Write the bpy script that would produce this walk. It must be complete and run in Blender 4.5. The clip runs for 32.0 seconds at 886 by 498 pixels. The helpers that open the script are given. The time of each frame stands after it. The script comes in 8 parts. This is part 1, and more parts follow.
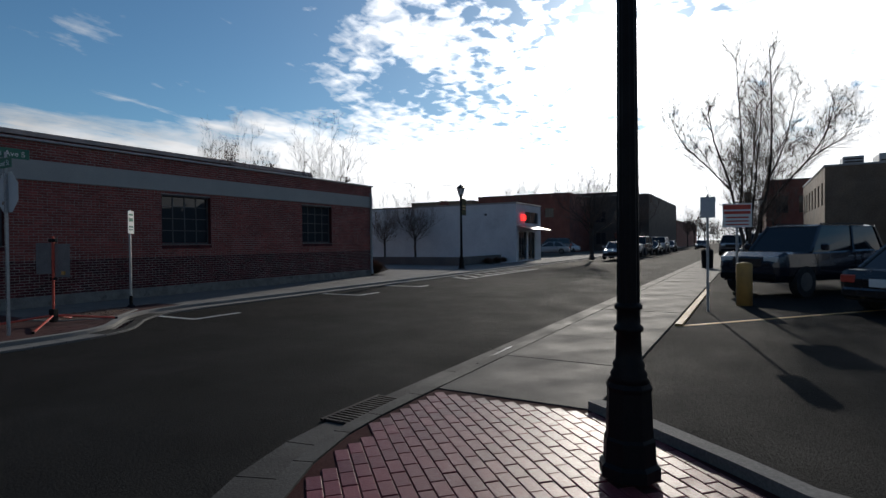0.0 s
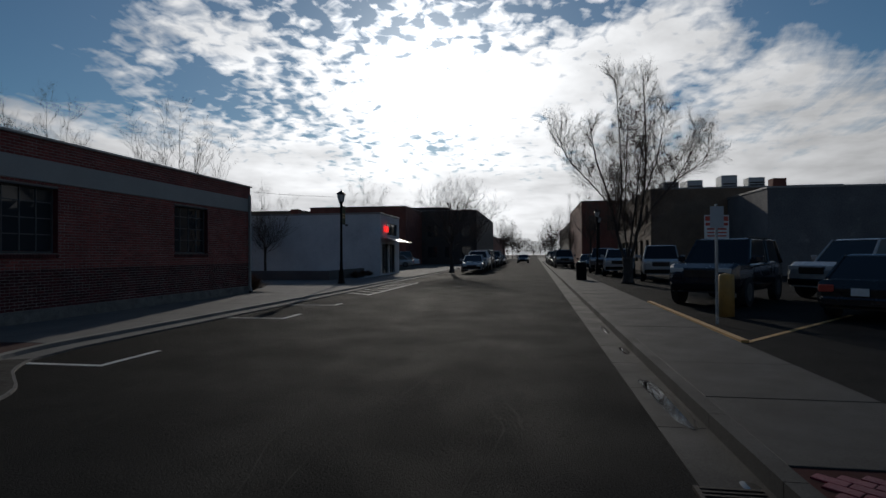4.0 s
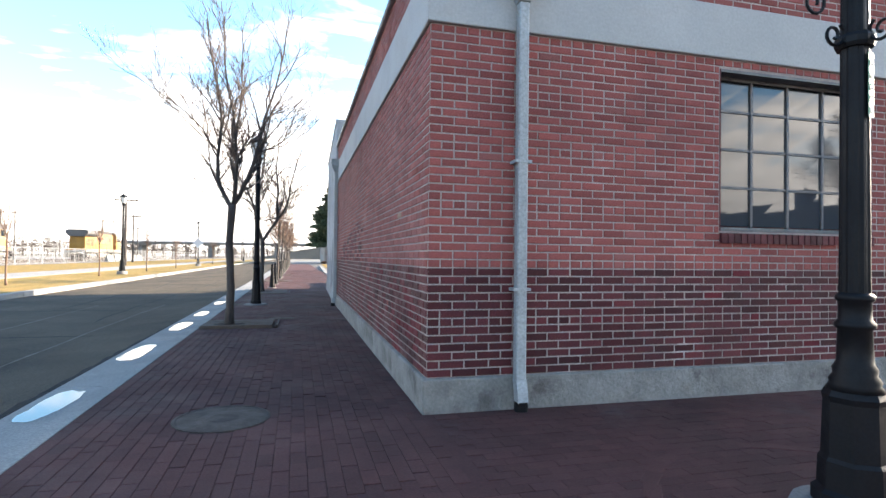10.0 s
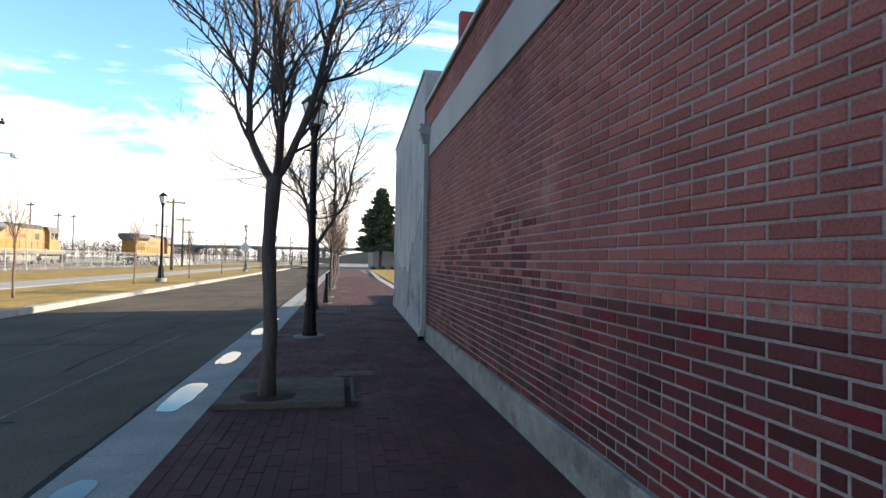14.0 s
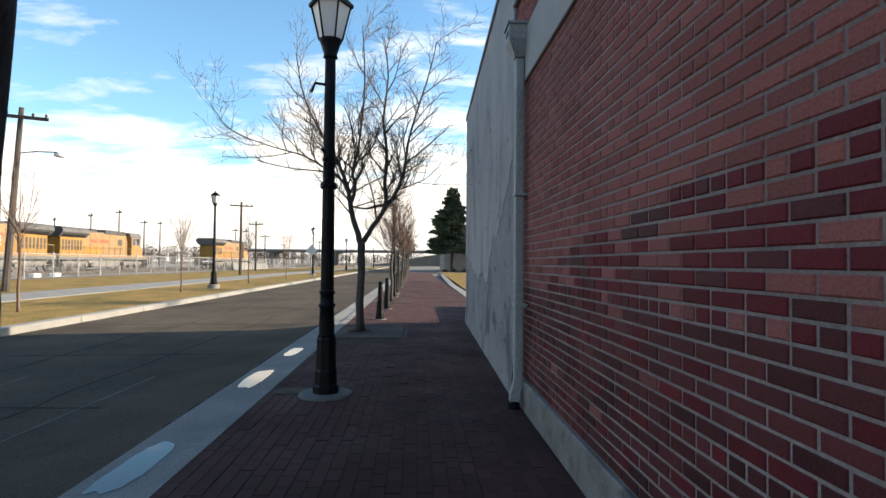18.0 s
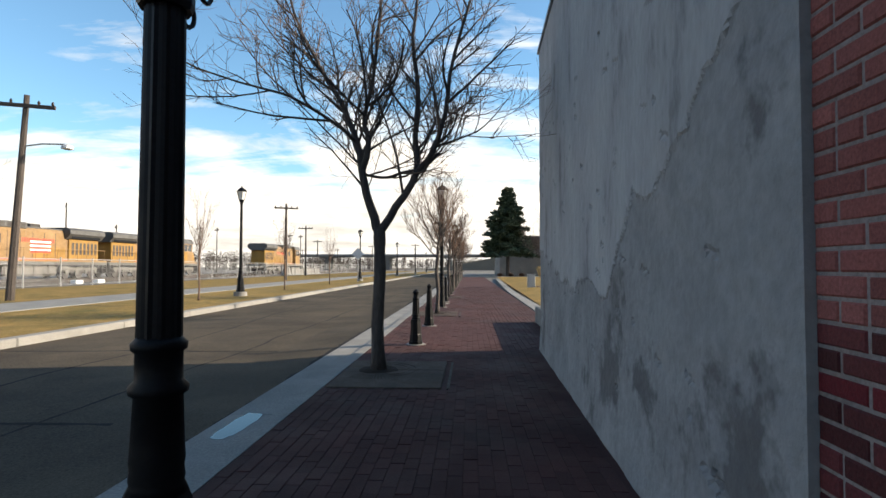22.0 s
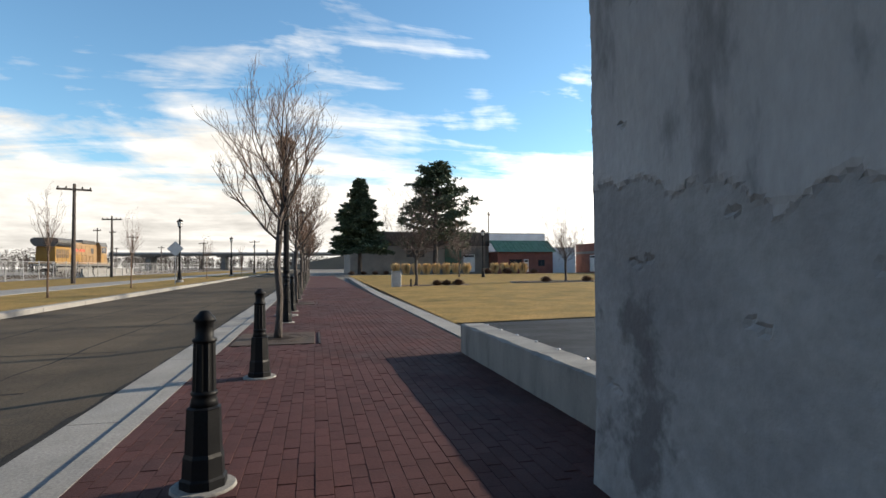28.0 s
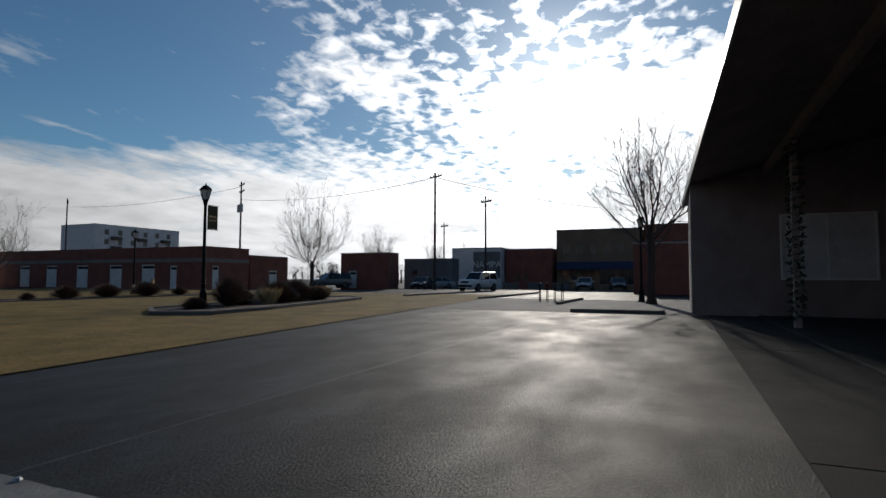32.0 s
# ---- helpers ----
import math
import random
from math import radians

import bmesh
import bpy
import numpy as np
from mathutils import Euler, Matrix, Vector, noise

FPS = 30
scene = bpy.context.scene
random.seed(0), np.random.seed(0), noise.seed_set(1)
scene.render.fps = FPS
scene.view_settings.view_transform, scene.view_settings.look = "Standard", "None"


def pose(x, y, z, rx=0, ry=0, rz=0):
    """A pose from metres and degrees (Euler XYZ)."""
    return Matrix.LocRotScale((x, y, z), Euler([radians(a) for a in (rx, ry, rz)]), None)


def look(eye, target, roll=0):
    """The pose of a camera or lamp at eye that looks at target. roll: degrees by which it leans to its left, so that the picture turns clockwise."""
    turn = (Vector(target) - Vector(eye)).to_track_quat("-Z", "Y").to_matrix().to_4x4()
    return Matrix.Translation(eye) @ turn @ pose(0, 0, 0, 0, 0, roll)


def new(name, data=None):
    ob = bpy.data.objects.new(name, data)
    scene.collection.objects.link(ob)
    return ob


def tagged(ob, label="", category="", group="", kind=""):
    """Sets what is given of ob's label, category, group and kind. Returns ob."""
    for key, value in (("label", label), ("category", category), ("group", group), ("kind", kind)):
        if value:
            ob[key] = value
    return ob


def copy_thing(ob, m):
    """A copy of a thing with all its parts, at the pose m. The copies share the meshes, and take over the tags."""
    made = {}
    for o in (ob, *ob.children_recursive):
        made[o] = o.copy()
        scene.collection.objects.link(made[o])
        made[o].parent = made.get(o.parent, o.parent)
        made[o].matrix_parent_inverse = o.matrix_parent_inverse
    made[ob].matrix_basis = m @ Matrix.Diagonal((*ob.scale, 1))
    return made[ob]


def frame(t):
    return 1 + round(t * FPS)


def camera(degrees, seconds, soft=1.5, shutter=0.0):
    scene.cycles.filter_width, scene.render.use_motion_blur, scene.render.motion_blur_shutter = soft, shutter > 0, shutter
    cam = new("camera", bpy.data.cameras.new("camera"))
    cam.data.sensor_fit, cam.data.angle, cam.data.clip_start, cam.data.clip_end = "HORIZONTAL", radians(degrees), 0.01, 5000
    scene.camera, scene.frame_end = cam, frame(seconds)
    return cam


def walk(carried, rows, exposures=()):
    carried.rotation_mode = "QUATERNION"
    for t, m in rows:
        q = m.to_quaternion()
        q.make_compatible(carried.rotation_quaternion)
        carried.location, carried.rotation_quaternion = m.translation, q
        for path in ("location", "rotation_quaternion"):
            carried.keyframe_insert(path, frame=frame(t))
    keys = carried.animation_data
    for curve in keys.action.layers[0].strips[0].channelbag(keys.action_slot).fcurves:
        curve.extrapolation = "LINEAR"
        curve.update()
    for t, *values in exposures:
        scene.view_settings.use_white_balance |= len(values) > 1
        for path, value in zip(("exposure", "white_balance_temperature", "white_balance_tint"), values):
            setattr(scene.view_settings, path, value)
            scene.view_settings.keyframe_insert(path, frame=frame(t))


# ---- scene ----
cam = camera(78.0, 32.0)
PATH = [
    (0, (-1.594, -15.772, 1.55), (0.15, -14.793, 1.525), -0.6),
    (0.5, (-1.455, -15.145, 1.526), (0.313, -14.21, 1.497), -0.7),
    (1, (-1.328, -14.543, 1.5), (0.462, -13.652, 1.473), -0.8),
    (1.5, (-1.215, -13.979, 1.48), (0.612, -13.166, 1.451), -0.5),
    (2, (-1.079, -13.412, 1.477), (0.804, -12.736, 1.45), -0.5),
    (2.5, (-0.899, -12.858, 1.475), (1.029, -12.328, 1.451), -0.5),
    (3, (-0.825, -12.291, 1.482), (1.127, -11.853, 1.479), -0.5),
    (3.5, (-0.794, -11.735, 1.486), (1.175, -11.386, 1.494), -0.3),
    (4, (-0.776, -11.254, 1.489), (1.197, -10.923, 1.509), -0.3),
    (4.5, (-0.777, -10.799, 1.476), (1.195, -10.47, 1.509), -0.3),
    (6.5, (-0.605, -8.721, 1.313), (1.376, -8.449, 1.355), -0.9),
    (7, (-0.591, -8.165, 1.308), (1.311, -7.551, 1.358), -1.3),
    (7.5, (-0.581, -7.622, 1.33), (1.052, -6.468, 1.389), -1.1),
    (8, (-0.581, -7.063, 1.364), (0.766, -5.586, 1.41), -0.5),
    (8.5, (-0.519, -6.42, 1.385), (0.543, -4.726, 1.419), 0.6),
    (9, (-0.623, -5.701, 1.359), (0.175, -3.868, 1.389), 0.6),
    (9.5, (-0.782, -5.082, 1.295), (-0.05, -3.22, 1.321), 0.5),
    (10, (-1.044, -4.376, 1.272), (-0.526, -2.444, 1.304), 0.7),
    (10.5, (-1.287, -3.687, 1.248), (-0.825, -1.742, 1.283), 0.9),
    (11, (-1.456, -3.043, 1.328), (-1.051, -1.085, 1.36), 0.9),
    (11.5, (-1.599, -2.379, 1.352), (-1.248, -0.41, 1.387), 0.9),
    (12, (-1.569, -1.789, 1.365), (-1.227, 0.181, 1.4), 0.8),
    (12.5, (-1.547, -1.174, 1.359), (-1.208, 0.797, 1.404), 0.8),
    (13, (-1.459, -0.586, 1.328), (-1.104, 1.381, 1.374), 0.9),
    (13.5, (-1.508, -0.029, 1.381), (-1.145, 1.937, 1.428), 1.0),
    (15.5, (-1.366, 1.901, 1.365), (-1.069, 3.878, 1.413), 0.8),
    (16, (-1.336, 2.462, 1.385), (-1.122, 4.45, 1.431), 0.7),
    (16.5, (-1.243, 3.011, 1.386), (-1.062, 5.002, 1.431), 0.5),
    (17, (-1.14, 3.572, 1.398), (-0.965, 5.563, 1.449), 0.4),
    (17.5, (-1.135, 4.11, 1.403), (-0.978, 6.103, 1.451), 0.7),
    (18, (-1.09, 4.634, 1.416), (-0.989, 6.63, 1.467), 0.5),
    (18.5, (-1.088, 5.15, 1.407), (-1.052, 7.149, 1.462), 0.4),
    (19, (-1.063, 5.672, 1.394), (-1.029, 7.671, 1.445), 0.6),
    (19.5, (-1.078, 6.226, 1.407), (-1.074, 8.225, 1.457), 0.5),
    (20, (-1.061, 6.762, 1.399), (-1.062, 8.761, 1.451), 0.3),
    (20.5, (-1.005, 7.276, 1.397), (-1.008, 9.275, 1.46), 0.2),
    (21, (-1.008, 7.797, 1.383), (-1.028, 9.796, 1.447), 0.3),
    (21.5, (-0.985, 8.311, 1.367), (-1.018, 10.31, 1.431), 0.1),
    (22, (-1.021, 8.824, 1.347), (-1.117, 10.82, 1.413), 0.1),
    (22.5, (-1.002, 9.343, 1.332), (-1.099, 11.339, 1.399), -0.0),
    (23, (-0.984, 9.858, 1.36), (-1.081, 11.855, 1.428), -0.1),
    (23.5, (-1.019, 10.422, 1.349), (-1.117, 12.418, 1.419), -0.0),
    (24, (-1.009, 10.988, 1.322), (-1.075, 12.986, 1.393), -0.0),
    (24.5, (-1.09, 11.504, 1.328), (-1.157, 13.502, 1.401), 0.1),
    (26.5, (-1.341, 13.706, 1.217), (-1.389, 15.704, 1.291), -0.3),
    (27, (-1.357, 14.134, 1.178), (-1.336, 16.132, 1.254), -1.4),
    (27.5, (-1.369, 14.652, 1.156), (-1.010, 16.619, 1.217), -0.2),
    (28, (-1.365, 15.133, 1.194), (-0.907, 17.079, 1.254), -0.4),
    (28.5, (-1.370, 15.636, 1.196), (-0.911, 17.581, 1.260), -0.1),
    (29, (-1.319, 16.248, 1.211), (-0.849, 18.191, 1.277), -0.1),
    (29.5, (-1.329, 16.775, 1.206), (-0.846, 18.714, 1.287), 0.4),
    (30, (-1.132, 17.226, 1.160), (-0.442, 19.101, 1.247), 0.1),
    (30.5, (-0.948, 17.614, 1.148), (-0.128, 19.435, 1.242), -0.1),
    (31, (-0.79, 17.88, 1.16), (0.379, 19.498, 1.261), -0.5),
    (31.5, (-0.60, 18.14, 1.19), (0.971, 19.374, 1.292), 0.0),
    (32, (-0.48, 18.60, 1.2), (1.351, 19.398, 1.31), 0.2),
]
EXPOSURES = [(0.0, -0.94, 6200, 10), (1.0, -1.34, 6200, 10), (2.0, -1.64, 6200, 10), (4.5, -1.89, 6200, 10), (7.0, -2.04, 6200, 10), (7.7, -1.84, 6200, 10), (8.2, -0.14, 6400, 10), (8.6, 1.21, 6800, 10), (9.0, 2.01, 7100, 12), (10.0, 2.46, 7100, 12), (11.0, 2.06, 7150, 12), (12.0, 1.66, 7100, 10), (16.0, 1.51, 7150, 10), (18.0, 1.21, 7250, 10), (22.0, 0.96, 7250, 10),
             (26.5, 0.66, 7100, 10), (28.0, 0.66, 7000, 10), (30.0, 0.21, 6700, 10), (31.0, -0.09, 6600, 10), (32.0, -1.34, 6200, 10)]
walk(cam, [(t, look(eye, target, roll)) for t, eye, target, roll in PATH], EXPOSURES)

# ---- light ----
SUN_BEARING, SUN_HEIGHT = 78.5, 19.0
sun_way = Vector((math.sin(radians(SUN_BEARING)) * math.cos(radians(SUN_HEIGHT)),
                  math.cos(radians(SUN_BEARING)) * math.cos(radians(SUN_HEIGHT)), math.sin(radians(SUN_HEIGHT))))
lamp = bpy.data.lights.new("sun", "SUN")
lamp.energy, lamp.angle, lamp.color = 5.0, radians(0.6), (1.0, 0.9, 0.76)
new("sun", lamp).matrix_world = look(sun_way * 60, (0, 0, 0))


def make_sky():
    """Low winter sun behind thin broken cloud: clear blue above, a white bank towards the horizon."""
    world = bpy.data.worlds.new("sky")
    scene.world = world
    world.use_nodes = True
    nt = world.node_tree
    nt.nodes.clear()
    N, L = nt.nodes.new, nt.links.new

    def math_node(op, a, b=None, c=None, clamp=False):
        n = N("ShaderNodeMath")
        n.operation, n.use_clamp = op, clamp
        for i, v in enumerate((a, b, c)):
            if v is None:
                continue
            if isinstance(v, (int, float)):
                n.inputs[i].default_value = v
            else:
                L(v, n.inputs[i])
        return n.outputs[0]

    def noise_node(vec, scale, detail, rough, distort=0.0):
        n = N("ShaderNodeTexNoise")
        n.inputs["Scale"].default_value, n.inputs["Detail"].default_value = scale, detail
        n.inputs["Roughness"].default_value, n.inputs["Distortion"].default_value = rough, distort
        L(vec, n.inputs["Vector"])
        return n.outputs["Fac"]

    def mix_node(fac, a, b):
        n = N("ShaderNodeMix")
        n.data_type = "RGBA"
        for i, v in ((0, fac), (6, a), (7, b)):
            if isinstance(v, (tuple, float, int)):
                n.inputs[i].default_value = v
            else:
                L(v, n.inputs[i])
        return n.outputs[2]

    coord = N("ShaderNodeTexCoord").outputs["Generated"]
    sky = N("ShaderNodeTexSky")
    sky.sky_type, sky.sun_disc = "NISHITA", False
    sky.sun_elevation, sky.sun_rotation = radians(SUN_HEIGHT), radians(SUN_BEARING)
    sky.air_density, sky.dust_density, sky.ozone_density = 1.0, 0.15, 2.5
    sep = N("ShaderNodeSeparateXYZ")
    L(coord, sep.inputs[0])
    x, y, z = sep.outputs
    up = math_node("MAXIMUM", z, 0.0)
    flat = math_node("ADD", up, 0.16)
    plane = N("ShaderNodeCombineXYZ")
    L(math_node("DIVIDE", x, flat), plane.inputs[0])
    L(math_node("DIVIDE", y, flat), plane.inputs[1])
    plane = plane.outputs[0]
    dot = N("ShaderNodeVectorMath")
    dot.operation = "DOT_PRODUCT"
    L(coord, dot.inputs[0])
    dot.inputs[1].default_value = sun_way
    near = math_node("MAXIMUM", dot.outputs["Value"], 0.0)
    glow_wide, glow_tight, glow_half = math_node("POWER", near, 10.0), math_node("POWER", near, 150.0), math_node("POWER", near, 2.5)
    low = math_node("POWER", math_node("SUBTRACT", 1.0, up, clamp=True), 4.5)
    streak = N("ShaderNodeMapping")
    streak.inputs["Rotation"].default_value, streak.inputs["Scale"].default_value = (0, 0, 0.5), (0.8, 2.4, 1)
    L(plane, streak.inputs[0])
    big, mid, puffs = noise_node(plane, 0.75, 6.0, 0.55, 0.6), noise_node(streak.outputs[0], 1.7, 7.0, 0.62, 0.5), noise_node(plane, 15.0, 3.0, 0.5, 0.4)
    cover = math_node("MULTIPLY_ADD", big, 0.62, math_node("MULTIPLY_ADD", mid, 0.34, -0.56))
    cover = math_node("ADD", cover, math_node("MULTIPLY", low, 0.40))
    cover = math_node("ADD", cover, math_node("MULTIPLY", glow_wide, 0.10))
    cover = math_node("ADD", cover, math_node("MULTIPLY", math_node("SUBTRACT", puffs, 0.5), math_node("MULTIPLY", glow_wide, 0.7)))
    mask = math_node("MULTIPLY", cover, 8.5, clamp=True)
    shade = math_node("MULTIPLY_ADD", noise_node(plane, 3.1, 5.0, 0.6), -0.85, 1.4)
    lit = math_node("ADD", math_node("MULTIPLY_ADD", glow_half, 2.3, math_node("MULTIPLY", glow_wide, 2.2)), math_node("MULTIPLY", glow_tight, 9.0))
    band = N("ShaderNodeMapping")
    band.inputs["Scale"].default_value = (1.3, 1.3, 13.0)
    L(coord, band.inputs[0])
    banks = math_node("MULTIPLY", math_node("SUBTRACT", noise_node(band.outputs[0], 1.6, 5.0, 0.6, 0.3), 0.46), 3.2, clamp=True)
    shade = math_node("MULTIPLY", shade, math_node("MULTIPLY_ADD", math_node("MULTIPLY", banks, low), -0.62, 1.0))
    bright = math_node("MULTIPLY", math_node("ADD", lit, 0.92), shade)
    tone = N("ShaderNodeVectorMath")
    tone.operation = "SCALE"
    tone.inputs[0].default_value = (1.0, 0.985, 0.96)
    L(bright, tone.inputs["Scale"])
    clear = N("ShaderNodeVectorMath")
    clear.operation = "SCALE"
    tint = N("ShaderNodeVectorMath")
    tint.operation = "MULTIPLY"
    tint.inputs[1].default_value = (0.80, 1.06, 1.145)
    L(sky.outputs[0], tint.inputs[0])
    L(tint.outputs[0], clear.inputs[0])
    clear.inputs["Scale"].default_value = 0.162
    air = N("ShaderNodeVectorMath")
    air.operation = "SCALE"
    air.inputs[0].default_value = (1.0, 0.97, 0.92)
    L(math_node("MULTIPLY", math_node("ADD", math_node("MULTIPLY", glow_wide, 1.7), math_node("MULTIPLY", glow_tight, 9.0)), 0.2), air.inputs["Scale"])
    both = N("ShaderNodeVectorMath")
    both.operation = "ADD"
    L(clear.outputs[0], both.inputs[0])
    L(air.outputs[0], both.inputs[1])
    back = N("ShaderNodeBackground")
    L(mix_node(mask, both.outputs[0], tone.outputs[0]), back.inputs["Color"])
    back.inputs["Strength"].default_value = 0.78
    L(back.outputs[0], N("ShaderNodeOutputWorld").inputs["Surface"])


make_sky()


# ---- materials ----
def material(name, a, b=None, rough=0.7, scale=3.0, grain=40.0, bump=0.2, metal=0.0, vary=0.0, rough_vary=0.15, stain=None,
             stain_scale=0.6, stain_low=0.58, stretch=(1, 1, 1), coat=0.0, grain_amount=0.35, spec=0.5, edge=0.16, relief=0.0, relief_scale=3.0):
    """A surface of two tones: broad patches from a to b, fine grain, stains, and bump. vary: change from piece to piece."""
    m = bpy.data.materials.new(name)
    m.use_nodes = True
    nt = m.node_tree
    N, L = nt.nodes.new, nt.links.new
    bsdf = nt.nodes["Principled BSDF"]
    b = b or tuple(min(1, c * 0.72) for c in a)
    coord = N("ShaderNodeTexCoord").outputs["Object"]
    mapping = N("ShaderNodeMapping")
    mapping.inputs["Scale"].default_value = stretch
    L(coord, mapping.inputs[0])

    def noise_node(s, d, r=0.6):
        n = N("ShaderNodeTexNoise")
        n.inputs["Scale"].default_value, n.inputs["Detail"].default_value, n.inputs["Roughness"].default_value = s, d, r
        L(mapping.outputs[0], n.inputs["Vector"])
        return n.outputs["Fac"]

    def ramp(v, lo, hi, to_lo=0.0, to_hi=1.0):
        n = N("ShaderNodeMapRange")
        for i, q in ((1, lo), (2, hi), (3, to_lo), (4, to_hi)):
            n.inputs[i].default_value = q
        L(v, n.inputs[0])
        return n.outputs[0]

    def mix(fac, c1, c2, kind="MIX"):
        n = N("ShaderNodeMix")
        n.data_type, n.blend_type = "RGBA", kind
        for i, v in ((0, fac), (6, c1), (7, c2)):
            if isinstance(v, tuple):
                n.inputs[i].default_value = (*v, 1) if len(v) == 3 else v
            elif isinstance(v, (int, float)):
                n.inputs[i].default_value = v
            else:
                L(v, n.inputs[i])
        return n.outputs[2]

    fine = noise_node(grain, 4.0)
    colour = mix(ramp(noise_node(scale, 5.0), 0.34, 0.66), a, b)
    if vary:
        r1, r2 = N("ShaderNodeObjectInfo").outputs["Random"], N("ShaderNodeNewGeometry").outputs["Random Per Island"]
        s = N("ShaderNodeMath")
        s.operation = "ADD"
        L(r1, s.inputs[0]), L(r2, s.inputs[1])
        w = N("ShaderNodeMath")
        w.operation = "FRACT"
        L(s.outputs[0], w.inputs[0])
        grey = N("ShaderNodeCombineColor")
        for i in range(3):
            L(ramp(w.outputs[0], 0, 1, 1 - vary, 1 + vary), grey.inputs[i])
        colour = mix(1.0, colour, grey.outputs[0], "MULTIPLY")
    if stain:
        colour = mix(ramp(noise_node(stain_scale, 6.0, 0.65), stain_low, stain_low + edge), colour, stain)
    dim = N("ShaderNodeCombineColor")
    for i in range(3):
        L(ramp(fine, 0.25, 0.75, 1 - grain_amount, 1 + grain_amount * 0.6), dim.inputs[i])
    colour = mix(1.0, colour, dim.outputs[0], "MULTIPLY")
    L(colour, bsdf.inputs["Base Color"])
    L(ramp(noise_node(scale * 1.7, 4.0), 0.3, 0.7, max(0.02, rough - rough_vary), min(1, rough + rough_vary)), bsdf.inputs["Roughness"])
    bsdf.inputs["Metallic"].default_value = metal
    bsdf.inputs["Coat Weight"].default_value = coat
    bsdf.inputs["Specular IOR Level"].default_value = spec
    if bump:
        bn = N("ShaderNodeBump")
        bn.inputs["Strength"].default_value, bn.inputs["Distance"].default_value = bump, 0.01
        L(fine, bn.inputs["Height"])
        if relief:
            coarse = N("ShaderNodeBump")
            coarse.inputs["Strength"].default_value, coarse.inputs["Distance"].default_value = relief, 0.05
            L(noise_node(relief_scale, 5.0, 0.6), coarse.inputs["Height"])
            L(coarse.outputs[0], bn.inputs["Normal"])
        L(bn.outputs[0], bsdf.inputs["Normal"])
    return m


def glass(name, tint=(0.05, 0.06, 0.07), rough=0.03):
    m = bpy.data.materials.new(name)
    m.use_nodes = True
    b = m.node_tree.nodes["Principled BSDF"]
    b.inputs["Base Color"].default_value = (*tint, 1)
    b.inputs["Roughness"].default_value = rough
    b.inputs["Specular IOR Level"].default_value = 0.6
    return m


def glowing(name, colour, strength):
    m = bpy.data.materials.new(name)
    m.use_nodes = True
    b = m.node_tree.nodes["Principled BSDF"]
    b.inputs["Base Color"].default_value = (*colour, 1)
    b.inputs["Emission Color"].default_value = (*colour, 1)
    b.inputs["Emission Strength"].default_value = strength
    return m


M_BRICK = material("red brick", (0.262, 0.073, 0.062), (0.175, 0.049, 0.044), 0.85, 1.0, 90, 0.25, vary=0.22, spec=0.2, stain=(0.30, 0.14, 0.12), stain_scale=0.8, stain_low=0.63)
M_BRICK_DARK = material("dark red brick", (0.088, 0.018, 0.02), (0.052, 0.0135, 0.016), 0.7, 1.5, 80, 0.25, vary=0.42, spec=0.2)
M_BRICK_PALE = material("faded brick", (0.25, 0.088, 0.077), (0.188, 0.063, 0.056), 0.85, 0.9, 90, 0.25, vary=0.2, spec=0.2, stain=(0.33, 0.24, 0.23), stain_scale=0.75, stain_low=0.63, edge=0.22)
M_BRICK_CRIMSON = material("crimson patch brick", (0.115, 0.012, 0.017), (0.08, 0.009, 0.014), 0.75, 1.5, 80, 0.25, vary=0.2, spec=0.2)
M_BRICK_TAN = material("tan brick", (0.26, 0.17, 0.12), None, 0.8, 2, 90, 0.2)
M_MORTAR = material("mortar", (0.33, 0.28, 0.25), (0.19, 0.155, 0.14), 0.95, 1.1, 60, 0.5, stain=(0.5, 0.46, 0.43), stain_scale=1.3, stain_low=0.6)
# Mortar of the side wall, in a darker tone than the front.
M_MORTAR_SIDE = material("darker side mortar", (0.25, 0.215, 0.205), (0.14, 0.118, 0.112), 0.95, 1.2, 60, 0.5)
M_MORTAR_DARK = material("paver joint sand", (0.068, 0.029, 0.027), None, 0.95, 2, 60, 0.4, spec=0.03)
M_PAVER = material("clay paver", (0.07533, 0.03097, 0.02846), (0.04771, 0.0226, 0.02176), 0.85, 0.7, 70, 0.3, vary=0.15, spec=0.15, stain=(0.066, 0.044, 0.043), stain_scale=0.9, stain_low=0.6)
M_PAVER_WET = material("stamped red paver", (0.18, 0.036, 0.044), (0.115, 0.025, 0.031), 0.48, 1.2, 60, 0.35, vary=0.22, spec=0.2)
M_CONC = material("pavement concrete", (0.165, 0.158, 0.148), (0.12, 0.116, 0.11), 0.88, 0.8, 50, 0.3, spec=0.25, rough_vary=0.06, stain=(0.09, 0.088, 0.084), stain_scale=0.9, stain_low=0.62)
M_CONC_PALE = material("pale kerb concrete", (0.25, 0.24, 0.222), (0.18, 0.174, 0.163), 0.88, 1.2, 50, 0.3, spec=0.25, stain=(0.2, 0.19, 0.18), stain_scale=1.5, stain_low=0.64)
M_CONC_DAMP = material("damp grey concrete", (0.0495, 0.04725, 0.04425), (0.03375, 0.03263, 0.03112), 0.8, 0.8, 50, 0.45, spec=0.2, rough_vary=0.12, stain=(0.032, 0.0315, 0.03), stain_scale=0.9, stain_low=0.56)
M_BASE = material("plinth concrete", (0.2, 0.194, 0.178), (0.12, 0.116, 0.106), 0.9, 3.0, 40, 0.8, grain_amount=0.25, stain=(0.085, 0.08, 0.072), stain_scale=3.2, stain_low=0.56, edge=0.1, relief=0.5, relief_scale=9)
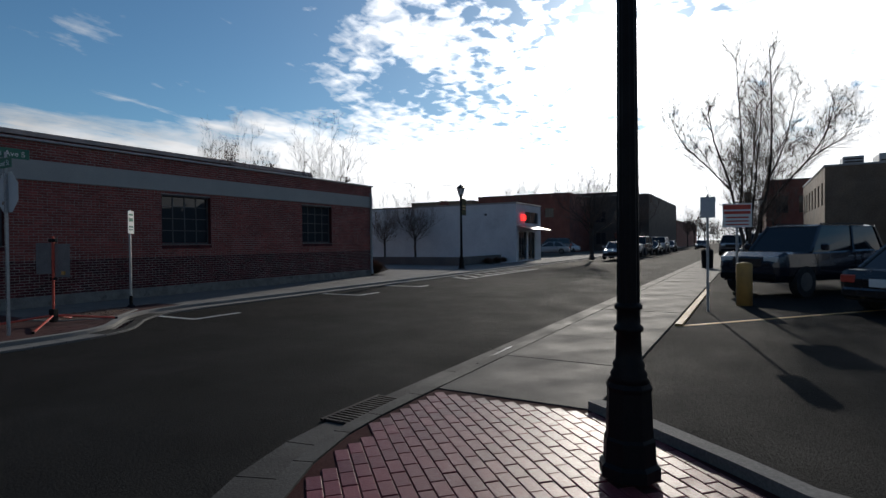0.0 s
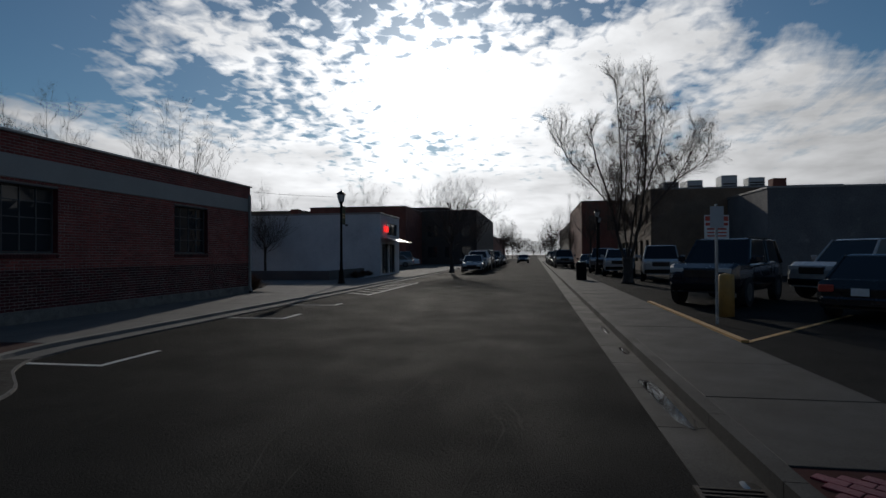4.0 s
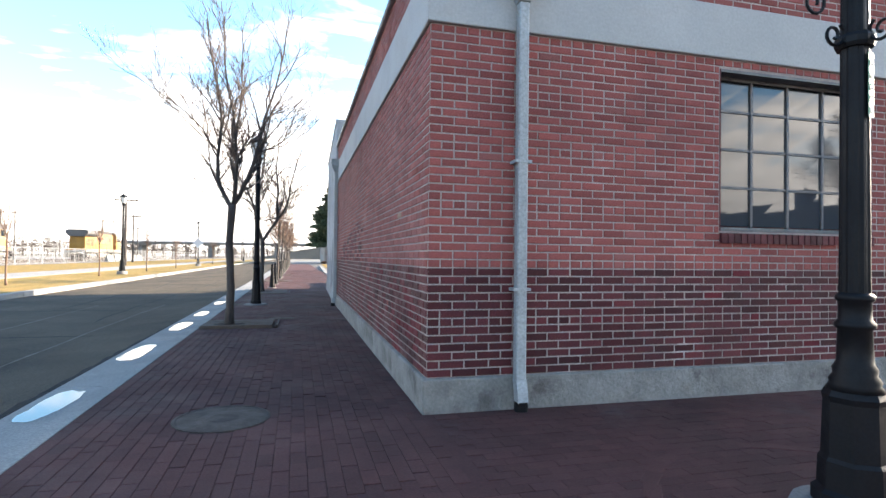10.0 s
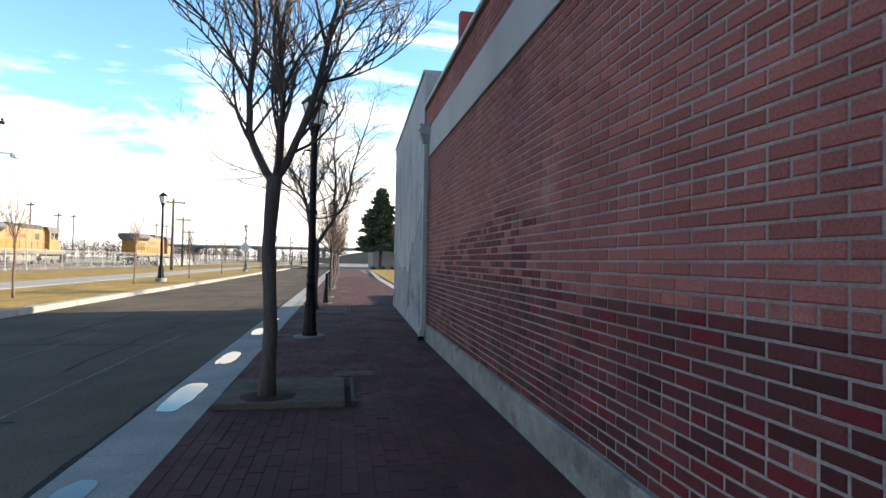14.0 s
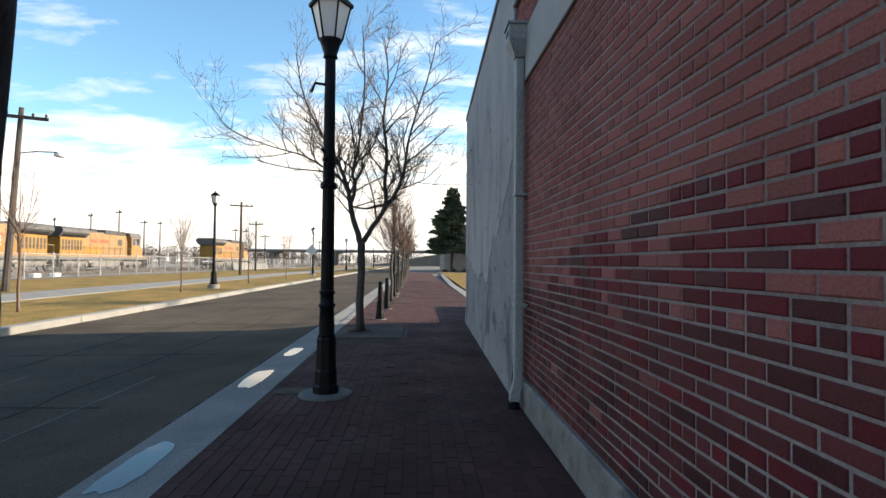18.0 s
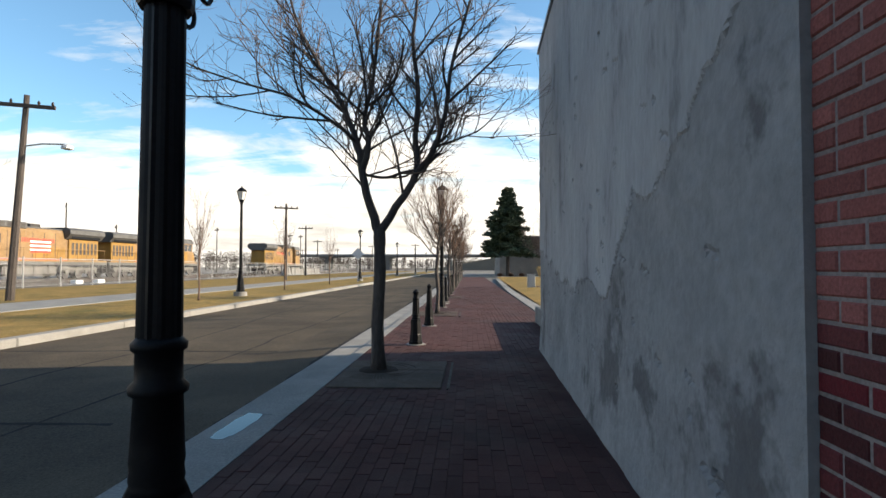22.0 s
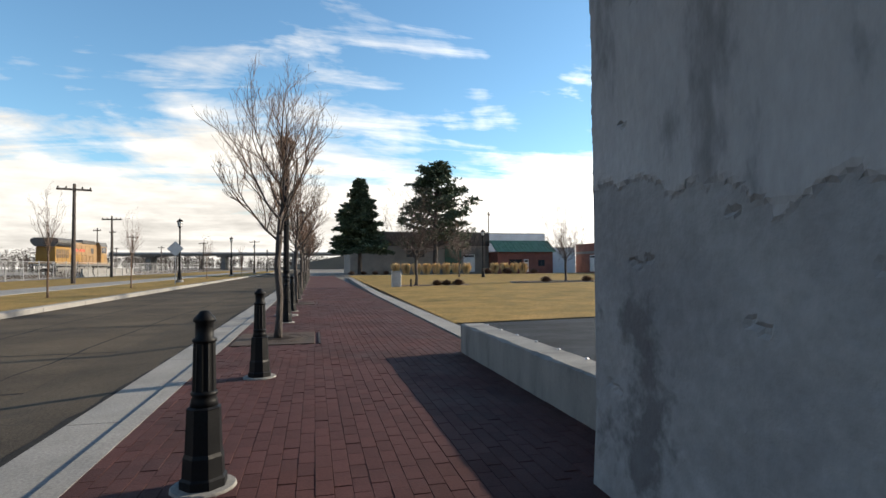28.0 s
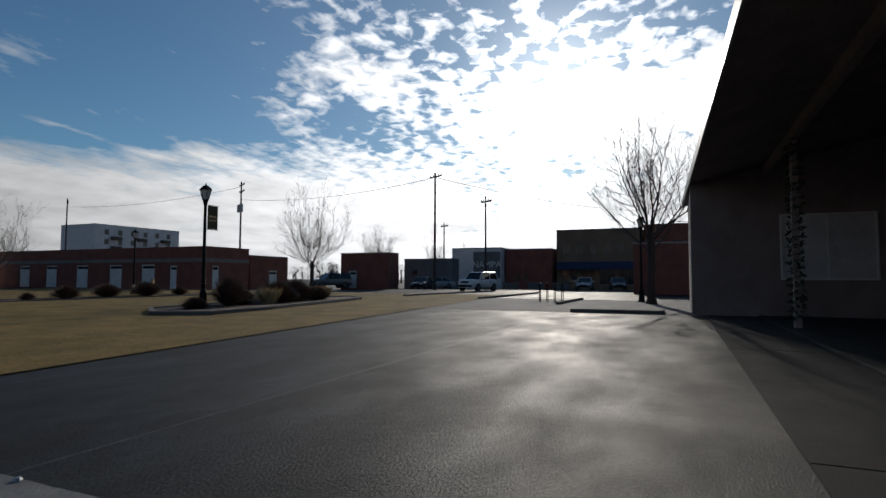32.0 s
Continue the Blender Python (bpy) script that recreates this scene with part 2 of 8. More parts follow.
# Concrete in a darker copy: the canopy's shade is put into its colour.
M_CONC_SHADED = material("concrete darkened for canopy shade", (0.0465, 0.0435, 0.04125), (0.03075, 0.02925, 0.02775), 0.92, 0.7, 50, 0.3, spec=0.12, rough_vary=0.05, stain=(0.035, 0.034, 0.033), stain_scale=0.8, stain_low=0.58)
M_LOWWALL = material("chipped cast concrete", (0.2246, 0.2215, 0.2075), (0.151, 0.1487, 0.1425), 0.88, 1.6, 60, 0.4, spec=0.2, stain=(0.11, 0.11, 0.107), stain_scale=1.6, stain_low=0.55, stretch=(1, 1.6, 0.5), grain_amount=0.16, relief=0.25, relief_scale=9)
M_BAND = material("grey painted band", (0.32, 0.32, 0.31), (0.27, 0.275, 0.27), 0.75, 0.8, 40, 0.15, grain_amount=0.12)
M_STUCCO = material("old grey stucco", (0.25, 0.257, 0.264), (0.185, 0.19, 0.197), 0.9, 1.5, 14, 0.35, spec=0.2, stain=(0.115, 0.116, 0.12), stain_scale=0.9, stain_low=0.57, grain_amount=0.16, edge=0.05, relief=0.5, relief_scale=4.5)
M_SKIM = material("pale skim coat", (0.335, 0.345, 0.353), (0.26, 0.267, 0.276), 0.85, 1.3, 16, 0.3, spec=0.22, stain=(0.165, 0.168, 0.174), stain_scale=1.3, stain_low=0.58, grain_amount=0.12, edge=0.09, relief=0.3, relief_scale=3.4, stretch=(1, 1.3, 0.5))
M_ASPHALT = material("asphalt", (0.024, 0.023, 0.022), (0.016, 0.0155, 0.015), 0.84, 0.5, 70, 1.0, spec=0.035, rough_vary=0.08, relief=0.3, relief_scale=38, stain=(0.016, 0.016, 0.016), stain_scale=0.35, stain_low=0.6, grain_amount=1.0)
M_ASPHALT_OLD = material("worn asphalt", (0.108, 0.089, 0.067), (0.068, 0.058, 0.047), 0.9, 0.5, 55, 0.6, spec=0.03, rough_vary=0.05, stain=(0.05, 0.048, 0.045), stain_scale=0.4, stain_low=0.62, grain_amount=0.5)
M_PLAZA = material("damp plaza asphalt", (0.036, 0.035, 0.034), (0.018, 0.018, 0.018), 0.66, 0.55, 60, 0.8, rough_vary=0.11, spec=0.13, grain_amount=0.8, stain=(0.018, 0.018, 0.0185), stain_scale=0.35, stain_low=0.5, stretch=(0.6, 1.0, 1), relief=0.04, relief_scale=2.2)
M_GROUND = material("bare ground", (0.16, 0.145, 0.12), (0.11, 0.10, 0.085), 0.95, 0.05, 6, 0.2)
M_DRYGRASS = material("dormant turf", (0.3039, 0.1912, 0.06373), (0.1765, 0.1275, 0.04412), 0.95, 0.8, 16, 1.0, spec=0.08, stain=(0.12, 0.1, 0.032), stain_scale=0.35, stain_low=0.54, grain_amount=0.5)
M_LINE = material("worn road paint", (0.62, 0.62, 0.6), (0.4, 0.4, 0.39), 0.8, 3, 60, 0.2)
M_YELLOW = material("yellow paint", (0.5, 0.28, 0.07), (0.36, 0.2, 0.06), 0.7, 3, 60, 0.2)
M_BLACK = material("black painted iron", (0.007, 0.0075, 0.009), (0.005, 0.0055, 0.0065), 0.5, 3, 60, 0.08, spec=0.12)
M_IRON = material("cast iron", (0.055, 0.043, 0.036), (0.034, 0.027, 0.024), 0.75, 4, 60, 0.5, spec=0.2)
M_ZINC = material("galvanised steel", (0.42, 0.43, 0.44), (0.33, 0.34, 0.35), 0.45, 4, 60, 0.08, metal=0.6)
M_PIPE = material("grey painted downpipe", (0.29, 0.31, 0.31), (0.22, 0.235, 0.24), 0.5, 2, 40, 0.06)
M_SIGNBACK = material("sign back aluminium", (0.46, 0.48, 0.5), (0.38, 0.4, 0.42), 0.5, 2, 40, 0.03, grain_amount=0.1)
M_GREEN_SIGN = material("green street sign", (0.02, 0.16, 0.10), (0.015, 0.12, 0.08), 0.4, 3, 40, 0.02)
M_WHITE = material("white paint", (0.75, 0.75, 0.73), (0.62, 0.62, 0.6), 0.7, 1, 30, 0.1, grain_amount=0.12)
M_RED = material("red enamel", (0.55, 0.06, 0.03), (0.42, 0.05, 0.03), 0.45, 3, 40, 0.03)
M_BARK = material("grey bark", (0.07225, 0.0578, 0.0493), (0.03825, 0.0306, 0.0272), 0.95, 5, 45, 1.0, stretch=(1, 1, 0.25), relief=0.9, relief_scale=22)
M_TWIG_RUST = material("rusty twig bark", (0.15, 0.09, 0.06), (0.10, 0.062, 0.043), 0.95, 5, 45, 0.3)
M_FENCE = material("weathered fence steel", (0.3, 0.3, 0.295), (0.22, 0.22, 0.22), 0.6, 3, 40, 0.05, metal=0.1)
M_TWIG = material("twig bark", (0.13, 0.09, 0.07), (0.09, 0.065, 0.052), 0.95, 5, 45, 0.3)
M_NEEDLE = material("conifer needles", (0.055, 0.082, 0.042), (0.03, 0.05, 0.026), 0.8, 1.5, 12, 0.6, vary=0.4)
M_SHRUB = material("winter shrub", (0.15, 0.085, 0.058), (0.095, 0.06, 0.042), 0.9, 2, 20, 0.5, vary=0.4)
M_PLUME = material("ornamental grass", (0.7898, 0.5529, 0.2686), (0.5686, 0.3791, 0.1738), 0.9, 4, 30, 0.5, vary=0.25)
M_MULCH = material("bark mulch", (0.16, 0.09, 0.06), (0.09, 0.05, 0.04), 0.95, 8, 60, 1.0, vary=0.45)
M_WINDOW = glass("dark window glass", (0.025, 0.03, 0.035))
M_FRAME = material("dark steel window frame", (0.10, 0.10, 0.10), (0.07, 0.07, 0.072), 0.6, 4, 50, 0.1)
M_RUBBER = material("tyre rubber", (0.02, 0.02, 0.02), None, 0.85, 4, 50, 0.2)
M_LENS = glass("lantern glass", (0.55, 0.56, 0.55), 0.15)
M_COPING = material("metal coping", (0.30, 0.30, 0.30), (0.23, 0.235, 0.24), 0.45, 2, 40, 0.05, metal=0.5)
M_SEAM = material("pale plaza joint", (0.06, 0.058, 0.056), None, 0.62, 4, 60, 0.2, spec=0.2)
M_CRACK = material("crack shadow", (0.025, 0.024, 0.023), None, 0.95, 4, 60, 0.2, spec=0.1)
M_GRATE = material("earth-stained tree grate", (0.092, 0.07, 0.056), (0.062, 0.048, 0.04), 0.85, 2.5, 45, 0.6, spec=0.12, stain=(0.035, 0.026, 0.022), stain_scale=3)
M_RIM = material("dull wheel rim", (0.09, 0.09, 0.09), (0.06, 0.06, 0.06), 0.5, 3, 40, 0.05)
M_CARGLASS = glass("tinted car glass", (0.008, 0.009, 0.011), 0.06)
M_SILT = material("dark gutter silt", (0.03, 0.027, 0.024), (0.018, 0.017, 0.015), 0.8, 6, 60, 0.8, spec=0.2)
M_PUDDLE = glass("standing water", (0.015, 0.015, 0.016), 0.04)


# ---- mesh helpers ----
class Shape:
    """Collects faces of one mesh."""

    def __init__(self):
        self.v, self.f, self.s = [], [], []

    def add(self, verts, faces, slot=0):
        n = len(self.v)
        self.v += [tuple(p) for p in verts]
        self.f += [tuple(i + n for i in f) for f in faces]
        self.s += [slot] * len(faces)
        return self

    def box(self, x0, x1, y0, y1, z0, z1, slot=0, c=0.0):
        if not c:
            p = [(x, y, z) for z in (z0, z1) for x, y in ((x0, y0), (x1, y0), (x1, y1), (x0, y1))]
            return self.add(p, [(3, 2, 1, 0), (4, 5, 6, 7), (0, 1, 5, 4), (1, 2, 6, 5), (2, 3, 7, 6), (3, 0, 4, 7)], slot)
        rings = []
        for z, i in ((z0, c), (z0 + c, 0), (z1 - c, 0), (z1, c)):
            a, b, d, e, k = x0 + i, x1 - i, y0 + i, y1 - i, c if not i else c * 0.4
            rings.append([(a + k, d, z), (b - k, d, z), (b, d + k, z), (b, e - k, z), (b - k, e, z), (a + k, e, z), (a, e - k, z), (a, d + k, z)])
        return self.loft(rings, slot)

    def loft(self, rings, slot=0, caps=True, closed=True):
        n = len(rings[0])
        faces = []
        for r in range(len(rings) - 1):
            for i in range(n if closed else n - 1):
                j = (i + 1) % n
                faces.append((r * n + i, r * n + j, (r + 1) * n + j, (r + 1) * n + i))
        if caps:
            faces += [tuple(range(n))[::-1], tuple((len(rings) - 1) * n + i for i in range(n))]
        return self.add([p for r in rings for p in r], faces, slot)

    def tube(self, path, radii, n=8, slot=0, caps=True):
        path = [Vector(p) for p in path]
        if isinstance(radii, (int, float)):
            radii = [radii] * len(path)
        rings, side = [], None
        for i, p in enumerate(path):
            way = (path[min(i + 1, len(path) - 1)] - path[max(i - 1, 0)]).normalized()
            if side is None:
                side = way.orthogonal().normalized()
            else:
                side = (side - way * side.dot(way))
                side = side.normalized() if side.length > 1e-6 else way.orthogonal().normalized()
            other = way.cross(side)
            rings.append([p + (side * math.cos(a) + other * math.sin(a)) * radii[i] for a in (2 * math.pi * k / n for k in range(n))])
        return self.loft(rings, slot, caps)

    def lathe(self, profile, n=16, at=(0, 0), slot=0, turn=0.0, waves=None):
        """Rings of (radius, z) about the upright axis at a place."""
        rings = []
        for r, z in profile:
            ring = []
            for k in range(n):
                a = 2 * math.pi * k / n + turn
                q = r * (1 + (waves[1] * math.cos(waves[0] * a) if waves else 0))
                ring.append((at[0] + q * math.cos(a), at[1] + q * math.sin(a), z))
            rings.append(ring)
        return self.loft(rings, slot)

    def slab(self, outline, z0, z1, slot=0):
        n = len(outline)
        v = [(x, y, z0) for x, y in outline] + [(x, y, z1) for x, y in outline]
        f = [tuple(range(n))[::-1], tuple(range(n, 2 * n))] + [(i, (i + 1) % n, n + (i + 1) % n, n + i) for i in range(n)]
        return self.add(v, f, slot)

    def mesh(self, name, *mats, smooth=False):
        me = bpy.data.meshes.new(name)
        me.from_pydata(self.v, [], self.f)
        for m in mats:
            me.materials.append(m)
        if len(mats) > 1:
            me.polygons.foreach_set("material_index", self.s)
        if smooth:
            me.polygons.foreach_set("use_smooth", [True] * len(self.f))
        me.update()
        return me


def inside(x, y, outline):
    hit = False
    for i in range(len(outline)):
        (x1, y1), (x2, y2) = outline[i], outline[i - 1]
        if (y1 > y) != (y2 > y) and x < (x2 - x1) * (y - y1) / (y2 - y1) + x1:
            hit = not hit
    return hit


def part(name, shape, mat, parent, label="", smooth=False, kind=""):
    mats = mat if isinstance(mat, (list, tuple)) else [mat]
    ob = new(name, shape.mesh(name, *mats, smooth=smooth) if isinstance(shape, Shape) else shape)
    ob.parent = parent
    return tagged(ob, label=label, kind=kind)


def thing(name, label, category, group="", m=None, kind=""):
    ob = new(name)
    ob.empty_display_size = 0.1
    if m is not None:
        ob.matrix_basis = m
    return tagged(ob, label, category, group, kind)


def solid(name, shape, mat, label, category="", group="", kind="", smooth=False, m=None):
    mats = mat if isinstance(mat, (list, tuple)) else [mat]
    ob = new(name, shape.mesh(name, *mats, smooth=smooth))
    if m is not None:
        ob.matrix_basis = m
    return tagged(ob, label, category, group, kind)


def writing(text, size, mat, parent, m, name="lettering", depth=0.002):
    """A line of letters in the built-in font as a mesh of its own, upright in its x and z."""
    curve = bpy.data.curves.new(name, "FONT")
    curve.body, curve.size, curve.extrude = text, size, depth
    curve.align_x, curve.align_y = "CENTER", "CENTER"
    tmp = new(name + "_curve", curve)
    bpy.context.view_layer.update()
    me = bpy.data.meshes.new_from_object(tmp.evaluated_get(bpy.context.evaluated_depsgraph_get()))
    bpy.data.objects.remove(tmp)
    me.materials.clear()
    me.materials.append(mat)
    ob = new(name, me)
    ob.parent = parent
    ob.matrix_basis = m @ pose(0, 0, 0, 90)
    return ob

# ---- the plan ----
# x runs away from the railway, y along the walk; the brick corner stands at the origin. The walk is at 0, the roads at -0.1.
ROAD = -0.1
WALK_EDGE = -2.66
FAR_KERB = -9.15
GUTTER = ROAD + 0.035
PAN = -0.02


def structure(name, shape, mat, label, smooth=False):
    return solid(name, shape, mat, label, kind="structure", smooth=smooth)


structure("ground", Shape().slab([(-900, -900), (1500, -900), (1500, 1500), (-900, 1500)], -1.0, -0.22), M_GROUND, "flat bare ground reaching to the horizon")

# roads
road = Shape()
road.box(FAR_KERB, -3.0, -3.24, 420, -0.5, ROAD)
structure("road_front", road, M_ASPHALT_OLD, "worn grey-brown asphalt street beside the railway lawn")
road = Shape()
road.box(FAR_KERB - 30, -3.22, -12.4, -3.24, -0.5, ROAD)
road.box(FAR_KERB, -3.22, -160, -12.4, -0.5, ROAD)
road.box(-3.22, 520, -12.4, -3.24, -0.5, ROAD)
road.box(-3.22, 6, -24, -12.4, -0.5, ROAD)
structure("road_side", road, M_ASPHALT, "dark asphalt side street with fine cracks")

# outline of the paved corner by the brick building, with its bulge into the side street
NOSE = [(-2.66, -1.6), (-2.35, -2.9), (-1.6, -4.0), (-0.4, -4.75), (1.2, -5.05), (3.3, -5.12), (4.3, -4.85), (4.85, -4.3), (5.35, -3.75), (6.2, -3.2), (7.4, -2.95)]


def eased(points, n=4):
    """A smooth line through points."""
    out = []
    for i in range(len(points) - 1):
        p0, p1, p2, p3 = [Vector(points[min(max(i + k, 0), len(points) - 1)]) for k in (-1, 0, 1, 2)]
        for k in range(n):
            u = k / n
            out.append(tuple(0.5 * (2 * p1 + (p2 - p0) * u + (2 * p0 - 5 * p1 + 4 * p2 - p3) * u * u + (3 * p1 - p0 - 3 * p2 + p3) * u ** 3)))
    return out + [points[-1]]


NOSE = eased(NOSE)
footing = Shape()
footing.slab([(x, y) for x, y in NOSE[::1]] + [(7.4, 0.2), (0.2, 0.2), (0.2, 17.9), (0.97, 17.9), (0.97, 84), (WALK_EDGE, 84)], -0.5, -0.006)
structure("pavement_brick_bed", footing, M_PAVER, "clay brick pavement with narrow sand joints")


def strip(line, width, z0, z1, shape, slot=0, gap=0.0):
    """A band along a line of points, to its right-hand side."""
    left, right = [], []
    for i, p in enumerate(line):
        a, b = Vector(line[max(i - 1, 0)]), Vector(line[min(i + 1, len(line) - 1)])
        n = (b - a).normalized()
        left.append(Vector(p)), right.append(Vector(p) + Vector((n.y, -n.x)) * width)
    for i in range(len(line) - 1):
        g = min(0.3, gap / max((left[i + 1] - left[i]).length, 1e-6))
        shape.slab([left[i].lerp(left[i + 1], g), left[i + 1], right[i + 1], right[i].lerp(right[i + 1], g)][::-1], z0, z1, slot)


kerb = Shape()
edge = [(WALK_EDGE, 84.0 - 3.05 * k) for k in range(28)] + NOSE + [(7.4 + 3 * k, -2.95) for k in range(1, 40)]
strip(edge, 0.15, -0.5, 0.004, kerb)
structure("kerb_east", kerb, M_CONC_PALE, "pale concrete kerb along the brick pavement")
outer = []
for i, p in enumerate(edge):
    a, b = Vector(edge[max(i - 1, 0)]), Vector(edge[min(i + 1, len(edge) - 1)])
    n = (b - a).normalized()
    outer.append(tuple(Vector(p) + Vector((n.y, -n.x)) * 0.152))
gutter = Shape()
strip(outer[:29], 0.42, -0.5, PAN, gutter, gap=0.012)
structure("road_shoulder", Shape().add([(-3.233, -1.6, -0.026), (-3.233, 84, -0.026), (-4.3, 84, ROAD + 0.002), (-4.3, -1.6, ROAD + 0.002), (-3.233, -1.6, -0.5), (-3.233, 84, -0.5), (-4.3, 84, -0.5), (-4.3, -1.6, -0.5)],
                                       [(0, 1, 2, 3), (7, 6, 5, 4), (0, 3, 7, 4), (1, 5, 6, 2), (3, 2, 6, 7), (0, 4, 5, 1)]), M_ASPHALT_OLD, "worn asphalt sloping up to the gutter pan")
structure("gutter_east", gutter, M_CONC_PALE, "pale concrete gutter pan beside the kerb, damp in places")
gutter = Shape()
strip(outer[28:], 0.4, -0.5, GUTTER, gutter, gap=0.012)
structure("gutter_corner", gutter, M_CONC, "grey concrete gutter pan round the street corner")

# concrete footway along the front of the brick building and on towards the white building
def slabs(parent, name, mat, size, places):
    """Equal slabs on one mesh as parts of a pavement."""
    mesh = Shape().box(0, size[0], 0, size[1], -0.3, 0.0, c=0.006).mesh(name, mat)
    for x, y, z in places:
        ob = new(name, mesh)
        ob.parent, ob.matrix_basis = parent, pose(x, y, z)


SLAB = Shape()
SLAB.box(31.8, 130, -2.95, -0.4, -0.3, 0.0)
SLAB.box(19.9, 33, -0.4, 30, -0.3, 0.0)
footway = structure("footway_concrete", SLAB, M_CONC, "grey concrete footway slabs beside the brick wall")
slabs(footway, "paving_slab", M_CONC, (1.508, 1.45), [(7.406 + 1.52 * k, y, random.uniform(-0.003, 0.003)) for k in range(16) for y in (-2.95, -1.486)])
SLAB = Shape()
for x0, x1, y0, y1 in ((4.3, 5.85, -1.95, -0.98), (4.3, 5.85, -0.97, -0.02), (5.86, 7.39, -1.95, -0.98), (5.86, 7.39, -0.97, -0.02)):
    SLAB.box(x0, x1, y0, y1, -0.3, 0.003, c=0.006)
structure("footway_corner", SLAB, M_CONC, "grey concrete slabs at the pavement corner")
ramp = Shape().slab([(-1.75, -3.85), (-1.0, -2.15), (-0.47, -2.2), (0.43, -2.9), (1.3, -4.9), (-0.4, -4.7)], -0.3, 0.006)
structure("kerb_ramp", ramp, M_CONC_PALE, "pale concrete kerb ramp at the street corner")

# south side of the side street
SOUTH = 0.04
paving = Shape()
SOUTH_ARC = [(-3.3, -60), (-3.3, -17.2), (-3.1, -16.0), (-2.6, -15.1), (-1.8, -14.35), (-0.9, -13.85), (0.0, -13.66), (0.72, -13.37), (1.24, -13.14), (1.82, -12.99), (2.3, -12.95), (3.0, -12.94)]
paving.slab([*SOUTH_ARC, (3.3, -12.94), (3.3, -14.55), (2.2, -15.9), (1.4, -18), (1.4, -60)], -0.5, SOUTH - 0.012)
structure("pavement_south_bed", paving, M_MORTAR_DARK, "dark joints under the stamped red pavement")
footing = Shape().box(58.2, 113, -14.55, -12.945, -0.3, SOUTH)
footway = structure("footway_south", footing, M_CONC_DAMP, "grey concrete footway with joints beside the car park")
slabs(footway, "paving_slab", M_CONC_DAMP, (1.82, 1.605), [(3.305 + 1.83 * k, -14.55, SOUTH + random.uniform(-0.003, 0.003)) for k in range(30)])
edge_s = [*SOUTH_ARC] + [(4.5 + 1.5 * k, -12.94) for k in range(18)] + [(33, -12.94), (60, -12.94), (113, -12.94)]
kerb = Shape()
strip(edge_s[::-1], 0.15, -0.5, SOUTH + 0.004, kerb, gap=0.01)
structure("kerb_south", kerb, M_CONC_DAMP, "concrete kerb on the far side of the side street")
gutter = Shape()
outer = []
for i, p in enumerate(edge_s):
    n = (Vector(edge_s[min(i + 1, len(edge_s) - 1)]) - Vector(edge_s[max(i - 1, 0)])).normalized()
    outer.append(tuple(Vector(p) + Vector((-n.y, n.x)) * 0.152))
strip(outer[::-1], 0.44, -0.5, ROAD + 0.006, gutter, gap=0.012)
structure("gutter_south", gutter, M_CONC_DAMP, "concrete gutter with a film of water")
structure("car_park", Shape().slab([(3.3, -14.56), (113, -14.56), (113, -60), (1.55, -60), (1.55, -18), (2.35, -16.0)], -0.4, SOUTH - 0.03), M_ASPHALT, "rough dark asphalt car park")
kerb = Shape()
strip([(1.4, -40), (1.4, -18), (2.05, -16.05), (2.4, -15.65), (3.05, -14.85), (3.3, -14.5)], 0.15, -0.4, SOUTH + 0.07, kerb)
structure("kerb_car_park", kerb, M_CONC, "low concrete kerb between pavement and car park")

# railway side
kerb_west = structure("kerb_west", Shape().box(FAR_KERB - 0.28, FAR_KERB, 143.5, 420, -0.4, 0.06), M_CONC_PALE, "pale concrete kerb beside the dormant lawn")
stone = Shape().box(-0.28, 0, 0.004, 3.046, -0.4, 0.06, c=0.02).mesh("kerbstone", M_CONC_PALE)
for k in range(48):
    ob = new("kerbstone", stone)
    ob.parent, ob.matrix_basis = kerb_west, pose(FAR_KERB, -3.0 + 3.05 * k, random.uniform(-0.004, 0.004))


def lawn_mesh(x0, x1, y0, y1, z, nx, ny, bump=0.03):
    s = Shape()
    v = []
    for j in range(ny + 1):
        for i in range(nx + 1):
            x, y = x0 + (x1 - x0) * i / nx, y0 + (y1 - y0) * j / ny
            rim = 0 if i in (0, nx) or j in (0, ny) else 1
            v.append((x, y, z + rim * bump * (0.4 + noise.noise((x * 0.35, y * 0.35, 0)))))
    s.add(v, [(j * (nx + 1) + i, j * (nx + 1) + i + 1, (j + 1) * (nx + 1) + i + 1, (j + 1) * (nx + 1) + i) for j in range(ny) for i in range(nx)])
    return s


structure("lawn_verge", lawn_mesh(-14.4, FAR_KERB - 0.29, -3, 178, 0.02, 12, 150), M_DRYGRASS, "dormant yellow-green verge between kerb and footpath", smooth=True)
structure("lawn_rail", lawn_mesh(-27.6, -17.4, -3, 178, 0.03, 16, 150), M_DRYGRASS, "dormant yellow-green turf beside the railway fence", smooth=True)
path_west = structure("footpath_west", Shape().box(-17.38, -14.42, 117.01, 178, -0.3, 0.045), M_CONC_PALE, "pale concrete footpath across the verge")
slabs(path_west, "paving_slab", M_CONC_PALE, (2.96, 1.988), [(-17.38, -2.994 + 2 * k, 0.045) for k in range(60)])
structure("rail_bed", Shape().box(-70, -27.7, -60, 330, -0.3, -0.02), material("railway ballast", (0.11, 0.10, 0.092), (0.075, 0.068, 0.063), 0.95, 0.4, 18, 1.0), "grey-brown ballast of the railway yard")

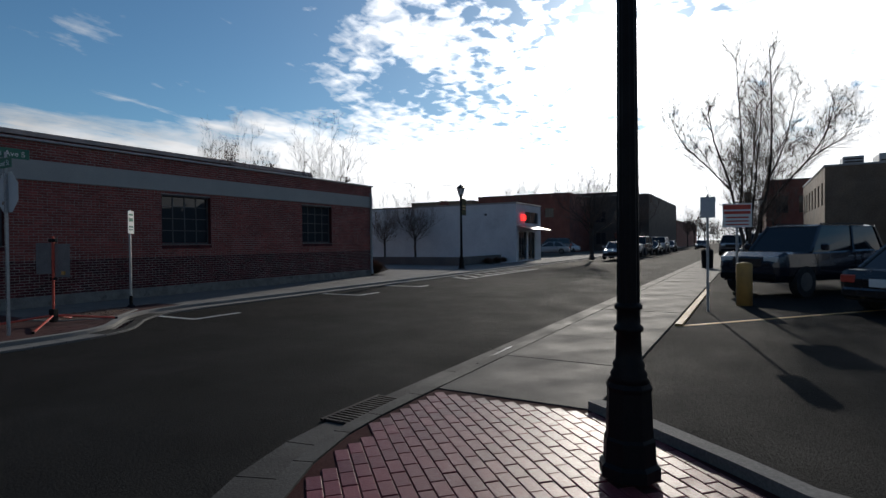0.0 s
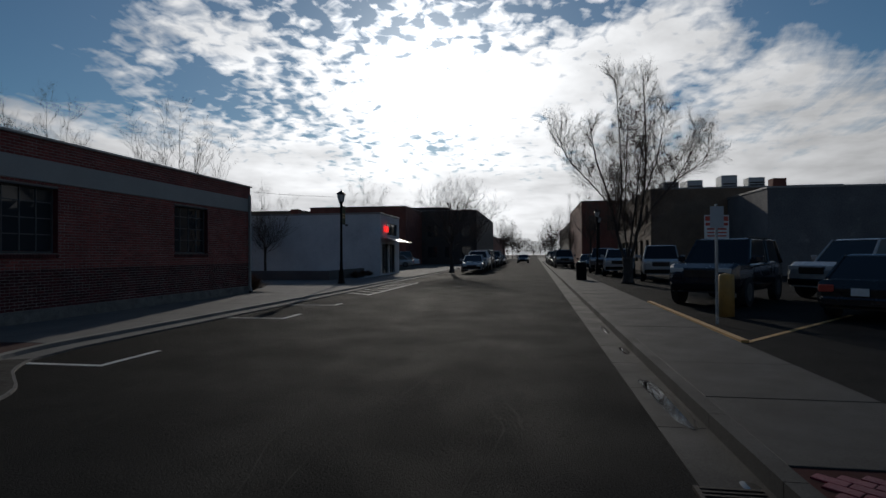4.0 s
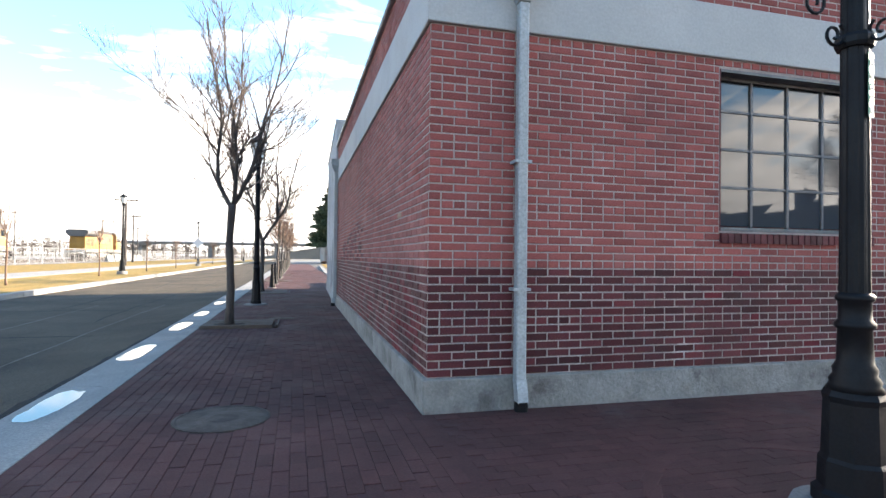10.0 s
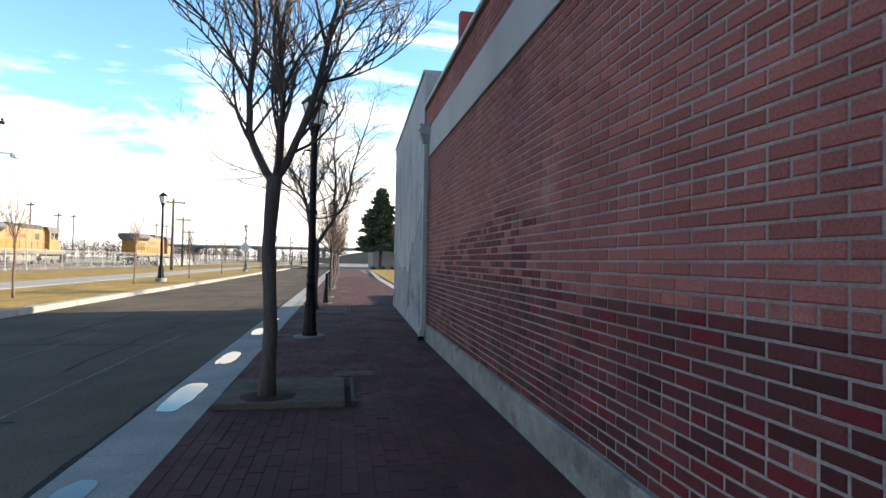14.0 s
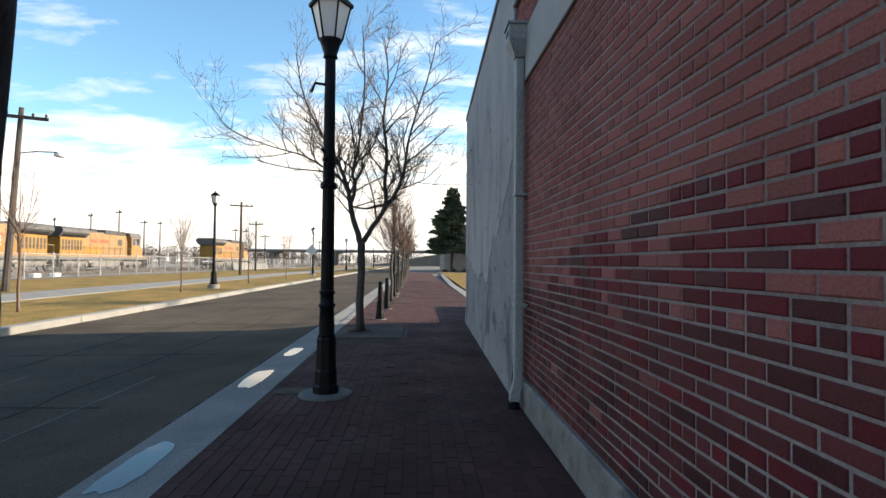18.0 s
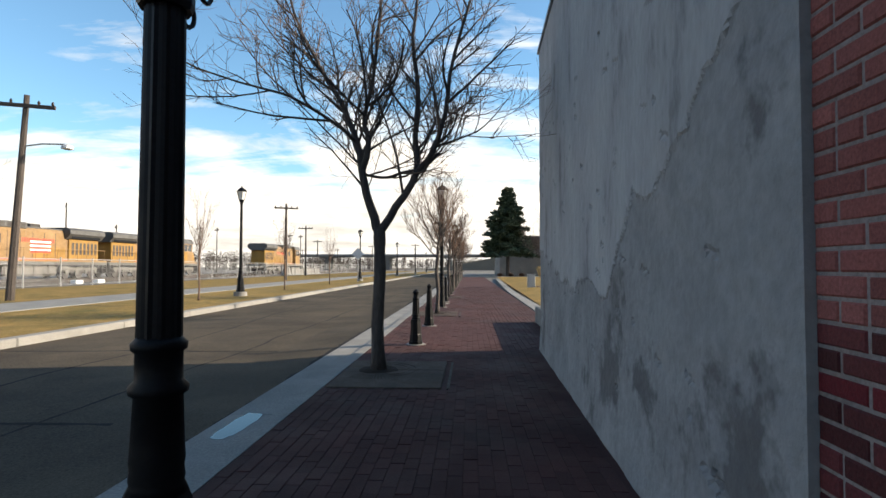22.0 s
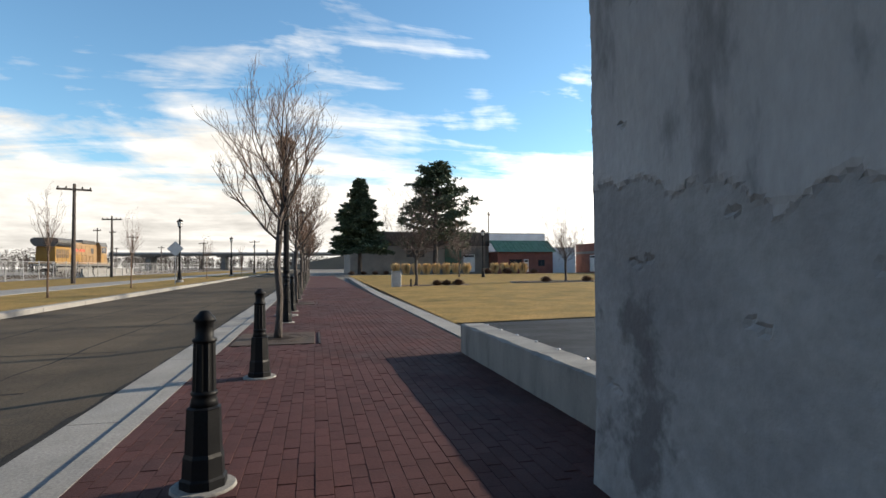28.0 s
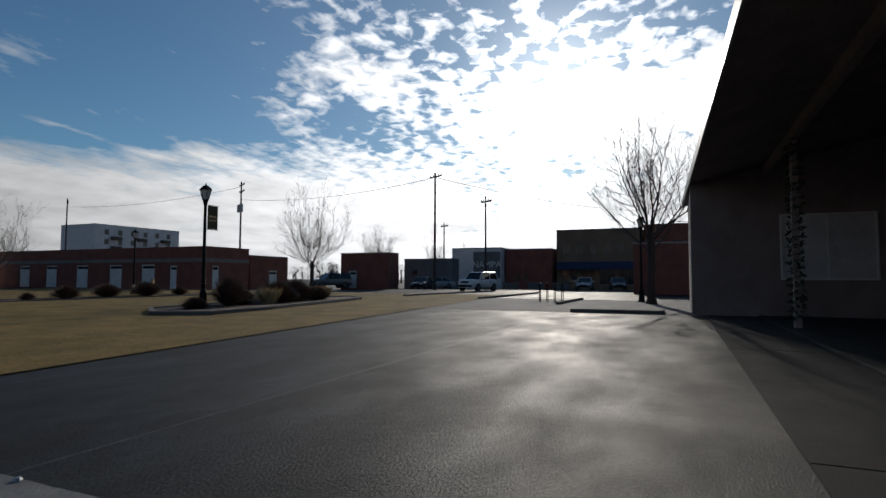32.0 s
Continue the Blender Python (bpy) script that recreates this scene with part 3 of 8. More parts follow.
# plaza and lawn beyond the grey wall
structure("plaza", Shape().slab([(0.98, 17.86), (60, 17.86), (60, 52), (33, 40), (20.7, 32.0), (1.42, 28.0), (1.42, 22.2), (0.98, 22.2)], -0.4, -0.004), M_PLAZA, "damp grey asphalt plaza with faint joints")
edge_strip = structure("plaza_strip", Shape().box(0.56, 60, 16.3, 17.85, -0.4, -0.012), M_CONC_SHADED, "concrete strip of slabs along the canopy edge, shade in its colour")
slabs(edge_strip, "paving_slab", M_CONC_SHADED, (3.29, 1.545), [(0.56 + 3.3 * k, 16.302, random.uniform(-0.002, 0.002)) for k in range(18)])
structure("floor_canopy", Shape().box(0.56, 60, 10.6, 16.14, -0.4, 0.03), M_CONC_SHADED, "concrete floor under the canopy, shade in its colour")
structure("kerb_canopy", Shape().box(0.56, 60, 16.145, 16.295, -0.4, 0.05, c=0.015), M_CONC_SHADED, "low concrete kerb at the canopy floor")
structure("walk_edging", Shape().slab([(0.98, 22.21), (1.41, 22.21), (1.41, 26.0), (1.5, 40), (2.4, 72), (2.0, 72), (1.1, 40)], -0.4, 0.012), M_CONC_PALE, "pale concrete edging between brick walk and lawn")
lawn = Shape()
rows = 40
v = []
for j in range(rows + 1):
    y = 26.0 + (84 - 26.0) * j / rows
    x0 = 1.42 + max(0, y - 26) / 46 * 1.0
    for i in range(31):
        x = x0 + (40 - x0) * i / 30
        yy = y + (1 - j / rows) * max(0, (x - 1.42)) * 0.125
        rim = 0 if i in (0, 30) or j in (0, rows) else 1
        v.append((x, yy, 0.015 + rim * 0.03 * (0.4 + noise.noise((x * 0.3, y * 0.3, 3)))))
lawn.add(v, [(j * 31 + i, j * 31 + i + 1, (j + 1) * 31 + i + 1, (j + 1) * 31 + i) for j in range(rows) for i in range(30)])
structure("lawn_plaza", lawn, M_DRYGRASS, "wide dormant straw-coloured lawn", smooth=True)

# ---- brick building ----
COURSE, LONG, JOINT = 0.07, 0.216, 0.0108
BASE_TOP, BAND_LOW, BAND_HIGH, ROOF = 0.28, 3.22, 3.74, 4.2
WINDOWS = [(2.87, 4.79), (8.85, 10.62), (14.9, 16.7)]
SILL, HEAD = 1.56, 3.13
BRICK_END = 10.5
FRONT_END = 19.6


def brick_box(long, high, deep, c=0.006):
    """One brick, its face at y = 0 looking to -y, with worn edges."""
    s = Shape()
    s.add([(0, deep, 0), (long, deep, 0), (long, deep, high), (0, deep, high), (0, c, 0), (long, c, 0), (long, c, high), (0, c, high),
           (c, 0, c), (long - c, 0, c), (long - c, 0, high - c), (c, 0, high - c)],
          [(4, 5, 9, 8), (5, 6, 10, 9), (6, 7, 11, 10), (7, 4, 8, 11), (8, 9, 10, 11), (0, 1, 5, 4), (1, 2, 6, 5), (2, 3, 7, 6), (3, 0, 4, 7)])
    return s


def lay_bricks(length, z0, z1, holes, first_course):
    """Places (along, height, length) of the bricks of one wall in common bond: six stretcher courses, then one of headers."""
    out = []
    n = round((z1 - z0) / COURSE)
    for k in range(n):
        z = z0 + k * COURSE
        header = (k + first_course) % 7 == 6
        step = LONG / 2 if header else LONG
        x = 0.0 if header or k % 2 == 0 else -LONG / 2
        while x < length - 0.02:
            a, b = max(x, 0.0), min(x + step, length)
            spans = [(a, b)]
            for h0, h1, low, high in holes:
                if z + COURSE > low + 0.02 and z < high - 0.02:
                    spans = [q for p, r in spans for q in ((p, min(r, h0)), (max(p, h1), r)) if q[1] - q[0] > 0.03]
            out += [(p, z, r - p) for p, r in spans if r - p > 0.03]
            x += step
    return out


BRICKS = [M_BRICK, M_BRICK_DARK, M_BRICK_PALE, M_BRICK_TAN, M_BRICK_CRIMSON]


def brick_wall(wall, places, to_world, kinds, pieces):
    """The bricks of a wall: those that pieces() picks as parts of their own, the others joined."""
    rest = Shape()
    meshes = {}
    count = 0
    for a, z, length in places:
        slot = kinds(a, z)
        out = random.uniform(-0.0015, 0.0025)
        size = round(length - JOINT, 3)
        if pieces(a, z) and count < 300:
            key = (size, slot)
            if key not in meshes:
                meshes[key] = brick_box(size, COURSE - JOINT, 0.03).mesh("brick", BRICKS[slot])
            ob = new("brick", meshes[key])
            ob.parent = wall
            ob.matrix_basis = to_world @ pose(a + JOINT / 2, -out, z + JOINT / 2)
            count += 1
        else:
            b = brick_box(size, COURSE - JOINT, 0.03)
            rest.add([to_world @ Vector((x + a + JOINT / 2, y - out, q + z + JOINT / 2)) for x, y, q in b.v], b.f, slot)
    part("brickwork", rest, BRICKS, wall, kind="stuff")


def backing(shape, length, z0, z1, holes, to_world, thick=0.3, set_back=0.005):
    """The wall behind the bricks, with the openings through it."""
    cuts = sorted({set_back, length, *[h[0] for h in holes], *[h[1] for h in holes]})
    for a, b in zip(cuts, cuts[1:]):
        inside = [h for h in holes if h[0] <= a + 1e-6 and b <= h[1] + 1e-6]
        spans = [(z0, z1)] if not inside else [(z0, inside[0][2]), (inside[0][3], z1)]
        for p, q in spans:
            if q - p > 0.01:
                t = Shape().box(a, b, set_back, thick, p, q)
                shape.add([to_world @ Vector(w) for w in t.v], t.f)


holes = [(a, b, SILL, HEAD) for a, b in WINDOWS]
FACE_FRONT = Matrix.Identity(4)
FACE_SIDE = pose(0, BRICK_END, 0, 0, 0, -90)   # along runs towards the corner, the face looks to -x
front = Shape()
backing(front, FRONT_END, BASE_TOP, ROOF, holes, FACE_FRONT)
wall_front = structure("wall_front", front, M_MORTAR, "long red brick wall with pale mortar, three steel windows and a dark lower part")
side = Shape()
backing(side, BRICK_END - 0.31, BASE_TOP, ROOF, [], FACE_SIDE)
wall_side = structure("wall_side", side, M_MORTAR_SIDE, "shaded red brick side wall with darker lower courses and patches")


def kinds_front(a, z):
    if z < BASE_TOP + 13 * COURSE - 0.01:
        return 1 if random.random() < 0.985 else 4
    r = random.random()
    return 0 if r < 0.97 else 2


def kinds_side(a, z):
    y = BRICK_END - a
    r = random.random()
    if z < BASE_TOP + 13 * COURSE - 0.01:
        warm = noise.noise((y * 0.8, z * 1.6, 4.0))
        return 4 if r < 0.16 + 0.35 * max(0.0, warm) else 2 if r > 0.985 else 1
    top = 1.9 - 0.13 * abs(y - 5.6) - (0.5 if y < 4.6 else 0.0) if 2.6 < y < 9.2 else 0.0
    top += 0.16 * noise.noise((y * 1.7, 1.0, 7.0))
    if z < top:
        deep = min(1.0, (top - z) / 0.4)
        clump = noise.noise((y * 1.3, z * 3.0, 2.0))
        if r < 0.42 + 0.4 * deep + 0.5 * clump:
            return 4 if random.random() < 0.8 else 1
        return 2
    if abs(y - 1.39) < 0.11 and abs(z - 1.7) < 0.036:
        return 3
    return 0 if r < 0.45 - 0.5 * y else 2


for wall, places, face, kinds, pick in (
        (wall_front, lay_bricks(FRONT_END, BASE_TOP, BAND_LOW, holes, 0), FACE_FRONT, kinds_front, lambda a, z: a < 2.0 and 0.9 < z < 2.4),
        (wall_side, lay_bricks(BRICK_END - 0.0, BASE_TOP, BAND_LOW, [], 0), FACE_SIDE, kinds_side, lambda a, z: 2.6 < a < 5.2 and 0.9 < z < 2.6)):
    top = lay_bricks(FRONT_END if wall is wall_front else BRICK_END, BAND_HIGH, ROOF, [], 0)
    brick_wall(wall, places + top, face, kinds, pick)

trim = Shape()
trim.box(-0.035, FRONT_END + 0.02, -0.035, 0.3, -0.3, BASE_TOP - 0.003, c=0.012)
structure("plinth_front", trim, M_BASE, "rough concrete plinth under the brick front")
trim = Shape().box(-0.033, 0.28, 0.301, BRICK_END, -0.3, BASE_TOP - 0.003, c=0.012)
structure("plinth_side", trim, M_BASE, "rough chipped concrete plinth along the side wall")
trim = Shape().box(-0.03, FRONT_END + 0.02, -0.03, 0.012, BAND_LOW + 0.004, BAND_HIGH - 0.004, c=0.008)
structure("band_front", trim, M_BAND, "smooth grey painted band above the windows")
trim = Shape().box(-0.028, 0.012, 0.0125, BRICK_END, BAND_LOW + 0.004, BAND_HIGH - 0.004, c=0.008)
structure("band_side", trim, M_BAND, "smooth grey painted band on the side wall")
trim = Shape().box(-0.06, FRONT_END + 0.05, -0.06, 0.36, ROOF + 0.002, ROOF + 0.07, c=0.015)
structure("coping_front", trim, M_COPING, "grey metal coping on the brick parapet")
trim = Shape().box(-0.058, 0.36, 0.362, BRICK_END, ROOF + 0.002, ROOF + 0.07, c=0.015)
structure("coping_side", trim, M_COPING, "grey metal coping on the side parapet")
structure("roof_brick", Shape().box(0.3, FRONT_END - 0.3, 0.31, 10.4, 3.9, 4.0), M_IRON, "flat dark roof of the brick building")
structure("wall_east", Shape().box(FRONT_END - 0.3, FRONT_END, 0.31, 10.4, -0.2, ROOF), M_BRICK, "plain brick end wall")
structure("wall_back", Shape().box(0.6, FRONT_END - 0.3, 10.1, 10.4, -0.2, ROOF), M_BRICK, "plain brick back wall")
structure("floor_inside", Shape().box(0.3, FRONT_END - 0.3, 0.31, 10.1, -0.2, -0.02), M_CONC, "dim concrete floor behind the windows")


def steel_window(index, x0, x1):
    """A steel window of four by four panes set in a brick opening, with a sloping brick sill."""
    w = thing("window_%d" % index, "dark steel window of sixteen panes with a brick sill", "window", "front windows", kind="structure")
    f = Shape()
    y0, y1 = 0.13, 0.17
    f.box(x0, x0 + 0.05, y0, y1, SILL, HEAD), f.box(x1 - 0.05, x1, y0, y1, SILL, HEAD)
    f.box(x0 + 0.051, x1 - 0.051, y0, y1, SILL, SILL + 0.05), f.box(x0 + 0.051, x1 - 0.051, y0, y1, HEAD - 0.06, HEAD)
    part("window_frame", f, M_FRAME, w)
    cols = [x0 + 0.05 + (x1 - x0 - 0.1) * k / 4 for k in range(5)]
    rows = [SILL + 0.05 + (HEAD - SILL - 0.11) * q for q in (0, 0.27, 0.53, 0.79, 1.0)]
    for k in range(1, 4):
        part("mullion", Shape().box(cols[k] - 0.014, cols[k] + 0.014, y0 + 0.004, y1 - 0.004, SILL + 0.05, HEAD - 0.06), M_FRAME, w)
        part("glazing_bar", Shape().box(x0 + 0.05, x1 - 0.05, y0 + 0.007, y1 - 0.007, rows[k] - 0.013, rows[k] + 0.013), M_FRAME, w)
    for j in range(4):
        for i in range(4):
            tilt = random.uniform(-0.0009, 0.0009)
            p = Shape().add([(cols[i] + 0.014, 0.152 + tilt, rows[j] + 0.012), (cols[i + 1] - 0.014, 0.152 - tilt, rows[j] + 0.012),
                             (cols[i + 1] - 0.014, 0.152 + tilt, rows[j + 1] - 0.012), (cols[i] + 0.014, 0.152 - tilt, rows[j + 1] - 0.012)], [(0, 1, 2, 3)])
            part("pane", p, M_WINDOW, w)
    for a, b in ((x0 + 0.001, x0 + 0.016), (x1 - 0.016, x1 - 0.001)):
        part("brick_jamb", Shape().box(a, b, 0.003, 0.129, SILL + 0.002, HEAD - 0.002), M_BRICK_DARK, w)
    part("lintel", Shape().box(x0 + 0.017, x1 - 0.017, 0.003, 0.129, HEAD - 0.03, HEAD - 0.002), M_FRAME, w)
    n = int((x1 - x0) / 0.076)
    for k in range(n):
        a = x0 + (x1 - x0) * k / n
        b = Shape().add([(a + 0.004, -0.028, SILL - 0.115), (a + 0.069, -0.028, SILL - 0.115), (a + 0.069, 0.128, SILL - 0.1), (a + 0.004, 0.128, SILL - 0.1),
                         (a + 0.004, -0.028, SILL - 0.022), (a + 0.069, -0.028, SILL - 0.022), (a + 0.069, 0.128, SILL + 0.012), (a + 0.004, 0.128, SILL + 0.012)],
                        [(3, 2, 1, 0), (4, 5, 6, 7), (0, 1, 5, 4), (1, 2, 6, 5), (2, 3, 7, 6), (3, 0, 4, 7)])
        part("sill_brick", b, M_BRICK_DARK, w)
    return w


for i, (a, b) in enumerate(WINDOWS):
    steel_window(i + 1, a, b)

# ---- grey stucco wall and the canopy behind it ----
STUCCO_TOP = 4.9


def stucco_wall():
    s = Shape()
    x0, y0, x1, y1 = -0.03, BRICK_END - 0.004, 0.15, 17.9
    ny, nz = 340, 260
    jitter = random.Random(31)
    pits = [(random.uniform(y0 + 0.3, y1 - 0.1), random.uniform(0.3, 3.4), random.uniform(0.02, 0.09), random.uniform(0.012, 0.03)) for k in range(70)]
    v, skim = [], []
    for j in range(nz + 1):
        z = -0.2 + (STUCCO_TOP + 0.2) * j / nz
        for i in range(ny + 1):
            t = i / ny
            y = y0 + (y1 - y0) * t
            r = 0 if i in (0, ny) or j in (0, nz) else 1
            rag = 0.09 * noise.noise((y * 3.1, z * 2.0, 5.0)) + 0.05 * noise.noise((y * 9, z * 9, 8.0)) + 0.025 * noise.noise((y * 24, z * 24, 2.0))
            ledge = 1.58 + 0.17 * max(-3.2, y - 17.9) + 0.1 * abs(math.sin(y * 5.1 + 0.8 * noise.noise((y * 1.3, 2, 0)))) + 0.03 * noise.noise((y * 9, 0, 2))
            edge_z = ledge if y > 14.6 else max(1.1, 1.72 - 0.9 * (y - 12.3)) + 0.12 * abs(math.sin(y * 2.6)) if y > 12.3 else 1.72 + 0.55 * max(0.0, 12.0 - y) ** 1.3
            coat = min(1.0, max(0.0, (z - edge_z - rag) * 30))
            pit = max([0.0] + [dz for py, pz, dy, dz in pits if abs(y - py) < dy and abs(z - pz - 0.3 * (y - py)) < 0.016])
            d = 0.008 * noise.noise((y * 2.4, z * 2.4, 1.0)) + 0.014 * coat - 0.6 * pit + 0.004 * noise.noise((y * 8, z * 8, 4)) + 0.002 * noise.noise((y * 22, z * 22, 4))
            foot = 0.025 * max(0, 0.42 - z) / 0.42 if z < 0.42 else 0
            v.append((x0 + (x1 - x0) * t - r * d - foot, y + r * jitter.uniform(-0.008, 0.008), z + r * jitter.uniform(-0.007, 0.007)))
            skim.append(coat)
    faces = [(j * (ny + 1) + i + 1, j * (ny + 1) + i, (j + 1) * (ny + 1) + i, (j + 1) * (ny + 1) + i + 1) for j in range(nz) for i in range(ny)]
    top_coat = Shape().add(v, [q for q in faces if skim[q[0]] + skim[q[2]] > 1.0])
    s.add(v, [q for q in faces if skim[q[0]] + skim[q[2]] <= 1.0])
    nose = []
    for j in range(nz + 1):
        z = -0.2 + (STUCCO_TOP + 0.2) * j / nz
        foot = 0.025 * max(0, 0.42 - z) / 0.42 if z < 0.42 else 0
        nose += [(x1 - foot, y1, z), (x1 + 0.4, y1, z)]
    s.add(nose, [(2 * j, 2 * j + 2, 2 * j + 3, 2 * j + 1)[::-1] for j in range(nz)])
    s.box(x1 - 0.0 + 0.36, x1 + 0.4, y0, y1 - 0.002, -0.2, STUCCO_TOP)
    s.add([(x0, y0, STUCCO_TOP), (x1, y1, STUCCO_TOP), (x1 + 0.4, y1, STUCCO_TOP), (x1 + 0.4, y0, STUCCO_TOP)], [(0, 3, 2, 1)])
    s.add([(x0, y0, -0.2), (x0, y0, STUCCO_TOP), (x1 + 0.4, y0, STUCCO_TOP), (x1 + 0.4, y0, -0.2)], [(0, 1, 2, 3)])
    wall = structure("wall_stucco", s, M_STUCCO, "tall grey stucco wall with patched and flaking render", smooth=False)
    part("skim_coat", top_coat, M_SKIM, wall, "paler skim coat flaking along its lower edge")


stucco_wall()
structure("coping_stucco", Shape().slab([(-0.07, BRICK_END), (0.58, BRICK_END), (0.6, 17.94), (0.11, 17.94)], STUCCO_TOP + 0.002, STUCCO_TOP + 0.06), M_COPING, "thin metal coping on the grey wall")

low, rings = Shape(), []
chips = random.Random(9)
for k in range(91):
    y = 17.95 + 4.5 * k / 90
    left, right = 0.010 + 0.008 * chips.random(), 0.008 + 0.008 * chips.random()
    if noise.noise((y * 1.9, 3.0, 0)) > 0.22:
        left += 0.018 * chips.uniform(0.3, 1.0)
    if k in (0, 90):
        left = right = 0.02
    rings.append([(0.60, y, -0.3), (0.92, y, -0.3), (0.92, y, 0.39 - right), (0.92 - right, y, 0.39), (0.60 + left * 1.6, y, 0.39), (0.60, y, 0.39 - left)])
low.loft(rings)
low_wall = structure("low_wall", low, M_LOWWALL, "low pale concrete wall with chipped edges beside the plaza")
for k in range(8):
    part("steel_stud", Shape().lathe([(0.012, 0.385), (0.02, 0.392), (0.014, 0.402), (0.002, 0.405)], 8, at=(0.89, 18.3 + 0.55 * k)), M_ZINC, low_wall, "small bright steel stud")

canopy = thing("canopy", "dark open canopy with a sloping roof on a wrapped post", "canopy")
roof = Shape().add([(4.0, 17.75, 4.55), (27, 18.5, 4.55), (27, 10.6, 6.2), (4.0, 10.6, 6.2), (4.0, 17.75, 4.75), (27, 18.5, 4.75), (27, 10.6, 6.4), (4.0, 10.6, 6.4)],
                   [(0, 1, 2, 3)[::-1], (4, 5, 6, 7), (0, 1, 5, 4), (1, 2, 6, 5), (2, 3, 7, 6), (3, 0, 4, 7)])
M_DARKWOOD = material("dark stained boards", (0.4, 0.33, 0.31), (0.3, 0.25, 0.23), 0.7, 1.2, 30, 0.3)
part("roof", roof, M_DARKWOOD, canopy)
part("beam", Shape().box(4.0, 20.39, 15.9, 16.06, 4.72, 4.98), M_DARKWOOD, canopy)
part("fascia", Shape().slab([(4.0, 17.752), (27, 18.502), (27, 18.55), (4.0, 17.8)], 4.5, 4.8), M_COPING, canopy)
structure("wall_canopy_end", Shape().add([(20.4, 10.6, -0.2), (27, 10.6, -0.2), (27, 18.28, -0.2), (20.4, 18.28, -0.2), (20.4, 10.6, 6.18), (27, 10.6, 6.18), (27, 18.28, 4.53), (20.4, 18.28, 4.53)], [(3, 2, 1, 0), (4, 5, 6, 7), (0, 1, 5, 4), (1, 2, 6, 5), (2, 3, 7, 6), (3, 0, 4, 7)]), material("dark brown siding", (0.33, 0.27, 0.26), (0.25, 0.2, 0.19), 0.8, 1.2, 30, 0.2), "dark brown end wall under the canopy")
structure("wall_canopy_back", Shape().box(0.6, 20.4, 10.42, 10.6, -0.2, 6.1), M_BRICK, "dark brick wall at the back of the canopy")

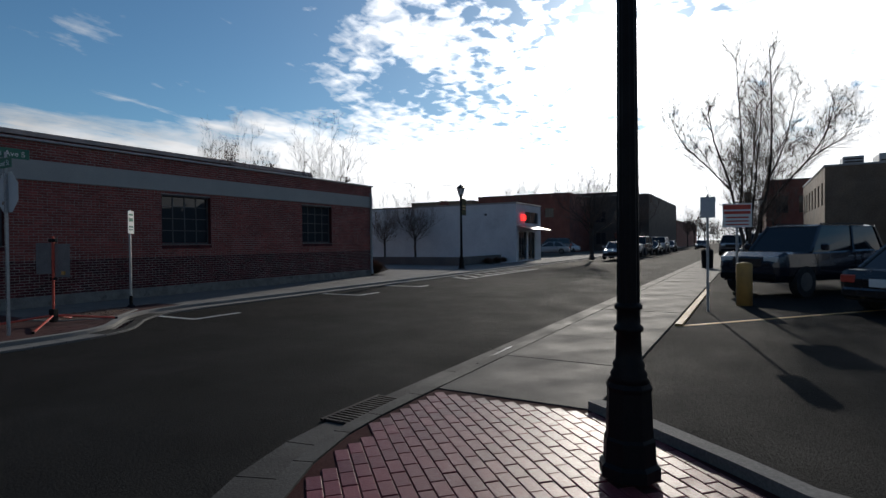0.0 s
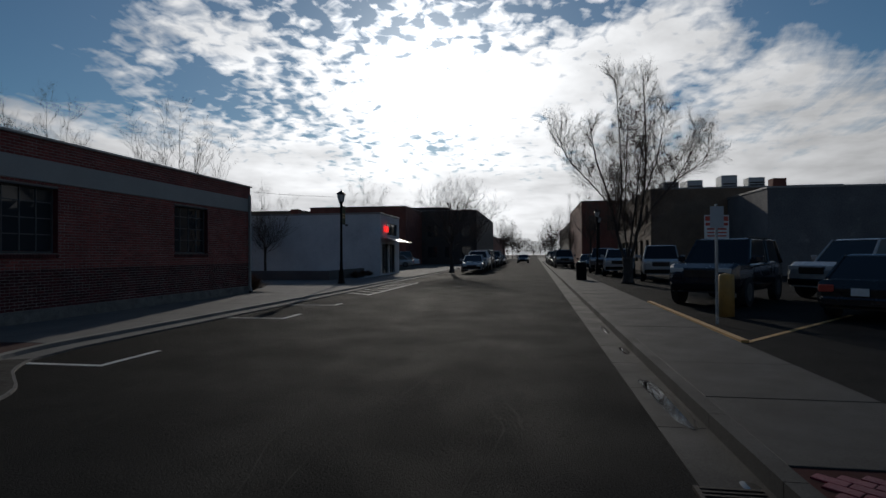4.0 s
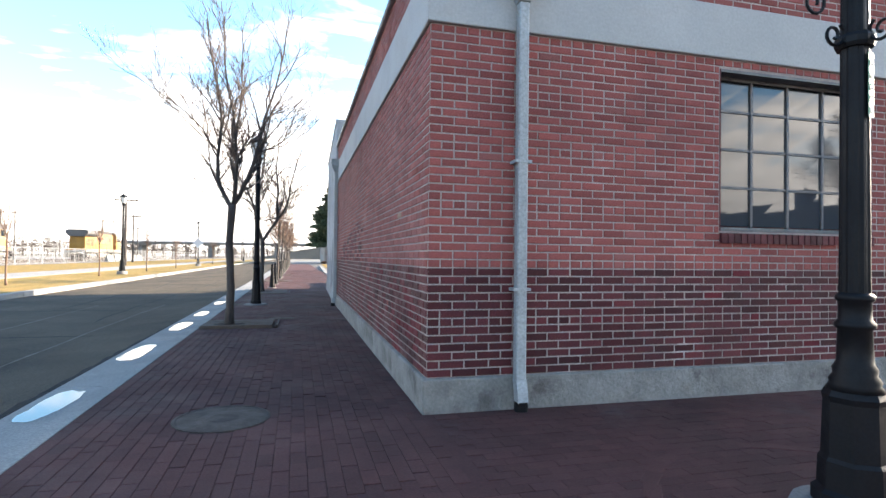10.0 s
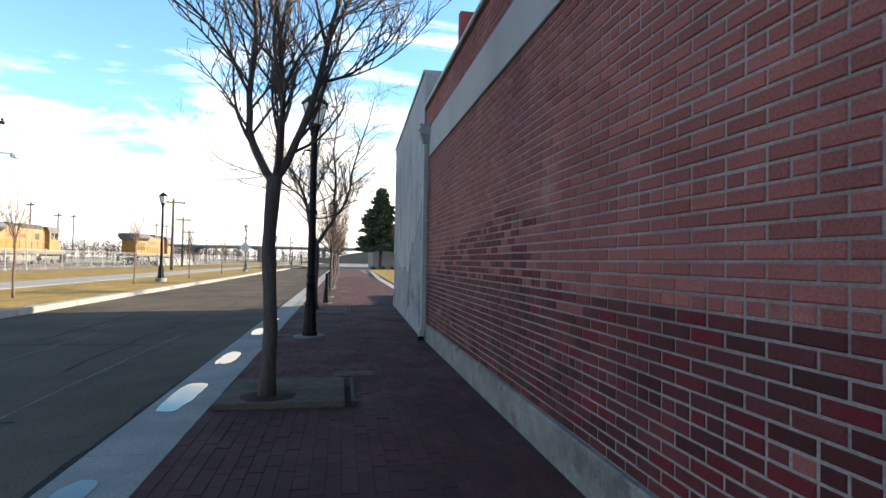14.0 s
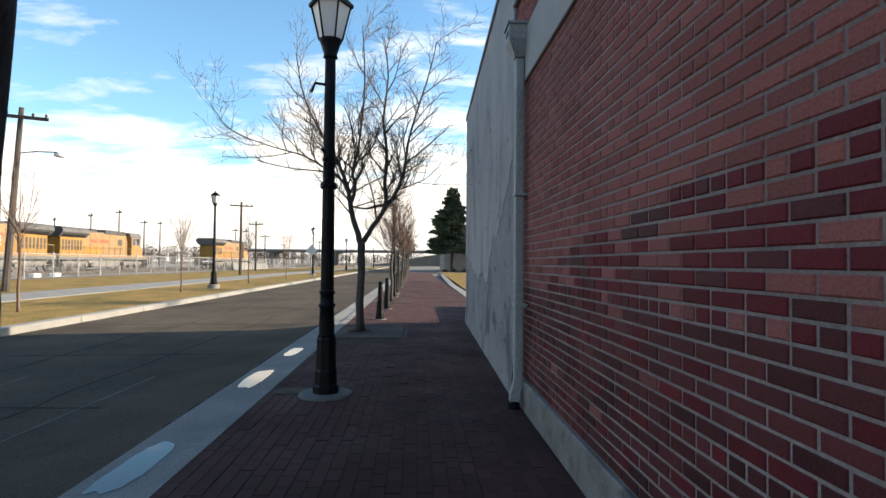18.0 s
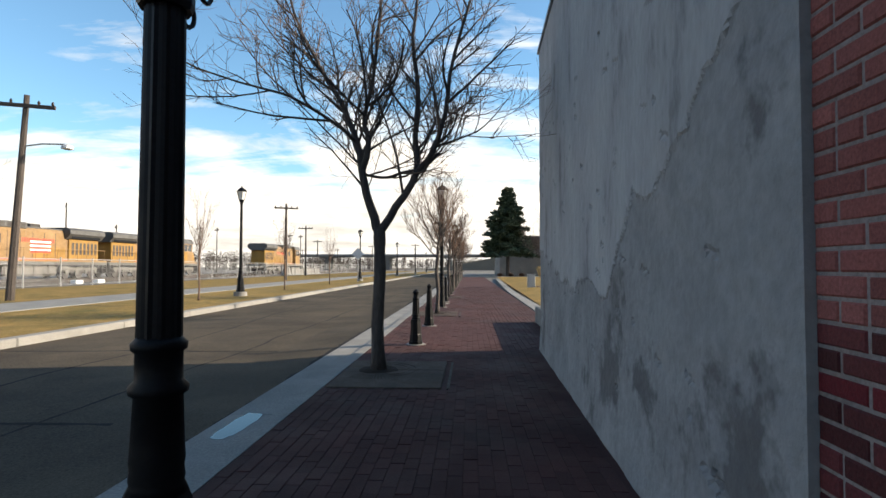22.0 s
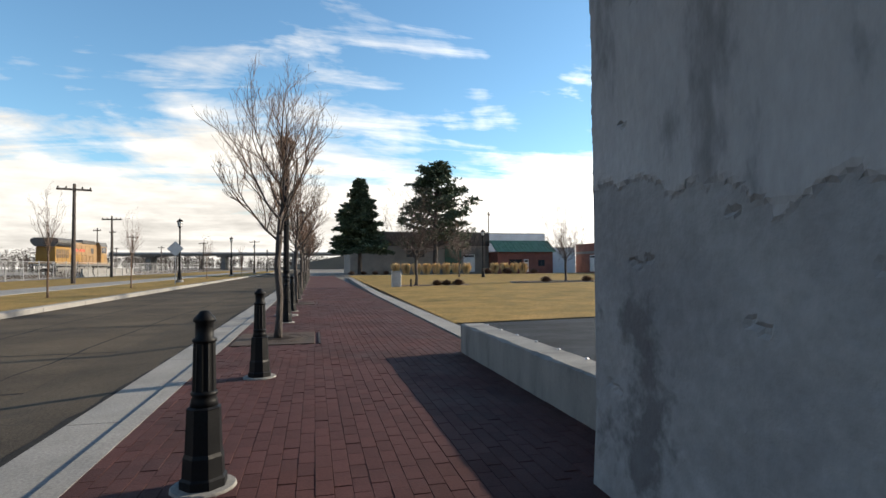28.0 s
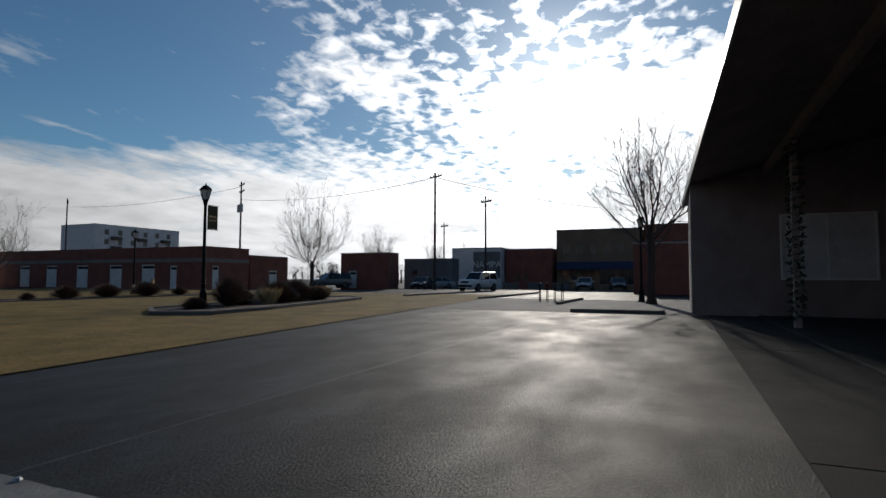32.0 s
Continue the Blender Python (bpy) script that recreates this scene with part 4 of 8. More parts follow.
# ---- street furniture ----
def lamp_post(m, label, group="street lamps", height=4.7, scrolls=(), banner=False, tag=False, pad=True, crossbar=False, slim=1.0, arm_height=2.68, footing=0.0):
    """A black cast-iron lamp post with a stepped octagonal base, a fluted shaft and a tapered lantern."""
    t = thing("street_lamp", label, "street lamp", group, m)
    if pad:
        part("footing", Shape().lathe([(0.28, -0.1 - footing), (0.29, -footing), (0.28, 0.022), (0.26, 0.028)], 18), M_CONC if not footing else M_CONC_PALE, t, "round concrete footing")
    b = Shape()
    b.lathe([(r * slim, z) for r, z in ((0.19, 0.03), (0.19, 0.1), (0.165, 0.12), (0.16, 0.26), (0.148, 0.28), (0.138, 0.56), (0.145, 0.59), (0.13, 0.62))], 8, turn=math.pi / 8)
    part("base", b, M_BLACK, t)
    c = Shape().lathe([(0.13 * slim, 0.62), (0.11 * slim, 0.65), (0.115 * slim, 0.67), (0.095 * max(slim, 0.85), 0.7), (0.1 * max(slim, 0.85), 0.73), (0.082, 0.76), (0.075, 0.93), (0.09, 0.94), (0.092, 0.96), (0.074, 0.98), (0.072, 1.07), (0.085, 1.08), (0.087, 1.1), (0.068, 1.12)], 16)
    part("collar", c, M_BLACK, t, smooth=True)
    top = height - 0.82
    part("shaft", Shape().lathe([(0.068, 1.1), (0.054, top)], 32, waves=(12, 0.05)), M_BLACK, t)
    n = Shape().lathe([(0.052, top - 0.02), (0.08, top), (0.07, top + 0.03), (0.11, top + 0.16), (0.13, top + 0.19)], 14)
    neck = part("lantern", n, M_BLACK, t, smooth=True)
    part("glass", Shape().lathe([(0.12, top + 0.19), (0.205, top + 0.55)], 6), M_LENS, neck, "clear tapered lantern glass")
    for k in range(6):
        a = 2 * math.pi * k / 6
        part("glazing_rib", Shape().tube([(0.125 * math.cos(a), 0.125 * math.sin(a), top + 0.19), (0.212 * math.cos(a), 0.212 * math.sin(a), top + 0.56)], 0.011, 5), M_BLACK, neck)
    cap = Shape().lathe([(0.24, top + 0.55), (0.245, top + 0.58), (0.15, top + 0.68), (0.06, top + 0.74), (0.025, top + 0.76), (0.03, top + 0.79), (0.006, top + 0.84)], 6)
    part("cap", cap, M_BLACK, neck)
    if crossbar:
        part("banner_hook", Shape().tube([(0, 0, top - 0.3), (-0.16, 0, top - 0.28), (-0.2, 0, top - 0.38)], 0.016, 6), M_BLACK, t)
    if scrolls:
        z = arm_height
        for turn in scrolls:
            side = 1
            arm = Shape().tube([(0, 0, z), (side * 0.3, 0, z + 0.03), (side * 0.37, 0, z + 0.05)], 0.013, 6)
            arm.lathe([(0.001, z + 0.02), (0.025, z + 0.05), (0.001, z + 0.08)], 8, at=(side * 0.38, 0))
            for cx, cz, r, turns, a0 in ((0.27, -0.09, 0.085, 1.5, 0.4), (0.14, -0.24, 0.07, 1.4, 2.2), (0.2, -0.02, 0.04, 1.2, 3.0)):
                pts = []
                for k in range(20):
                    q = k / 19
                    a = a0 + q * turns * 2 * math.pi
                    pts.append((side * (cx + r * (1 - 0.75 * q) * math.cos(a)), 0, z + cz + r * (1 - 0.75 * q) * math.sin(a)))
                arm.tube(pts, 0.009, 5)
            bracket = part("scroll_bracket", arm, M_BLACK, t)
            bracket.data.transform(Matrix.Rotation(math.radians(turn), 4, "Z"))
        part("band", Shape().lathe([(0.082, z - 0.3), (0.09, z - 0.28), (0.09, z - 0.25), (0.082, z - 0.23)], 12), M_BLACK, t)
    if tag:
        plate = part("number_plate", Shape().box(-0.026, 0.026, -0.074, -0.07, 2.01, 2.34), M_GREEN_SIGN, t, "narrow green plate with white figures")
        for k, ch in enumerate("08890"):
            writing(ch, 0.06, M_WHITE, plate, pose(0, -0.077, 2.285 - k * 0.06), "figure")
    if banner:
        b = part("banner", Shape().box(0.12, 0.62, -0.006, 0.006, height - 1.75, height - 0.85), material("olive banner", (0.09, 0.085, 0.03), (0.05, 0.05, 0.025), 0.8, 2, 30, 0.1), t, "olive and black cloth banner")
        part("emblem", Shape().box(0.2, 0.54, -0.009, -0.0065, height - 1.3, height - 1.22), M_PLUME, b)
        part("emblem", Shape().box(0.2, 0.54, -0.009, -0.0065, height - 1.45, height - 1.38), M_PLUME, b)
        for z in (height - 1.77, height - 0.83):
            part("banner_arm", Shape().tube([(0, 0, z), (0.66, 0, z)], 0.014, 6), M_BLACK, t)
    return t


ROW_X = -2.03
lamp_post(pose(1.74, -2.2, 0.0, 0, 0, 14), "black iron lamp post with scroll bracket and green number plate", scrolls=(166, 256), tag=True)
lamp_post(pose(1.99, -15.1, SOUTH, 0, 0, 20), "black cast-iron lamp post standing on red stamped paving", pad=False)
row_lamp = lamp_post(pose(ROW_X, 10.57, 0.0), "black iron lamp post with lantern with scroll brackets beside the gutter", crossbar=True, height=4.45, scrolls=(90, 270), slim=0.74, arm_height=2.5)
for y in (29.0, 47.4, 65.8, 84.0):
    copy_thing(row_lamp, pose(ROW_X, y, 0))
west_lamp = lamp_post(pose(-11.3, 33.0, 0.2), "black lamp post on a raised concrete footing in the verge", height=4.8, footing=0.2)
for y in (61.0, 88.0, 115.0, 142.0):
    copy_thing(west_lamp, pose(-11.5, y, 0.2))
ban = lamp_post(pose(26.0, -1.48, 0.0, 0, 0, 0), "black lamp post with an olive banner on the concrete footway", banner=True, height=4.85)
copy_thing(ban, pose(15.1, 35.4, 0.02, 0, 0, 0))
plain = lamp_post(pose(26.6, 54.5, 0.0), "black lamp post at the edge of the lawn", height=4.7)
for x, y in ((14.6, 66), (31.0, 20.6), (46.0, -16.5), (39.0, -15.6)):
    copy_thing(plain, pose(x, y, 0.0))


def bollard(m):
    t = thing("bollard", "black cast-iron bollard with a fluted shaft and concrete collar", "bollard", "bollards along the pavement", m)
    part("footing", Shape().lathe([(0.165, -0.05), (0.172, 0.005), (0.165, 0.016)], 18), M_CONC_PALE, t)
    part("base", Shape().lathe([(0.124, 0.014), (0.124, 0.06), (0.112, 0.072), (0.107, 0.175), (0.098, 0.195), (0.09, 0.425), (0.092, 0.432), (0.078, 0.442)], 8, turn=math.pi / 8), M_BLACK, t)
    part("collar", Shape().lathe([(0.074, 0.44), (0.069, 0.475), (0.06, 0.495), (0.07, 0.503), (0.071, 0.515), (0.059, 0.526)], 16), M_BLACK, t, smooth=True)
    part("shaft", Shape().lathe([(0.059, 0.522), (0.054, 0.785)], 36, waves=(12, 0.06)), M_BLACK, t)
    part("cap", Shape().lathe([(0.053, 0.78), (0.064, 0.79), (0.064, 0.802), (0.05, 0.812), (0.048, 0.89), (0.06, 0.9), (0.058, 0.915), (0.034, 0.94), (0.024, 0.955), (0.003, 0.958)], 18), M_BLACK, t, smooth=True)
    return t


first = bollard(pose(-1.95, 18.36, 0))
for y in (21.38, 27.3, 30.3, 35.8, 38.7, 44.2, 47.2, 52.6, 55.6, 61.0, 64.0, 69.5):
    copy_thing(first, pose(-1.94, y, 0))


def downpipe(m, label, top=3.45, head=True):
    """A square downpipe with its hopper head, straps and shoe; it stands off a wall behind it at y = 0."""
    t = thing("downpipe", label, "downpipe", "downpipes", m)
    part("pipe", Shape().box(-0.045, 0.045, -0.12, -0.03, 0.24, top, c=0.012), M_PIPE, t)
    if head:
        h = Shape()
        h.loft([[(-0.05, -0.13, top), (0.05, -0.13, top), (0.05, -0.02, top), (-0.05, -0.02, top)],
                [(-0.12, -0.2, top + 0.16), (0.12, -0.2, top + 0.16), (0.12, -0.005, top + 0.16), (-0.12, -0.005, top + 0.16)],
                [(-0.12, -0.2, top + 0.3), (0.12, -0.2, top + 0.3), (0.12, -0.005, top + 0.3), (-0.12, -0.005, top + 0.3)]])
        hopper = part("hopper_head", h, M_PIPE, t)
        part("overflow", Shape().box(-0.07, 0.07, -0.203, -0.199, top + 0.21, top + 0.26), M_BLACK, hopper, "dark overflow slot")
        part("rim", Shape().box(-0.135, 0.135, -0.215, 0.0, top + 0.3, top + 0.325), M_PIPE, hopper)
    for z in (2.08, 1.0):
        part("strap", Shape().box(-0.075, 0.075, -0.126, -0.001, z, z + 0.025), M_PIPE, t)
    shoe = Shape().loft([[(-0.046, -0.12, 0.26), (0.046, -0.12, 0.26), (0.046, -0.03, 0.26), (-0.046, -0.03, 0.26)],
                         [(-0.046, -0.15, 0.16), (0.046, -0.15, 0.16), (0.046, -0.06, 0.16), (-0.046, -0.06, 0.16)],
                         [(-0.046, -0.16, 0.07), (0.046, -0.16, 0.07), (0.046, -0.07, 0.07), (-0.046, -0.07, 0.07)]])
    part("shoe", shoe, M_PIPE, t)
    part("coupling", Shape().lathe([(0.06, 0.0), (0.06, 0.08)], 14, at=(0, -0.115)), M_BLACK, t, "black rubber coupling")
    return t


downpipe(pose(0.79, 0.0, 0.0), "grey square downpipe with hopper head on the brick front")
downpipe(pose(0.0, 9.97, 0.0, 0, 0, -90), "grey downpipe on the shaded side wall beside the stucco")
downpipe(pose(19.42, 0.0, 0.0), "grey downpipe at the far end of the brick front", top=3.9, head=False)


# ---- signs at the corner ----
def perforated_post(parent, height, x=0.0, y=0.0, z=0.0):
    s = Shape().box(x - 0.022, x + 0.022, y - 0.022, y + 0.022, z, height)
    post = part("post", s, M_ZINC, parent)
    holes = Shape()
    k = z + 0.1
    while k < height - 0.03:
        holes.box(x - 0.006, x + 0.006, y - 0.0235, y - 0.0222, k, k + 0.012)
        k += 0.026
    part("hole_strip", holes, M_BLACK, post)
    return post


stop = thing("stop_sign", "back of an octagonal stop sign under green street name plates", "road sign", m=pose(3.0, -4.48, 0.0, 0, 0, -88))
perforated_post(stop, 3.2)
octagon = [(0.38 * math.cos(math.pi / 8 + k * math.pi / 4), 0.38 * math.sin(math.pi / 8 + k * math.pi / 4)) for k in range(8)]
plate = Shape().add([(x, 0.026, 2.5 + z) for x, z in octagon] + [(x, 0.029, 2.5 + z) for x, z in octagon],
                    [tuple(range(8)), tuple(range(15, 7, -1))] + [(i, (i + 1) % 8, 8 + (i + 1) % 8, 8 + i)[::-1] for i in range(8)])
board = part("octagon", plate, M_SIGNBACK, stop, "bare aluminium back of the octagon")
part("sticker", Shape().add([(-0.2, 0.0255, 2.3), (-0.15, 0.0255, 2.28), (-0.12, 0.0255, 2.33), (-0.17, 0.0255, 2.36)], [(0, 1, 2, 3)]), M_BRICK_TAN, board, "small brown sticker")
for text, z, turn, w in (("Front St", 3.0, -2, 0.6), ("13th Ave S", 3.19, 88, 0.74)):
    m = pose(0, -0.03 if z < 3.1 else 0.0, z, 0, 0, turn)
    nameplate = part("name_plate", Shape().box(-w / 2, w / 2, -0.004, 0.004, -0.09, 0.09, c=0.002), M_GREEN_SIGN, stop, "green street name plate with white letters")
    nameplate.matrix_basis = m
    writing(text, 0.135, M_WHITE, nameplate, pose(0, -0.0065, -0.01))
    writing(text, 0.135, M_WHITE, nameplate, pose(0, 0.0065, -0.01, 0, 0, 180))

M_DULLBACK = material("dull sign back", (0.16, 0.16, 0.165), (0.12, 0.12, 0.125), 0.6, 3, 40, 0.1, spec=0.2)
stand = thing("sign_stand", "red folding roadwork sign stand with two blank sign backs", "sign stand", m=pose(4.1, -3.65, 0.0, 0, 0, -72))
part("mast", Shape().tube([(0, 0, 0.12), (0.02, 0.0, 1.75)], 0.022, 8), M_RED, stand)
hub = part("hub", Shape().box(-0.06, 0.06, -0.06, 0.06, 0.04, 0.3, c=0.012), M_BLACK, stand)
for a, length in ((234, 1.45), (304, 1.35), (50, 1.1), (112, 0.75)):
    w = Vector((math.cos(radians(a)), math.sin(radians(a)), 0))
    leg = part("leg", Shape().tube([w * 0.05 + Vector((0, 0, 0.17)), w * length + Vector((0, 0, 0.022))], 0.02, 6), M_RED, stand, "red steel leg")
    part("foot_cap", Shape().tube([w * (length - 0.05) + Vector((0, 0, 0.026)), w * (length + 0.01) + Vector((0, 0, 0.022))], 0.023, 6), M_BLACK, leg)
for x0, x1, z0, z1, y in ((-0.36, 0.0, 1.0, 1.62, -0.03), (0.03, 0.38, 0.93, 1.6, 0.03)):
    b = part("sign_board", Shape().box(x0, x1, y - 0.003, y + 0.003, z0, z1, c=0.001), M_DULLBACK, stand, "blank dull grey sign back")
part("tag", Shape().box(0.2, 0.27, 0.0, 0.026, 0.98, 1.05), M_YELLOW, stand)
part("clamp", Shape().box(-0.07, 0.1, -0.03, 0.03, 1.63, 1.7, c=0.01), M_BLACK, stand)
part("clamp", Shape().box(-0.06, 0.1, -0.02, 0.025, 0.88, 0.92, c=0.01), M_BLACK, stand)

park = thing("parking_sign", "narrow white parking sign on a galvanised post with a black foot", "road sign", m=pose(6.6, -2.1, 0.0, 0, 0, 33))
perforated_post(park, 2.45)
part("foot", Shape().lathe([(0.1, 0.0), (0.09, 0.02), (0.045, 0.06), (0.04, 0.26), (0.03, 0.28)], 8), M_BLACK, park)
face = part("sign_plate", Shape().box(-0.15, 0.15, -0.03, -0.026, 1.85, 2.42, c=0.001), M_WHITE, park, "white parking plate")
for z, h in ((2.3, 0.05), (2.15, 0.09), (2.0, 0.04), (1.93, 0.03)):
    part("print", Shape().box(-0.1, 0.1, -0.032, -0.0305, z, z + h), M_GREEN_SIGN, face)

# mulch bed beside the parking sign
bed = thing("mulch_bed", "bark mulch bed with a concrete rim at the pavement corner", "planting bed")
BED = [(4.1, -2.35), (4.35, -3.3), (5.15, -3.85), (6.2, -2.9), (6.1, -2.1)]
part("mulch", Shape().slab(BED, -0.1, 0.012), M_MULCH, bed)
rim = Shape()
strip([*BED, BED[0]], 0.07, -0.1, 0.02, rim)
part("rim", rim, M_CONC_PALE, bed)
chips = Shape()
for k in range(1400):
    x, y = random.uniform(4.1, 6.2), random.uniform(-3.85, -2.1)
    if not inside(x, y, BED):
        continue
    a, l = random.uniform(0, math.pi), random.uniform(0.015, 0.045)
    dx, dy, z = math.cos(a) * l, math.sin(a) * l, random.uniform(0.014, 0.03)
    chips.add([(x - dx, y - dy, z), (x + dy * 0.3, y - dx * 0.3, z - 0.004), (x + dx, y + dy, z + random.uniform(-0.006, 0.012)), (x - dy * 0.3, y + dx * 0.3, z + 0.004)], [(0, 1, 2, 3)])
part("bark_mulch", chips, M_MULCH, bed, kind="stuff")

# covers and plates set in the pavement
solid("manhole_cover", Shape().lathe([(0.0, -0.02), (0.36, -0.02), (0.36, 0.006), (0.34, 0.009), (0.33, 0.005), (0.12, 0.006), (0.1, 0.009), (0.0, 0.009)], 28, at=(-1.58, 0.2)), M_IRON, "round cast-iron manhole cover in the brick pavement", "manhole cover")
for x, y, w, d, turn in ((0.72, -2.0, 0.55, 0.36, -16), (1.22, -2.7, 0.5, 0.36, -16), (-1.32, 7.27, 0.5, 0.36, 2), (-2.45, 10.75, 0.42, 0.3, 0)):
    v = thing("valve_cover", "rectangular utility cover set in the brick pavement", "utility cover", "utility covers", pose(x, y, 0, 0, 0, turn))
    part("lid", Shape().box(-w / 2 + 0.03, w / 2 - 0.03, -d / 2 + 0.03, d / 2 - 0.03, -0.05, 0.002, c=0.002), M_GRATE, v)
    f = Shape()
    for q in ((-w / 2, w / 2, -d / 2, -d / 2 + 0.025), (-w / 2, w / 2, d / 2 - 0.025, d / 2), (-w / 2, -w / 2 + 0.025, -d / 2 + 0.026, d / 2 - 0.026), (w / 2 - 0.025, w / 2, -d / 2 + 0.026, d / 2 - 0.026)):
        f.box(*q, -0.05, 0.003)
    part("frame", f, M_GRATE, v)
solid("cover_plate", Shape().slab([(-0.62, -14.35), (-0.2, -14.55), (0.0, -14.2), (-0.42, -14.0)], 0.0, SOUTH + 0.012), M_IRON, "square metal cover plate in red paving", "utility cover")
grate = thing("storm_drain", "cast-iron storm drain grate in the gutter", "drain grate", m=pose(2.7, -12.5, ROAD + 0.004))
part("pit", Shape().box(-0.44, 0.44, -0.24, 0.2, 0.0, 0.008), M_BLACK, grate)
for k in range(15):
    part("bar", Shape().box(-0.43 + k * 0.0605, -0.405 + k * 0.0605, -0.22, 0.18, 0.008, 0.022), M_IRON, grate)
part("rim", Shape().box(-0.45, 0.45, 0.18, 0.21, 0.0, 0.024), M_IRON, grate)
part("rim", Shape().box(-0.45, 0.45, -0.25, -0.22, 0.0, 0.024), M_IRON, grate)


def puddle(x, y, rx, ry, z, turn=0):
    pts = []
    for k in range(26):
        a = 2 * math.pi * k / 26
        r = 1 + 0.16 * noise.noise((3 * math.cos(a) + x * 3, 3 * math.sin(a) + y * 3, 0)) + 0.06 * math.sin(3 * a + y)
        c, d = math.cos(a), math.sin(a)
        pts.append((rx * r * math.copysign(abs(c) ** 0.6, c) + 0.06 * rx * d, ry * r * math.copysign(abs(d) ** 0.7, d), 0.0))
    solid("puddle", Shape().add(pts, [tuple(range(26))]), M_PUDDLE, "thin puddle of water lying in the gutter", "puddle", "gutter puddles", m=pose(x, y, z, 0, 0, turn))


for x, y, rx, ry in ((-3.03, 6.4, 0.13, 0.6), (-3.02, 8.6, 0.12, 0.48), (-3.02, 11.5, 0.12, 0.52), (-3.01, 13.5, 0.1, 0.4), (-3.03, 3.6, 0.13, 0.6), (-3.03, 1.0, 0.13, 0.5)):
    puddle(x, y, rx, ry, PAN + 0.004)
for x, y, rx, ry, turn in ((5.45, -12.62, 0.95, 0.1, 2), (3.2, -12.68, 0.11, 0.06, 0), (8.5, -12.68, 0.3, 0.06, 0), (11, -12.68, 0.5, 0.05, 0)):
    puddle(x, y, rx, ry, ROAD + 0.0105, turn)
bend = [p for p in NOSE if 3.7 < p[0] < 6.3 and p[1] > -5.09]


def beside(line, off):
    """The line moved sideways towards the street."""
    out = []
    for i, p in enumerate(line):
        n = (Vector(line[min(i + 1, len(line) - 1)]) - Vector(line[max(i - 1, 0)])).normalized()
        out.append(tuple(Vector(p) + Vector((n.y, -n.x)) * off))
    return out


damp = Shape()
strip(beside(bend, 0.156), 0.36, GUTTER - 0.01, GUTTER + 0.003, damp)
structure("gutter_silt", damp, M_SILT, "dark silt and leaf litter lying in the gutter bend")
water = Shape()
strip(beside(bend[2:-5], 0.158), 0.2, GUTTER, GUTTER + 0.006, water)
solid("puddle", water, M_PUDDLE, "narrow crescent of water against the kerb", "puddle", "gutter puddles")

# tree pits
M_SOIL = material("damp dark soil", (0.035, 0.024, 0.018), (0.02, 0.014, 0.011), 0.95, 5, 60, 0.8, spec=0.1)
for x, y, w, d, tx, ty in ((-2.0, 6.36, 1.25, 1.25, -2.18, 6.02), (-1.95, 15.75, 1.35, 1.7, -2.2, 15.95), (-1.95, 24.6, 1.3, 1.5, -1.95, 24.6), (-1.95, 33.4, 1.3, 1.5, -1.95, 33.4)):
    pit = thing("tree_pit", "earth-stained cast tree grate with radial slots set in the brick pavement", "tree grate", "tree grates", pose(x, y, 0.022 if y < 7 else 0, -1.8 if y < 7 else 0, 0, 0))
    cx, cy = tx - x, ty - y
    for a, b in ((-d / 2, cy - 0.004), (cy + 0.004, d / 2)):
        half = part("grate_half", Shape().box(-w / 2, w / 2 - 0.06, a, b, -0.05, 0.014, c=0.006), M_GRATE, pit)
        sign = 1 if b > cy + 0.1 else -1
        slots = Shape()
        for k in range(15):
            t = math.pi / 2 + 0.075 * (k - 7)
            c, s = math.cos(t), sign * math.sin(t)
            reach = min(0.62, (b - cy if sign > 0 else cy - a) - 0.05)
            if reach < 0.35:
                continue
            p, q = Vector((cx + 0.26 * c, cy + 0.26 * s, 0.0155)), Vector((cx + reach * c, cy + reach * s, 0.0155))
            n = Vector((-s, c, 0)) * 0.006
            slots.add([p - n * 0.5, p + n * 0.5, q + n, q - n] if sign < 0 else [p - n * 0.5, q - n, q + n, p + n * 0.5][::-1], [(0, 1, 2, 3)])
        if slots.v:
            part("slots", slots, M_SOIL, half, "fan of dark slots", kind="stuff")
    for r in (0.4, 0.5):
        ridge = Shape().tube([(cx + r * math.cos(q), cy + r * math.sin(q), 0.013) for q in [-1.1 + 0.16 * k for k in range(15)] if abs(cy + r * math.sin(q)) < d / 2 - 0.03 and cx + r * math.cos(q) < w / 2 - 0.1], 0.006, 5)
        part("ring", ridge, M_GRATE, pit)
    heap = []
    for r, z in ((0.27, 0.015), (0.22, 0.02), (0.14, 0.026), (0.02, 0.026)):
        heap.append([(cx + r * (1 + 0.2 * noise.noise((k * 0.9, r * 5, y))) * math.cos(k * 0.3927), cy + r * (1 + 0.2 * noise.noise((k * 0.7, r * 5, x))) * math.sin(k * 0.3927), z) for k in range(16)])
    part("soil", Shape().loft(heap), M_SOIL, pit, "dark soil in the hole round the trunk")
    part("gap", Shape().box(w / 2 - 0.055, w / 2, -d / 2, d / 2, -0.05, -0.02), M_SOIL, pit, "open slot along the grate")
    part("rim", Shape().box(w / 2 + 0.002, w / 2 + 0.035, -d / 2, d / 2, -0.05, 0.008), M_IRON, pit)


# ---- trees ----
def tree(name, m, label, group, wood_fine, mats=(None, None)):
    t = thing(name, label, "tree", group, m)
    part("trunk", wood_fine[0], mats[0] or M_BARK, t, smooth=True)
    part("crown", wood_fine[1], mats[1] or M_TWIG, t, "bare winter twigs")
    return t


